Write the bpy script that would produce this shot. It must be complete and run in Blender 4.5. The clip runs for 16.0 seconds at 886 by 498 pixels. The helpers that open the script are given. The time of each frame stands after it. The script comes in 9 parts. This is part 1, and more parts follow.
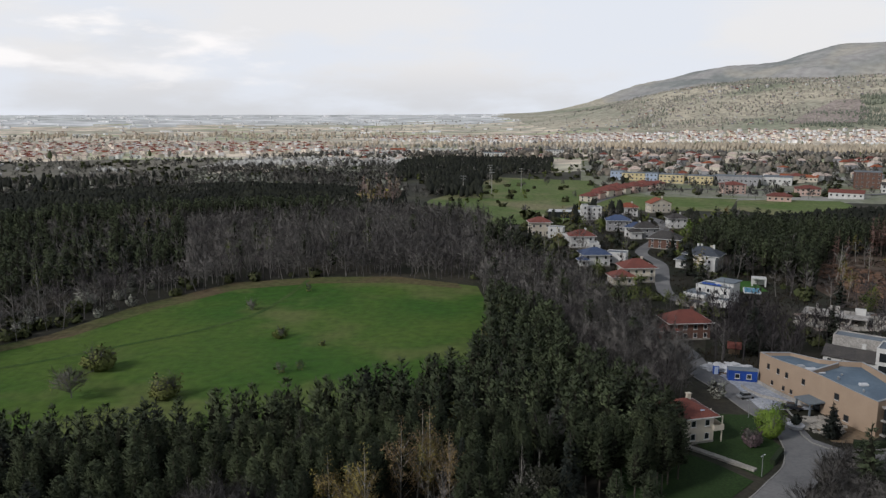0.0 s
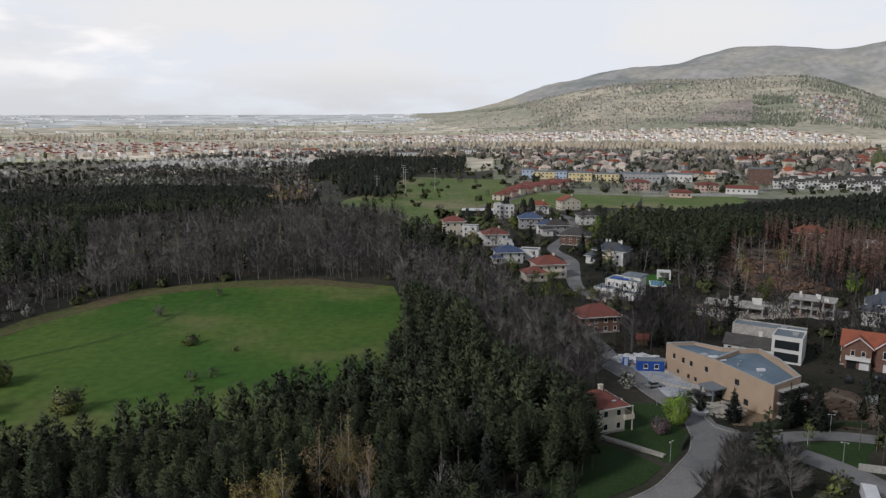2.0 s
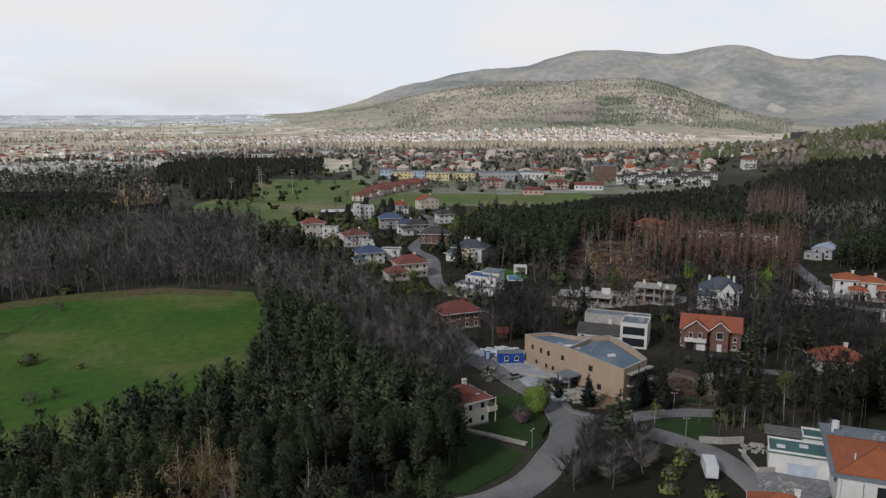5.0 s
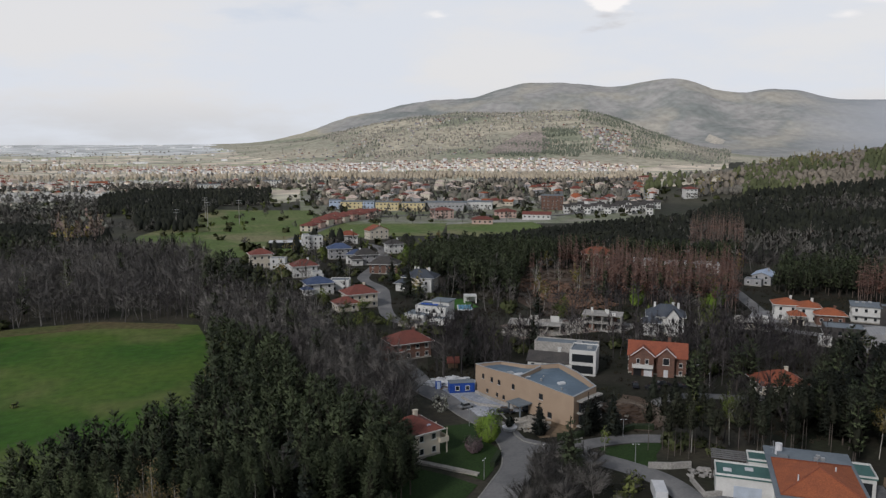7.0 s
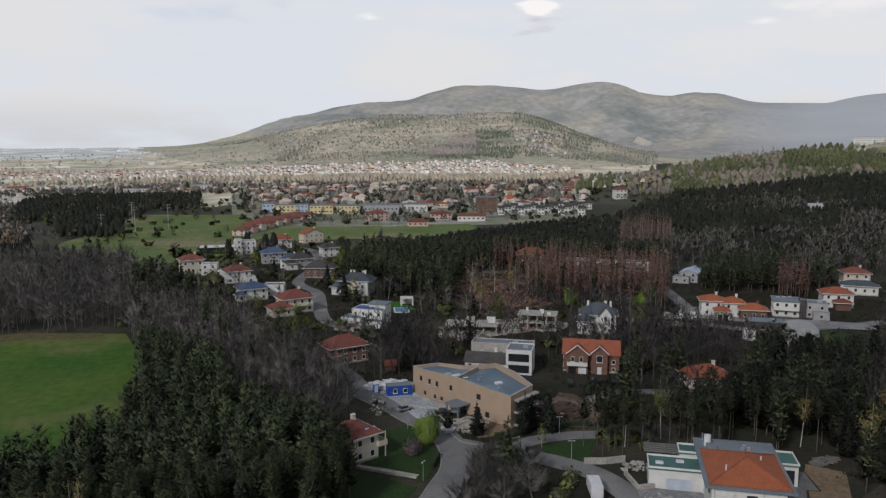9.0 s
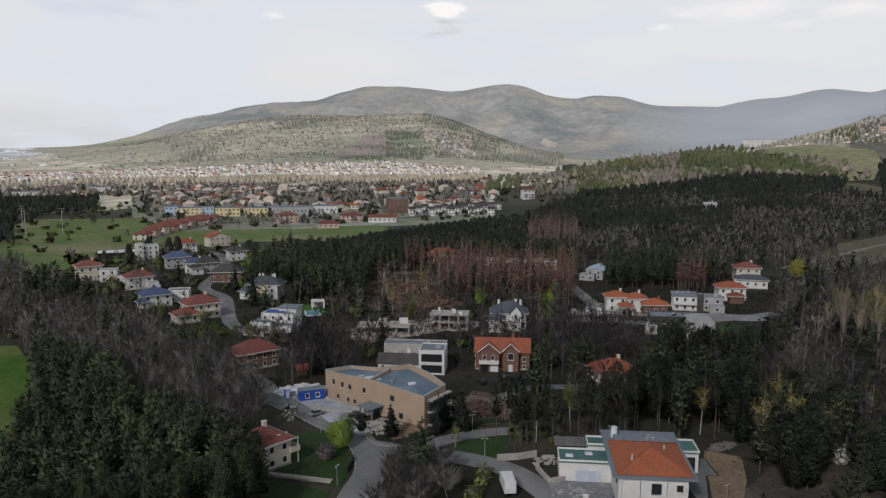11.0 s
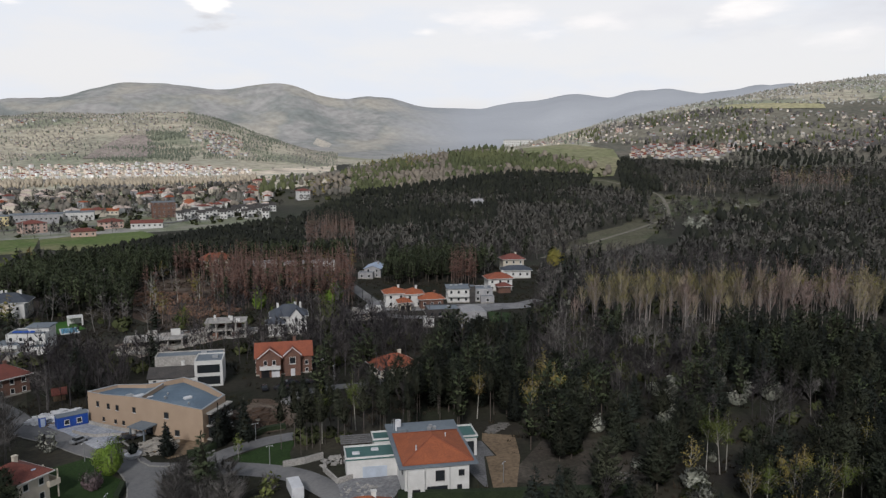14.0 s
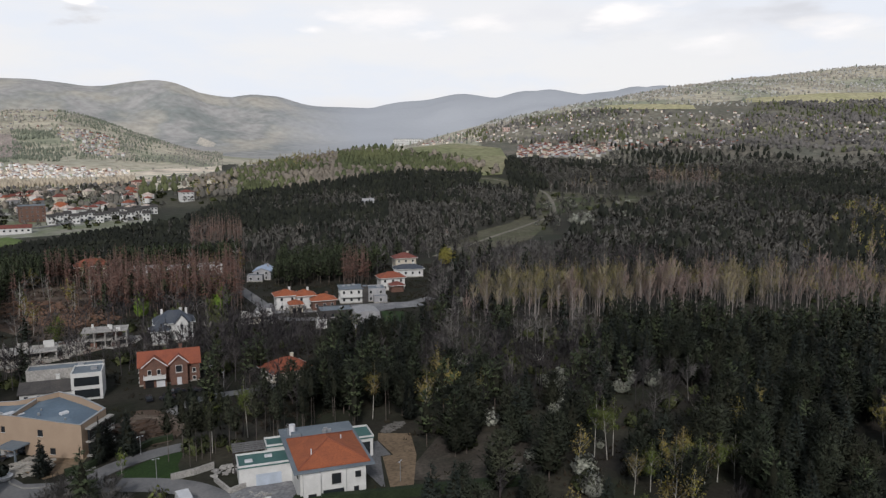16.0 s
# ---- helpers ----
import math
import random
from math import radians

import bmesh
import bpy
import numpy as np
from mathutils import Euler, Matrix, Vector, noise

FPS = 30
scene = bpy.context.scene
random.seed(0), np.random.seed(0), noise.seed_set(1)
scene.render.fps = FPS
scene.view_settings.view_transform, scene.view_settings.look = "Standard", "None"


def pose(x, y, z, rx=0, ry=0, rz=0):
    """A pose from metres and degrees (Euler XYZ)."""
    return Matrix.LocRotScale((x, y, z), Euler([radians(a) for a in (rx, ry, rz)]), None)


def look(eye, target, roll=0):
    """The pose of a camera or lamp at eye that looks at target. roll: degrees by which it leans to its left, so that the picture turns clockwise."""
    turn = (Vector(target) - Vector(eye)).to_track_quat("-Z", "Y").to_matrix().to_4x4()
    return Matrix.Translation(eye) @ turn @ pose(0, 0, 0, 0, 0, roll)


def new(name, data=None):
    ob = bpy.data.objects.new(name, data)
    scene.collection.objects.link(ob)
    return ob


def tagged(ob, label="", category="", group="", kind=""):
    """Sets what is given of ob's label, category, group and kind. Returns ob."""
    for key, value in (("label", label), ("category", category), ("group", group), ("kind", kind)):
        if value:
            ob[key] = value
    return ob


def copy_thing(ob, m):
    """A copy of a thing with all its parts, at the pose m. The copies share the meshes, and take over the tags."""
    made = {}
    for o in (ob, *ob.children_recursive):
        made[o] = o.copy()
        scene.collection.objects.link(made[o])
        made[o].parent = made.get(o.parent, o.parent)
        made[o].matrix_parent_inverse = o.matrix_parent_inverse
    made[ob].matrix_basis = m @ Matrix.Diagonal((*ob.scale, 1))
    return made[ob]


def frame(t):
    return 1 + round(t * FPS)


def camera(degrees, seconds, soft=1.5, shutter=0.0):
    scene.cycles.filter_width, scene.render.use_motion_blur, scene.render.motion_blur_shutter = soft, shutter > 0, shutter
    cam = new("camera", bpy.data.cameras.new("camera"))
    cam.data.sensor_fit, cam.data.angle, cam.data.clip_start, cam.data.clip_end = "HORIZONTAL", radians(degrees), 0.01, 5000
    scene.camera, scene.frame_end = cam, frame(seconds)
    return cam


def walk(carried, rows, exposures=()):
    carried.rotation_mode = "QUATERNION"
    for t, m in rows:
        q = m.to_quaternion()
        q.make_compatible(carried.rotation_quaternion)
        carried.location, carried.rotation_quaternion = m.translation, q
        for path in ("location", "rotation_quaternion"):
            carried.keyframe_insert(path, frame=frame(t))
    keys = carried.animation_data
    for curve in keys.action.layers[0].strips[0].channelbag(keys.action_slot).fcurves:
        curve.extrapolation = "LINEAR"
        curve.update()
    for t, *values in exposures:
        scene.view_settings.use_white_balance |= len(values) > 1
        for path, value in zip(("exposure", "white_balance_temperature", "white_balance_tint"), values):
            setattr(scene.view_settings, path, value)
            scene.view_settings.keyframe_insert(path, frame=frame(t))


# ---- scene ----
cam = camera(61.09, 16.0, 1.35)
# seconds, yaw to the right, pitch, lean; the drone hovers in one spot and pans
EYE = 70.0
ROWS = [
    (0.0, 0.00, -10.24, 0.00),
    (0.5, 1.00, -10.25, 0.04),
    (1.0, 2.82, -10.25, -0.01),
    (1.5, 4.70, -10.26, -0.00),
    (2.0, 6.57, -10.25, -0.01),
    (2.5, 8.44, -10.26, 0.00),
    (3.0, 10.31, -10.26, 0.03),
    (3.5, 12.17, -10.27, 0.03),
    (4.0, 14.00, -10.28, 0.07),
    (4.5, 15.78, -10.31, 0.07),
    (6.8, 20.94, -8.47, 0.01),
    (7.0, 21.19, -7.95, 0.09),
    (7.5, 22.00, -7.78, 0.09),
    (8.0, 23.82, -7.77, 0.12),
    (8.5, 25.40, -7.75, 0.10),
    (8.7, 25.68, -7.76, 0.03),
    (11.0, 32.94, -7.69, 0.04),
    (11.5, 35.77, -7.68, 0.04),
    (12.0, 38.74, -7.67, 0.01),
    (12.5, 41.63, -7.67, -0.04),
    (13.0, 44.53, -7.66, -0.04),
    (13.5, 47.43, -7.67, -0.09),
    (14.0, 49.92, -7.69, -0.12),
    (14.5, 52.36, -7.70, -0.10),
    (15.0, 54.79, -7.72, -0.13),
    (15.5, 56.90, -7.75, -0.20),
    (16.0, 58.22, -7.77, -0.22),
]
walk(cam, [(t, pose(0, 0, EYE, 90 + p, 0, -y) @ pose(0, 0, 0, 0, 0, r)) for t, y, p, r in ROWS],
     [(t, stops, 6500, 12.5) for t, stops in ((0.0, 0.0), (4.5, 0.01), (7.0, -0.12), (8.5, -0.13), (11.0, -0.1), (12.5, -0.01), (14.5, 0.06), (16.0, 0.09))])

# ---- sky and sun: high thin cloud, soft sun from the west behind the camera's left shoulder ----
SUN_AZ, SUN_EL = -122.0, 36.0
world = bpy.data.worlds.new("sky")
scene.world = world
world.use_nodes = True
wn, wl = world.node_tree.nodes, world.node_tree.links
wn.clear()
sky = wn.new("ShaderNodeTexSky")
sky.sky_type, sky.sun_disc = "NISHITA", False
sky.sun_elevation, sky.sun_rotation = radians(SUN_EL), radians(SUN_AZ)
sky.dust_density, sky.air_density = 3.0, 1.2
dim = wn.new("ShaderNodeVectorMath")
dim.operation = "SCALE"
dim.inputs["Scale"].default_value = 0.085
wl.new(sky.outputs[0], dim.inputs[0])
wc = wn.new("ShaderNodeTexCoord")
wm = wn.new("ShaderNodeMapping")
wm.inputs["Scale"].default_value = (1.0, 1.0, 3.6)
wl.new(wc.outputs["Generated"], wm.inputs[0])


def cloud_layer(scale, detail, low, high, shift):
    m = wn.new("ShaderNodeMapping")
    m.inputs["Location"].default_value = shift
    wl.new(wm.outputs[0], m.inputs[0])
    n = wn.new("ShaderNodeTexNoise")
    n.inputs["Scale"].default_value, n.inputs["Detail"].default_value = scale, detail
    n.inputs["Roughness"].default_value = 0.55
    wl.new(m.outputs[0], n.inputs["Vector"])
    r = wn.new("ShaderNodeMapRange")
    r.interpolation_type = "SMOOTHSTEP"
    r.inputs["From Min"].default_value, r.inputs["From Max"].default_value = low, high
    wl.new(n.outputs["Fac"], r.inputs["Value"])
    return r.outputs[0]


def sky_mix(fac, a, b):
    m = wn.new("ShaderNodeMix")
    m.data_type = "RGBA"
    if isinstance(fac, float):
        m.inputs[0].default_value = fac
    else:
        wl.new(fac, m.inputs[0])
    for i, v in ((6, a), (7, b)):
        if isinstance(v, tuple):
            m.inputs[i].default_value = (*v, 1)
        else:
            wl.new(v, m.inputs[i])
    return m.outputs[2]


def puff(under, az, el, wide, high, colour, soft=0.55):
    """A cloud round one direction of the sky, with a ragged rim."""
    a, e = radians(az), radians(el)
    d = wn.new("ShaderNodeVectorMath")
    d.operation = "SUBTRACT"
    wl.new(wc.outputs["Generated"], d.inputs[0])
    d.inputs[1].default_value = (math.sin(a) * math.cos(e), math.cos(a) * math.cos(e), math.sin(e))
    q = wn.new("ShaderNodeVectorMath")
    q.operation = "DIVIDE"
    wl.new(d.outputs[0], q.inputs[0])
    q.inputs[1].default_value = (radians(wide), radians(wide), radians(high))
    ln = wn.new("ShaderNodeVectorMath")
    ln.operation = "LENGTH"
    wl.new(q.outputs[0], ln.inputs[0])
    n = wn.new("ShaderNodeTexNoise")
    n.inputs["Scale"].default_value, n.inputs["Detail"].default_value = 13.0, 9
    wl.new(wm.outputs[0], n.inputs["Vector"])
    k = wn.new("ShaderNodeMath")
    k.operation = "MULTIPLY_ADD"
    wl.new(n.outputs["Fac"], k.inputs[0])
    k.inputs[1].default_value = 3.4
    wl.new(ln.outputs["Value"], k.inputs[2])
    r = wn.new("ShaderNodeMapRange")
    r.interpolation_type = "SMOOTHSTEP"
    for name, v in (("From Min", 2.65), ("From Max", 2.65 - 1.3 * soft), ("To Min", 0.0), ("To Max", 1.0)):
        r.inputs[name].default_value = v
    wl.new(k.outputs[0], r.inputs["Value"])
    return sky_mix(r.outputs[0], under, colour)


height = wn.new("ShaderNodeSeparateXYZ")
wl.new(wc.outputs["Generated"], height.inputs[0])


def by_height(low, high):
    r = wn.new("ShaderNodeMapRange")
    r.interpolation_type = "SMOOTHSTEP"
    r.inputs["From Min"].default_value, r.inputs["From Max"].default_value = low, high
    wl.new(height.outputs["Z"], r.inputs["Value"])
    return r.outputs[0]


# bright hazy sky round the horizon, thin cloud above it, and a grey cloud deck overhead
veil = sky_mix(0.86, dim.outputs[0], (0.90, 0.905, 0.91))
haze = sky_mix(by_height(0.0, 0.075), (0.66, 0.685, 0.71), veil)
thin = sky_mix(cloud_layer(2.6, 6, 0.44, 0.60, (0.3, 1.7, 0.2)), haze, (0.76, 0.81, 0.87))
sky_now = puff(thin, -21, 4.9, 10, 1.9, (0.74, 0.77, 0.8), 1)
sky_now = puff(sky_now, -21, 3, 12, 1.1, (0.93, 0.93, 0.925), 1)
sky_now = puff(sky_now, -25.4, 6, 3.8, 1.5, (1.0, 0.99, 0.975), 0.7)
sky_now = puff(sky_now, -16.8, 4.6, 4.6, 1.6, (0.98, 0.97, 0.96), 0.8)
sky_now = puff(sky_now, -29.4, 3.9, 4, 1.2, (0.97, 0.965, 0.955), 0.8)
sky_now = puff(sky_now, 11.1, 9.8, 5.5, 1.5, (0.68, 0.75, 0.84), 1)
sky_now = puff(sky_now, 20.8, 9.4, 1.5, 0.6, (0.98, 0.975, 0.965), 0.6)
sky_now = puff(sky_now, 32.9, 9.15, 2.5, 1, (0.66, 0.67, 0.69), 0.5)
sky_now = puff(sky_now, 32.9, 9.85, 2.5, 1.25, (1.02, 1.01, 0.99), 0.4)
sky_now = puff(sky_now, 48.7, 8.5, 1.5, 0.6, (0.97, 0.965, 0.955), 0.8)
sky_now = puff(sky_now, 53.5, 9.3, 6, 1.5, (0.93, 0.925, 0.92), 1)
sky_now = puff(sky_now, 56.5, 8.3, 2.4, 0.7, (0.95, 0.945, 0.935), 1)
sky_now = puff(sky_now, 61, 8.8, 3.2, 1.1, (0.95, 0.94, 0.93), 1)
sky_now = puff(sky_now, 79, 8.6, 15, 2.4, (0.74, 0.765, 0.80), 1)
sky_now = puff(sky_now, 66.5, 9.6, 5, 1.3, (0.78, 0.80, 0.825), 1)
sky_now = puff(sky_now, 72.4, 9.6, 4, 1.5, (0.98, 0.97, 0.955), 0.9)
sky_now = puff(sky_now, 77.1, 7.3, 4, 1, (0.94, 0.935, 0.925), 1)
sky_now = puff(sky_now, 83, 9.2, 4.5, 1.1, (0.66, 0.685, 0.72), 1)
sky_now = puff(sky_now, 86, 7.6, 4, 1.1, (0.93, 0.925, 0.915), 1)
deck = sky_mix(cloud_layer(2.6, 5, 0.36, 0.66, (7.1, 3.2, 1.1)), (0.19, 0.22, 0.265), (0.28, 0.315, 0.365))
grey = sky_mix(by_height(0.17, 0.48), sky_now, deck)
bg = wn.new("ShaderNodeBackground")
bg.inputs["Strength"].default_value = 1.0
wl.new(grey, bg.inputs["Color"])
wo = wn.new("ShaderNodeOutputWorld")
wl.new(bg.outputs[0], wo.inputs[0])

sun = new("sun", bpy.data.lights.new("sun", "SUN"))
sun.data.energy, sun.data.angle, sun.data.color = 2.1, radians(9), (1.0, 0.98, 0.955)
sa, se = radians(SUN_AZ), radians(SUN_EL)
sun.matrix_world = look((math.sin(sa) * math.cos(se) * 300, math.cos(sa) * math.cos(se) * 300, 300 * math.sin(se)), (0, 0, 0))
scene.view_settings.exposure = 0.0

# ---- materials ----
def mat(name, c1, c2, scale=0.2, fine=4.0, rough=0.85, metal=0.0, bump=0.15, rand=0.0, spec=0.25, low=0.35, high=0.65, c3=None, scale3=0.03, stretch=None, var=0.28):
    m = bpy.data.materials.new(name)
    m.use_nodes = True
    n, l = m.node_tree.nodes, m.node_tree.links
    b = n["Principled BSDF"]
    g = n.new("ShaderNodeNewGeometry")
    where = g.outputs["Position"]
    if stretch:
        mp = n.new("ShaderNodeMapping")
        mp.inputs["Scale"].default_value = stretch
        l.new(where, mp.inputs[0])
        where = mp.outputs[0]

    def tex(s, detail):
        t = n.new("ShaderNodeTexNoise")
        t.inputs["Scale"].default_value, t.inputs["Detail"].default_value = s, detail
        l.new(where, t.inputs["Vector"])
        return t.outputs["Fac"]

    def span(v, a, c, d, e):
        r = n.new("ShaderNodeMapRange")
        for k, q in (("From Min", a), ("From Max", c), ("To Min", d), ("To Max", e)):
            r.inputs[k].default_value = q
        l.new(v, r.inputs["Value"])
        return r.outputs[0]

    def mix(f, a, c, kind="MIX"):
        x = n.new("ShaderNodeMix")
        x.data_type, x.blend_type = "RGBA", kind
        for i, q in ((0, f), (6, a), (7, c)):
            if isinstance(q, tuple):
                x.inputs[i].default_value = (*q, 1)
            elif isinstance(q, float):
                x.inputs[i].default_value = q
            else:
                l.new(q, x.inputs[i])
        return x.outputs[2]

    fine_fac = tex(fine, 4)
    col = mix(span(tex(scale, 5), low, high, 0, 1), c1, c2)
    if c3:
        col = mix(span(tex(scale3, 4), 0.5, 0.62, 0, 1), col, c3)
    v = n.new("ShaderNodeHueSaturation")
    l.new(col, v.inputs["Color"])
    val = span(fine_fac, 0.3, 0.7, 1 - var, 1 + var)
    if rand:
        o = n.new("ShaderNodeObjectInfo")
        k = n.new("ShaderNodeMath")
        k.operation = "MULTIPLY"
        l.new(val, k.inputs[0])
        l.new(span(o.outputs["Random"], 0, 1, 1 - rand, 1 + rand), k.inputs[1])
        val = k.outputs[0]
    l.new(val, v.inputs["Value"])
    l.new(v.outputs[0], b.inputs["Base Color"])
    b.inputs["Roughness"].default_value, b.inputs["Metallic"].default_value = rough, metal
    b.inputs["Specular IOR Level"].default_value = spec
    if bump:
        bp = n.new("ShaderNodeBump")
        bp.inputs["Strength"].default_value, bp.inputs["Distance"].default_value = bump, 0.5 / fine
        l.new(fine_fac, bp.inputs["Height"])
        l.new(bp.outputs[0], b.inputs["Normal"])
    return m


def patchwork(name, cols, scale, squash, rough=0.95):
    """Fields: strips of differing crop."""
    m = bpy.data.materials.new(name)
    m.use_nodes = True
    n, l = m.node_tree.nodes, m.node_tree.links
    b = n["Principled BSDF"]
    g = n.new("ShaderNodeNewGeometry")
    mp = n.new("ShaderNodeMapping")
    mp.inputs["Scale"].default_value, mp.inputs["Rotation"].default_value = squash, (0, 0, 0.35)
    l.new(g.outputs["Position"], mp.inputs[0])
    vo = n.new("ShaderNodeTexVoronoi")
    vo.inputs["Scale"].default_value = scale
    l.new(mp.outputs[0], vo.inputs["Vector"])
    sp = n.new("ShaderNodeSeparateColor")
    l.new(vo.outputs["Color"], sp.inputs[0])
    cr = n.new("ShaderNodeValToRGB")
    cr.color_ramp.interpolation = "CONSTANT"
    while len(cr.color_ramp.elements) < len(cols):
        cr.color_ramp.elements.new(0.5)
    for i, c in enumerate(cols):
        cr.color_ramp.elements[i].position, cr.color_ramp.elements[i].color = i / len(cols), (*c, 1)
    l.new(sp.outputs[0], cr.inputs[0])
    nz = n.new("ShaderNodeTexNoise")
    nz.inputs["Scale"].default_value, nz.inputs["Detail"].default_value = scale * 6, 6
    l.new(g.outputs["Position"], nz.inputs["Vector"])
    hs = n.new("ShaderNodeHueSaturation")
    r = n.new("ShaderNodeMapRange")
    for k, q in (("From Min", 0.3), ("From Max", 0.7), ("To Min", 0.6), ("To Max", 1.4)):
        r.inputs[k].default_value = q
    l.new(nz.outputs["Fac"], r.inputs["Value"])
    l.new(r.outputs[0], hs.inputs["Value"])
    l.new(cr.outputs[0], hs.inputs["Color"])
    l.new(hs.outputs[0], b.inputs["Base Color"])
    b.inputs["Roughness"].default_value = rough
    b.inputs["Specular IOR Level"].default_value = 0.1
    return m


def roof_mat(name, c1, c2, rows=2.6):
    m = mat(name, c1, c2, 0.5, 5.0, 0.8, bump=0.1, rand=0.12)
    n, l = m.node_tree.nodes, m.node_tree.links
    b = n["Principled BSDF"]
    g = n.new("ShaderNodeNewGeometry")
    w = n.new("ShaderNodeTexWave")
    w.bands_direction = "Z"
    w.inputs["Scale"].default_value, w.inputs["Distortion"].default_value = rows, 0.4
    l.new(g.outputs["Position"], w.inputs["Vector"])
    bp = n.new("ShaderNodeBump")
    bp.inputs["Strength"].default_value, bp.inputs["Distance"].default_value = 0.5, 0.05
    l.new(w.outputs["Fac"], bp.inputs["Height"])
    l.new(bp.outputs[0], b.inputs["Normal"])
    return m


def plain(name, c, rough=0.5, metal=0.0, spec=0.5):
    m = mat(name, c, tuple(v * 0.85 for v in c), 0.6, 6.0, rough, metal, 0.02, spec=spec, var=0.05)
    return m


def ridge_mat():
    """Leafless mountain woods with haze painted in: grey-brown to the north, blue-grey on the ridge beyond the gorge.
    """
    m = mat("hazy_mountain_woods", (0.37, 0.36, 0.345), (0.245, 0.262, 0.25), 0.006, 0.03, c3=(0.42, 0.395, 0.345), scale3=0.003, var=0.16, low=0.4, high=0.6)
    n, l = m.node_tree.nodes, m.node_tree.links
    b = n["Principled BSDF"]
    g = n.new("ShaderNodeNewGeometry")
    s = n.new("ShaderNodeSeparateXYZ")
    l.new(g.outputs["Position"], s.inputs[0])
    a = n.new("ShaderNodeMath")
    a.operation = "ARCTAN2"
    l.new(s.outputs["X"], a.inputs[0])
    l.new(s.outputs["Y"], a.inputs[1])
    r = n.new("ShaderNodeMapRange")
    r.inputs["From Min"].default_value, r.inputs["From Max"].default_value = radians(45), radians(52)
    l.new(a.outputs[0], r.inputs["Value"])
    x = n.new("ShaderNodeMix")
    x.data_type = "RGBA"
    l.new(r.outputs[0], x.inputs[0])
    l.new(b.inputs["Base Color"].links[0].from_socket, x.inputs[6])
    # distance haze as a blue-grey, mixed in beyond the gorge
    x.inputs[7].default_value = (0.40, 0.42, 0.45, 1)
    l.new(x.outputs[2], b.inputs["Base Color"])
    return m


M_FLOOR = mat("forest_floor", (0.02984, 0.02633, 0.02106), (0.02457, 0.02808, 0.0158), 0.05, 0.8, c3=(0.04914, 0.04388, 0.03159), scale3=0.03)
M_SCRUB = mat("scrub_ground", (0.040, 0.038, 0.029), (0.028, 0.034, 0.018), 0.012, 0.15, c3=(0.065, 0.062, 0.042), scale3=0.006)
# far fields, plain and foothills: sunshine and haze are mixed into these colours
M_FIELDS = patchwork("sunlit_field_strips", [(0.462, 0.44, 0.341), (0.66, 0.583, 0.473), (0.418, 0.44, 0.286), (0.616, 0.539, 0.44), (0.517, 0.484, 0.385), (0.682, 0.605, 0.495), (0.484, 0.462, 0.374)], 0.0035, (1.1, 4.95, 1.1))
M_PLAIN = patchwork("hazy_far_plain", [(0.5992, 0.6152, 0.6099), (0.6527, 0.6634, 0.6634), (0.5671, 0.5885, 0.5671), (0.6741, 0.6848, 0.6848), (0.6206, 0.626, 0.6152)], 0.0016, (1.07, 9.63, 1.07))
M_FOOT = mat("hazy_foothill_scrub", (0.3594, 0.3427, 0.2679), (0.4792, 0.4358, 0.3384), 0.006, 0.05, c3=(0.2796, 0.2937, 0.2116), scale3=0.004, low=0.4, high=0.6)
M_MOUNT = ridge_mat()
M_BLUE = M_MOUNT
M_MEADOW = mat("meadow_grass", (0.034, 0.093, 0.010), (0.066, 0.116, 0.017), 0.016, 0.35, rough=0.95, c3=(0.105, 0.128, 0.038), scale3=0.022, bump=0.3, low=0.4, high=0.6, var=0.2)
M_GRASS = mat("rough_grass", (0.08499, 0.1347, 0.03324), (0.125, 0.1532, 0.05343), 0.02, 0.3, rough=0.95, c3=(0.1875, 0.1776, 0.09259), scale3=0.01)
M_LAWN = mat("clipped_lawn", (0.0174, 0.0384, 0.00868), (0.0223, 0.0465, 0.0112), 0.15, 2.0, rough=0.95)
M_TURF = mat("bright_lawn", (0.042, 0.119, 0.021), (0.049, 0.133, 0.0245), 0.2, 2.0, rough=0.95)
M_ROAD = mat("worn_asphalt", (0.1302, 0.1302, 0.1338), (0.1716, 0.1716, 0.1716), 0.15, 1.5, rough=0.9, c3=(0.2059, 0.2024, 0.1989), scale3=0.06, var=0.1)
M_KERB = mat("kerb_stone", (0.272, 0.264, 0.248), (0.216, 0.212, 0.2), 0.4, 3.0)
M_PAVE = mat("paving", (0.204, 0.204, 0.2108), (0.1632, 0.1666, 0.1768), 0.25, 1.5, c3=(0.2584, 0.2584, 0.2584), scale3=0.12)
M_EARTH = mat("bare_earth", (0.0663, 0.04327, 0.03071), (0.09472, 0.0663, 0.04826), 0.12, 0.9, c3=(0.1389, 0.1117, 0.08774), scale3=0.08, bump=0.5)
M_SAND = mat("builder_sand", (0.20, 0.145, 0.095), (0.15, 0.11, 0.072), 0.2, 1.2, bump=0.4)
M_PINE = mat("pine_needles", (0.03236, 0.04276, 0.02341), (0.05856, 0.07401, 0.03645), 0.12, 1.2, rough=0.8, rand=0.35, bump=0, c3=(0.07089, 0.08881, 0.04338), scale3=0.05)
M_SPRUCE = mat("spruce_needles", (0.01757, 0.02304, 0.01912), (0.0322, 0.04043, 0.0306), 0.12, 1.2, rough=0.8, rand=0.4, bump=0, c3=(0.03903, 0.04709, 0.03279), scale3=0.06)
M_PINEB = mat("pine_bark", (0.075, 0.064, 0.054), (0.105, 0.086, 0.072), 0.6, 3.0)
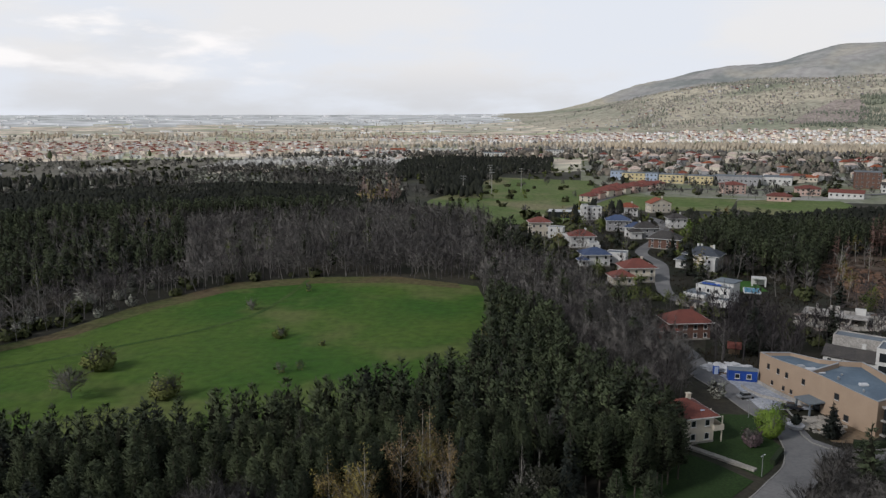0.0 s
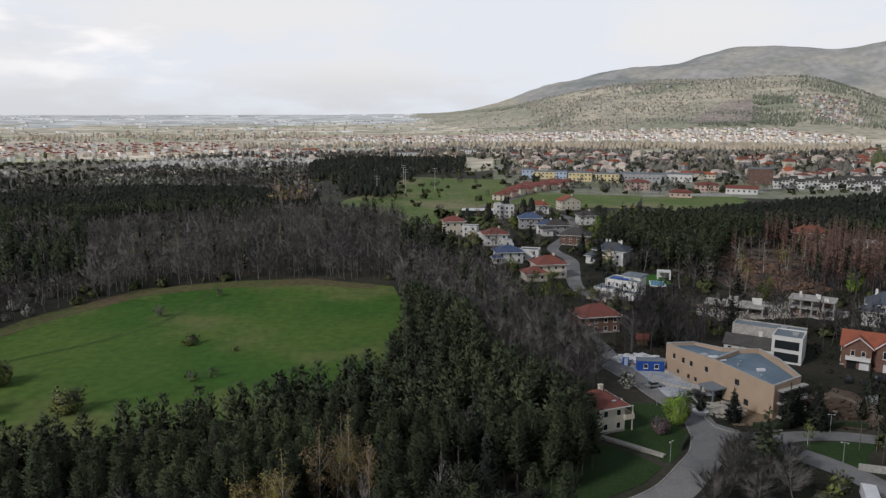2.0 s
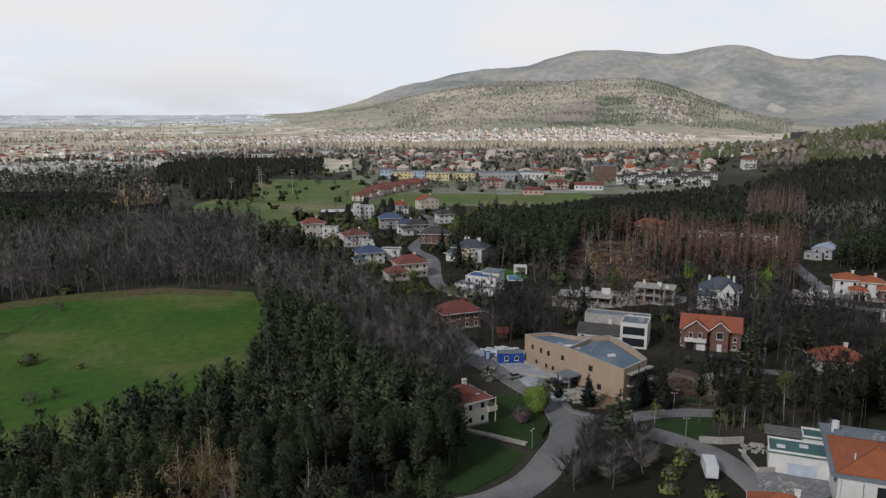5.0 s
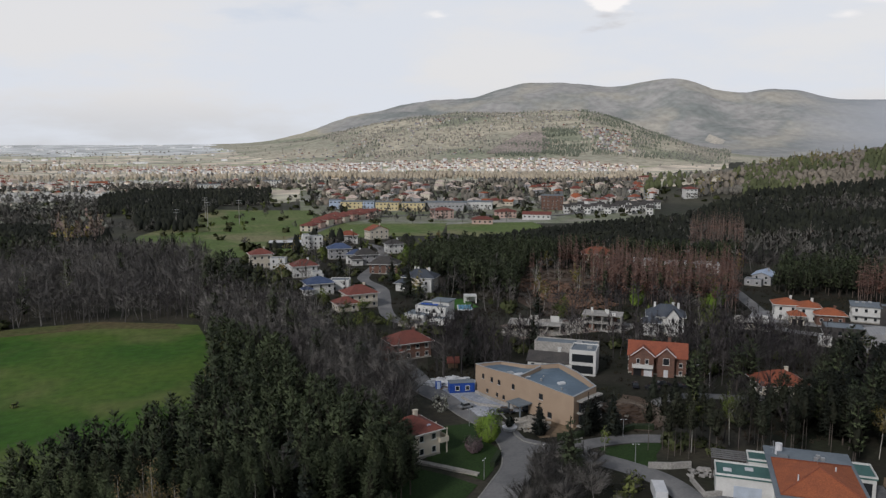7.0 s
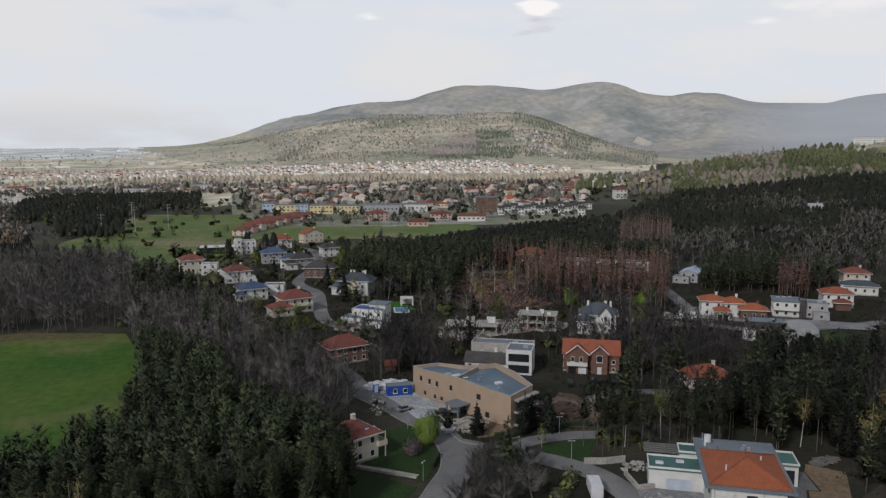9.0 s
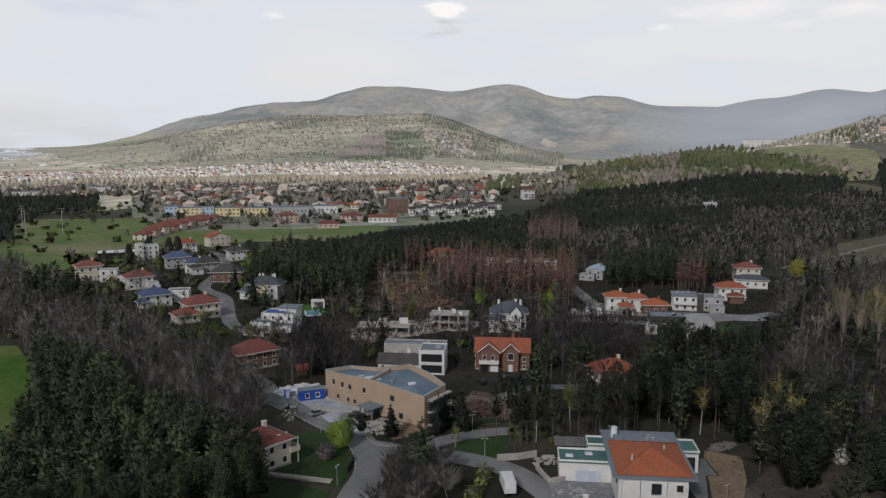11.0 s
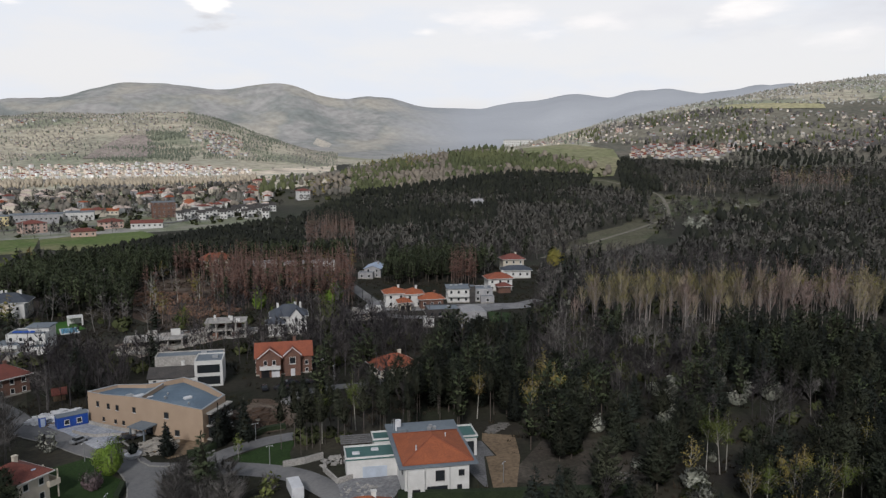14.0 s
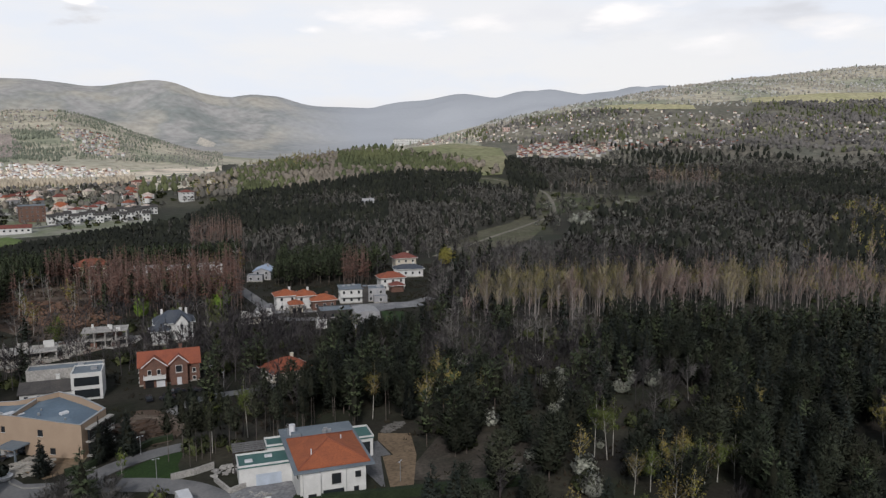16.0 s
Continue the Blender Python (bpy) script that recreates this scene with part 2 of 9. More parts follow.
M_BARE = mat("bare_twigs", (0.1193, 0.1117, 0.1063), (0.1656, 0.1559, 0.1452), 0.1, 1.0, rough=0.95, rand=0.25, bump=0, c3=(0.08216, 0.07801, 0.07532), scale3=0.03)
M_BUD = mat("budding_twigs", (0.2639, 0.1906, 0.1662), (0.2932, 0.22, 0.1913), 0.06, 1.0, rough=0.95, rand=0.25, bump=0, c3=(0.2444, 0.2151, 0.1208), scale3=0.03)
M_BIRCHB = mat("birch_bark", (0.42, 0.41, 0.37), (0.28, 0.26, 0.23), 1.2, 5.0)
M_BIRCHL = mat("birch_catkins", (0.2273, 0.2066, 0.04641), (0.2066, 0.1555, 0.06196), 0.15, 1.5, rough=0.9, rand=0.25, bump=0)
M_LIME = mat("young_leaves", (0.125, 0.2063, 0.03), (0.1688, 0.2438, 0.0425), 0.3, 2.0, rough=0.85, rand=0.15, bump=0)
M_YGREEN = mat("spring_leaves", (0.088, 0.12, 0.028), (0.12, 0.136, 0.036), 0.2, 2.0, rough=0.85, rand=0.25, bump=0)
M_OLIVE = mat("shrub_leaves", (0.0576, 0.0704, 0.0272), (0.084, 0.092, 0.04), 0.2, 2.0, rough=0.9, rand=0.2, bump=0)
M_BLOSSOM = mat("white_blossom", (0.336, 0.344, 0.296), (0.224, 0.232, 0.184), 0.3, 2.0, rough=0.9, rand=0.25, bump=0)
M_PINK = mat("pink_blossom", (0.22, 0.155, 0.17), (0.15, 0.11, 0.115), 0.5, 3.0, rough=0.9, bump=0)
M_DEAD = mat("dead_needles", (0.1807, 0.09744, 0.07404), (0.1377, 0.08445, 0.06931), 0.1, 1.0, rough=0.95, rand=0.25, bump=0)
M_WHITE = mat("white_render", (0.609, 0.609, 0.5916), (0.522, 0.522, 0.5046), 0.4, 4.0, 0.85, bump=0.05, var=0.06, rand=0.06)
M_CREAM = mat("cream_render", (0.58, 0.53, 0.44), (0.50, 0.455, 0.375), 0.4, 4.0, 0.85, bump=0.05, var=0.06, rand=0.08)
M_GREYW = mat("grey_render", (0.34, 0.34, 0.345), (0.27, 0.27, 0.28), 0.4, 4.0, 0.85, bump=0.05, var=0.06, rand=0.1)
M_PINKW = mat("pale_pink_render", (0.55, 0.40, 0.34), (0.47, 0.34, 0.29), 0.4, 4.0, 0.85, bump=0.05, var=0.08)
M_YELLOW = mat("yellow_render", (0.64, 0.54, 0.31), (0.57, 0.48, 0.28), 0.4, 4.0, 0.85, bump=0.05, var=0.08)
M_SKYBLUE = mat("pale_blue_render", (0.38, 0.46, 0.58), (0.34, 0.41, 0.53), 0.4, 4.0, 0.85, bump=0.05, var=0.08)
M_TAN = mat("tan_render", (0.365, 0.275, 0.20), (0.335, 0.25, 0.182), 0.3, 5.0, 0.8, bump=0.05, var=0.05)
M_BRICK = mat("brown_brick", (0.13, 0.075, 0.06), (0.17, 0.095, 0.07), 0.8, 8.0, 0.9, bump=0.2)
M_CONC = mat("raw_concrete", (0.38, 0.365, 0.34), (0.27, 0.26, 0.245), 0.3, 3.0, 0.9, bump=0.1)
M_STONE = mat("quarry_stone", (0.36, 0.34, 0.30), (0.25, 0.235, 0.21), 0.5, 2.0, 0.9, bump=0.4)
M_RED = roof_mat("red_brown_tiles", (0.19, 0.065, 0.05), (0.15, 0.055, 0.045))
M_ORANGE = roof_mat("orange_tiles", (0.3143, 0.09828, 0.04536), (0.2619, 0.08424, 0.04234))
M_RUST = roof_mat("rust_tiles", (0.2576, 0.08055, 0.04554), (0.2116, 0.06823, 0.0425))
M_SLATE = roof_mat("slate_tiles", (0.055, 0.065, 0.085), (0.075, 0.085, 0.10))
M_BLUER = roof_mat("blue_tiles", (0.05, 0.075, 0.14), (0.065, 0.09, 0.16))
M_DARKR = roof_mat("charcoal_tiles", (0.05, 0.047, 0.047), (0.07, 0.065, 0.06))
M_FLATG = mat("grey_membrane", (0.17, 0.20, 0.225), (0.13, 0.155, 0.18), 0.15, 1.5, 0.75, bump=0.03, var=0.08)
M_FLATBLUE = mat("blue_grey_membrane", (0.115, 0.165, 0.215), (0.095, 0.135, 0.18), 0.12, 1.2, 0.65, bump=0.03, c3=(0.15, 0.20, 0.245), scale3=0.1, var=0.08)
M_FLATGREEN = mat("green_membrane", (0.07, 0.15, 0.14), (0.055, 0.12, 0.115), 0.3, 2.0, 0.7, bump=0.03, var=0.08)
M_GLASS = plain("window_glass", (0.022, 0.026, 0.03), 0.12, 0.0, 0.6)
M_FRAME = plain("white_frame", (0.62, 0.62, 0.60), 0.5)
M_DFRAME = plain("dark_frame", (0.035, 0.03, 0.028), 0.5)
M_WOOD = mat("weathered_wood", (0.16, 0.11, 0.07), (0.11, 0.08, 0.055), 0.8, 6.0, 0.85)
M_METAL = plain("galvanised_metal", (0.42, 0.43, 0.44), 0.45, 0.6)
M_BLUEP = plain("blue_paint", (0.015, 0.075, 0.36), 0.5)
M_BLACK = plain("black_paint", (0.015, 0.015, 0.017), 0.35)
M_CARW = plain("white_car_paint", (0.68, 0.68, 0.68), 0.25)
M_CARS = plain("silver_car_paint", (0.33, 0.34, 0.35), 0.25, 0.4)
M_CARB = plain("dark_car_paint", (0.02, 0.022, 0.028), 0.22)
M_TYRE = plain("tyre_rubber", (0.02, 0.02, 0.02), 0.9)
M_GDOOR = plain("pale_blue_door", (0.46, 0.52, 0.60), 0.5)
M_POOL = plain("pool_water", (0.16, 0.40, 0.58), 0.08)
M_TARP = plain("white_sheeting", (0.60, 0.61, 0.63), 0.6)
M_POPB = mat("poplar_bark", (0.3188, 0.2805, 0.2579), (0.246, 0.2162, 0.1971), 0.6, 3.0)
M_HEDGE = mat("clipped_hedge", (0.016, 0.026, 0.012), (0.024, 0.036, 0.016), 0.4, 3.0, bump=0.6)
M_LOG = mat("felled_wood", (0.20, 0.12, 0.08), (0.14, 0.085, 0.06), 0.4, 2.0)
# hill conifers and bare trees: near colours lightened for sun and haze
M_FARPINE = mat("sun_lightened_conifers", (0.0702, 0.0832, 0.0416), (0.1193, 0.13, 0.06032), 0.01, 0.1, rough=0.95, bump=0)
M_FARBARE = mat("haze_lightened_bare_trees", (0.2884, 0.2743, 0.2371), (0.3906, 0.3581, 0.3023), 0.01, 0.1, rough=0.95, bump=0, c3=(0.2326, 0.2326, 0.1999), scale3=0.004)
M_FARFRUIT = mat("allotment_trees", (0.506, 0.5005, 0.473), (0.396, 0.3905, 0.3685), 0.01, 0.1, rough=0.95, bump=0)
M_GOLD = mat("poplar_catkins", (0.2106, 0.2006, 0.04633), (0.2474, 0.2169, 0.05897), 0.1, 1.0, rough=0.9, rand=0.2, bump=0)
# tan of the far poplars, with sunshine brightened into it
M_FARTAN = mat("sun_lightened_poplars", (0.48, 0.408, 0.306), (0.396, 0.342, 0.264), 0.01, 0.1, rough=0.95, bump=0)
M_DRY = mat("dry_grass", (0.08925, 0.085, 0.0544), (0.1105, 0.1037, 0.0697), 0.02, 0.3, rough=0.95, c3=(0.0595, 0.07225, 0.034), scale3=0.012)
M_SHED = mat("pale_sheds", (0.80, 0.80, 0.80), (0.72, 0.72, 0.71), 0.01, 0.1, bump=0)
# white walls brightened and warmed in colour, as in full sun
M_SUNNY = mat("sunlit_white_render", (0.82, 0.74, 0.64), (0.76, 0.68, 0.58), 0.05, 0.5, bump=0)
M_PALE = mat("quarry_face", (0.55, 0.50, 0.42), (0.45, 0.42, 0.37), 0.02, 0.1)
M_PLOUGH = mat("ploughed_field", (0.30, 0.255, 0.23), (0.34, 0.29, 0.26), 0.01, 0.08)
# garden soil, darkened in colour for the shade that lies on it
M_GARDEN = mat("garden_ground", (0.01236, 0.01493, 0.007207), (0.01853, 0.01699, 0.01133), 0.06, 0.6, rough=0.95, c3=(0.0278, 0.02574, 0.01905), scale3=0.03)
M_TOWN = mat("town_ground", (0.2387, 0.2317, 0.1895), (0.1544, 0.1825, 0.09828), 0.02, 0.2, rough=0.95, c3=(0.3089, 0.3019, 0.2808), scale3=0.012)
M_SANDY = mat("dusty_track", (0.16, 0.15, 0.12), (0.20, 0.185, 0.15), 0.05, 0.5, rough=0.95)
M_STRIP = mat("slope_field", (0.36, 0.345, 0.19), (0.42, 0.385, 0.235), 0.01, 0.1, rough=0.95)
M_SLOPE = mat("wooded_slope_ground", (0.17, 0.155, 0.125), (0.125, 0.125, 0.10), 0.012, 0.1, rough=0.95, c3=(0.22, 0.205, 0.16), scale3=0.006)
M_HILLG = mat("hill_pasture", (0.19, 0.205, 0.10), (0.24, 0.235, 0.135), 0.01, 0.1, rough=0.95, c3=(0.25, 0.235, 0.14), scale3=0.008)
# near-black core inside conifers stands in for the shade between boughs
M_CORE = mat("crown_shade", (0.01696, 0.0188, 0.01343), (0.02451, 0.02474, 0.0179), 0.4, 2.0, rough=1.0, bump=0, spec=0.0)
# conifers of the far hills, paled in colour for haze
M_REMPINE = mat("haze_lightened_conifers", (0.156, 0.1767, 0.1353), (0.1976, 0.2184, 0.1613), 0.01, 0.1, rough=0.95, bump=0)
M_TRACKG = mat("trodden_grass", (0.040, 0.084, 0.014), (0.056, 0.094, 0.022), 0.08, 0.6, rough=0.95)
M_EDGE = mat("dry_meadow_edge", (0.110, 0.082, 0.045), (0.080, 0.092, 0.030), 0.05, 0.5, rough=0.95, bump=0.3)
M_ROOFP = mat("pale_roofs", (0.56, 0.45, 0.39), (0.48, 0.40, 0.35), 0.05, 0.5, rough=0.9, bump=0)
# darker needles for coarse far crowns: the shade between boughs is painted in
M_PINEF = mat("self_shaded_pine_crowns", (0.01077, 0.01278, 0.009614), (0.01873, 0.02159, 0.01468), 0.12, 1.2, rough=0.85, bump=0, c3=(0.02621, 0.02908, 0.01822), scale3=0.04)
M_BAREDK = mat("dark_twigs", (0.05476, 0.04899, 0.05047), (0.07858, 0.07002, 0.07065), 0.1, 1.0, rough=0.95, rand=0.3, bump=0, c3=(0.04285, 0.0385, 0.04165), scale3=0.03)
M_SLABS = mat("grey_terrace_slabs", (0.115, 0.115, 0.118), (0.145, 0.145, 0.148), 0.5, 3.0, rough=0.85)
M_DEADB = mat("dead_pine_bark", (0.2208, 0.1632, 0.1382), (0.1632, 0.1229, 0.1056), 0.6, 3.0)
M_MBUSH = mat("meadow_bush_leaves", (0.1347, 0.163, 0.0486), (0.1843, 0.1985, 0.0648), 0.2, 2.0, rough=0.9, bump=0)
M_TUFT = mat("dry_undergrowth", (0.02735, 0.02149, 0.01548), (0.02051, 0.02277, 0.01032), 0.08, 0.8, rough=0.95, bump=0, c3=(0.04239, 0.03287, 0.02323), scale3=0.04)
M_YARD = mat("bluish_paving", (0.301, 0.329, 0.378), (0.238, 0.259, 0.301), 0.25, 1.5, c3=(0.378, 0.392, 0.42), scale3=0.12)
M_GREYWOOD = mat("grey_leafless_crowns", (0.1129, 0.1089, 0.09811), (0.1505, 0.1425, 0.1277), 0.02, 0.25, rough=0.95, bump=0, c3=(0.0887, 0.08736, 0.08064), scale3=0.012, var=0.25)
# lighter copy of the bare twigs, sunshine painted in
M_HILLB = mat("sun_lightened_twigs", (0.1783, 0.155, 0.1271), (0.2402, 0.2093, 0.1674), 0.01, 0.1, rough=0.95, bump=0, c3=(0.1473, 0.1395, 0.1209), scale3=0.006)
M_BPINE = mat("bushy_pine_needles", (0.02169, 0.02731, 0.0172), (0.03703, 0.04368, 0.02732), 0.12, 1.2, rough=0.8, rand=0.4, bump=0, c3=(0.04517, 0.05006, 0.03036), scale3=0.05)
M_DUSK = mat("trodden_litter", (0.062, 0.052, 0.043), (0.046, 0.042, 0.033), 0.15, 1.2, rough=0.95, bump=0.4, c3=(0.085, 0.074, 0.06), scale3=0.12)
M_GRIT = mat("broken_grey_stone", (0.17, 0.16, 0.15), (0.12, 0.115, 0.105), 0.5, 2.0, 0.9, bump=0.4)
M_PLOT = mat("dusty_building_plot", (0.23, 0.175, 0.145), (0.17, 0.125, 0.10), 0.15, 1.2, rough=0.95, bump=0.4, c3=(0.33, 0.29, 0.26), scale3=0.12)
M_PALEB = mat("pale_pine_bark", (0.1224, 0.108, 0.0954), (0.0936, 0.0792, 0.06869), 0.6, 3.0)
M_RUSSET = mat("russet_catkins", (0.2625, 0.1938, 0.09375), (0.225, 0.1562, 0.08125), 0.15, 1.5, rough=0.9, rand=0.2, bump=0)

# ---- lie of the land ----
def step(a, b, v):
    u = np.clip((v - a) / (b - a), 0, 1)
    return u * u * (3 - 2 * u)


# hills: bearing, distance, height, half-breadth across and along the line of sight
HILLS = []


def hill(az, d, h, across, along):
    HILLS.append((az, d, h, across, along))


hill(-2, 405, 5.5, 95, 62)
hill(-24, 520, 7, 120, 80)
hill(7, 3900, 10, 420, 700)
hill(13.5, 3700, 14, 300, 600)
hill(18.3, 3000, 84, 280, 420)
hill(24, 2900, 47, 330, 420)
hill(30, 2800, 108, 300, 400)
hill(34.5, 2700, 30, 170, 330)
hill(22, 3800, 67, 500, 380)
hill(15, 4650, 133, 260, 420)
hill(20, 4600, 142, 260, 420)
hill(25, 4600, 185, 260, 420)
hill(30.3, 4600, 294, 250, 420)
hill(34, 4600, 40, 170, 420)
hill(38, 4550, 333, 240, 420)
hill(44.6, 4600, 211, 210, 420)
hill(41, 4600, 27, 160, 400)
hill(49, 4650, 162, 230, 400)
hill(54.5, 4700, 184, 240, 380)
hill(60, 4700, 234, 260, 380)
hill(66, 4700, 254, 260, 380)
hill(72, 4700, 211, 260, 380)
hill(78, 4700, 291, 300, 380)
hill(50, 1230, 31, 170, 230)
hill(58, 1150, 10, 160, 220)
hill(63, 1750, 68, 300, 330)
hill(73, 1900, 63, 330, 420)
hill(85, 2000, 87, 380, 450)
hill(78, 2900, 32, 380, 400)
hill(87, 2900, 159, 420, 520)
hill(98, 2800, 144, 500, 520)
hill(72, 2600, 109, 330, 400)


def land(x, y):
    x, y = np.asarray(x, float), np.asarray(y, float)
    r = np.hypot(x, y)
    z = 60 * step(1500, 4900, r)
    for az, d, h, across, along in HILLS:
        a = radians(az)
        s = x * math.sin(a) + y * math.cos(a) - d
        t = x * math.cos(a) - y * math.sin(a)
        z = z + h * np.exp(-0.5 * (t / across) ** 2 - 0.5 * (s / along) ** 2)
    rough = step(1800, 3200, r) * np.clip((z - 50) / 120, 0, 1)
    z = z + rough * (9 * np.sin(x / 97 + 1.3 * np.sin(y / 143)) + 7 * np.sin(y / 71 + 0.8 * np.sin(x / 119 + 1)) + 4 * np.sin((x + y) / 39))
    fold = step(3300, 4300, r) * np.clip((z - 90) / 160, 0, 1)
    z = z + fold * (16 * np.abs(np.sin(x / 150 + 0.9 * np.sin(y / 210))) + 11 * np.abs(np.sin(y / 118 + x / 260 + 0.7 * np.sin(x / 90))) - 15 + 3 * np.sin(x / 23 + y / 31))
    z = z + 0.5 * step(250, 600, r) * (np.sin(x / 31 + 2) + np.sin(y / 27 + x / 60))
    return z


def land1(x, y):
    return float(land(x, y))


def tri_mesh(name, V, T, mats, index=None, smooth=False, normals=None):
    """A mesh from arrays of corners and triangles, with rounded normals where a crown gives them."""
    V, T = np.asarray(V, np.float32), np.asarray(T, np.int32)
    me = bpy.data.meshes.new(name)
    me.vertices.add(len(V))
    me.vertices.foreach_set("co", V.ravel())
    me.loops.add(T.size)
    me.loops.foreach_set("vertex_index", T.ravel())
    me.polygons.add(len(T))
    me.polygons.foreach_set("loop_start", np.arange(0, T.size, 3, dtype=np.int32))
    me.polygons.foreach_set("loop_total", np.full(len(T), 3, np.int32))
    for m in mats:
        me.materials.append(m)
    if index is not None:
        me.polygons.foreach_set("material_index", np.asarray(index, np.int32))
    me.polygons.foreach_set("use_smooth", np.full(len(T), smooth or normals is not None))
    me.update(calc_edges=True)
    if normals is not None:
        layer = me.attributes.new("custom_normal", "FLOAT_VECTOR", "POINT")
        layer.data.foreach_set("vector", np.asarray(normals, np.float32).ravel())
        me.update()
    return me


def polar(az, r):
    a = radians(az)
    return r * math.sin(a), r * math.cos(a)


def make_ground():
    az = np.radians(np.concatenate([np.arange(-40, 100, 0.45), np.arange(100, 320, 5.0)]))
    rs = np.concatenate([np.arange(0, 640, 14.0)[1:], np.geomspace(640, 4960, 150)])
    A, R = np.meshgrid(az, rs)
    X, Y = R * np.sin(A), R * np.cos(A)
    Z = land(X, Y)
    n, m = len(az), len(rs)
    V = np.stack([X.ravel(), Y.ravel(), Z.ravel()], -1)
    V = np.concatenate([V, [[0, 0, land1(0, 0)]]])
    i, j = np.meshgrid(np.arange(m - 1), np.arange(n), indexing="ij")
    a, b = (i * n + j).ravel(), (i * n + (j + 1) % n).ravel()
    c, d = b + n, a + n
    T = np.concatenate([np.stack([a, d, c], -1), np.stack([a, c, b], -1)])
    k = np.arange(n)
    T = np.concatenate([T, np.stack([np.full(n, len(V) - 1), k, (k + 1) % n], -1)])
    C = V[T].mean(1)
    r, z = np.hypot(C[:, 0], C[:, 1]), C[:, 2]
    bear = np.degrees(np.arctan2(C[:, 0], C[:, 1]))
    base = 60 * step(1500, 4900, r)
    wob = 0.12 * np.sin(C[:, 0] / 61) + 0.12 * np.sin(C[:, 1] / 47)
    idx = np.zeros(len(T), int)
    idx[r * (1 + wob) > 560] = 1
    # farther faces take the paler colours that carry sun and haze
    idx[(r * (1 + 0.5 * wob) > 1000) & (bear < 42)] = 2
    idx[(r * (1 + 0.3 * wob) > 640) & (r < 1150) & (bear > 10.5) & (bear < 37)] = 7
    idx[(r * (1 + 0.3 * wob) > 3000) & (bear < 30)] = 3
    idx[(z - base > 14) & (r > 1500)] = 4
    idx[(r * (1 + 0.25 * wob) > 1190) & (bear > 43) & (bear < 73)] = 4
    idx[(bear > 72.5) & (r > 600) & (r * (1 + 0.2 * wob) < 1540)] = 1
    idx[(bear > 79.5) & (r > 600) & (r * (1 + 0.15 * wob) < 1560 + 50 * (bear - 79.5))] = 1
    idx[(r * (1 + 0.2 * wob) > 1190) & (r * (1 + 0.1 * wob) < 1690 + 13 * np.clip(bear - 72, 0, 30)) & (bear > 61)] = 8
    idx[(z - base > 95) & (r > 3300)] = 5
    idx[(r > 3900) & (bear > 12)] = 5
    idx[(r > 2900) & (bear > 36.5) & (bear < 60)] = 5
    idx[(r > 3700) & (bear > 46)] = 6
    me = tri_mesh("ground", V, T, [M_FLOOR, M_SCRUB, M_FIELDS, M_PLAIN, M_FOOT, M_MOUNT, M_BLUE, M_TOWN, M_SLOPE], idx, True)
    return tagged(new("ground", me), "rolling valley floor rising to wooded hills and a hazy plain", "ground", kind="structure")


make_ground()


def patch(name, pts, material, label, category, up=0.08, step_m=6.0, thick=0.0):
    """A sheet of ground cover that follows the land inside an outline."""
    bm = bmesh.new()
    P = np.array(pts, float)
    f = bm.faces.new([bm.verts.new((x, y, 0)) for x, y in P])
    lo, hi = P.min(0), P.max(0)
    for axis in (0, 1):
        for v in np.arange(lo[axis] + step_m, hi[axis], step_m):
            co, no = [0, 0, 0], [0, 0, 0]
            co[axis], no[axis] = v, 1
            bmesh.ops.bisect_plane(bm, geom=bm.verts[:] + bm.edges[:] + bm.faces[:], plane_co=co, plane_no=no)
    if thick:
        bmesh.ops.solidify(bm, geom=bm.faces[:], thickness=thick)
    bmesh.ops.recalc_face_normals(bm, faces=bm.faces[:])
    if not thick and sum(fc.normal.z for fc in bm.faces) < 0:
        bmesh.ops.reverse_faces(bm, faces=bm.faces[:])
    for v in bm.verts:
        v.co.z += land1(v.co.x, v.co.y) + up
    me = bpy.data.meshes.new(name)
    bm.to_mesh(me)
    bm.free()
    me.materials.append(material)
    return tagged(new(name, me), label, category, kind="structure")


def smooth_line(pts, n=6):
    """Catmull-Rom through the given corners."""
    P = [Vector(p) for p in pts]
    P = [P[0] * 2 - P[1]] + P + [P[-1] * 2 - P[-2]]
    out = []
    for a, b, c, d in zip(P, P[1:], P[2:], P[3:]):
        for i in range(n):
            t = i / n
            out.append(0.5 * (2 * b + (c - a) * t + (2 * a - 5 * b + 4 * c - d) * t * t + (3 * b - a - 3 * c + d) * t ** 3))
    return out + [P[-2]]


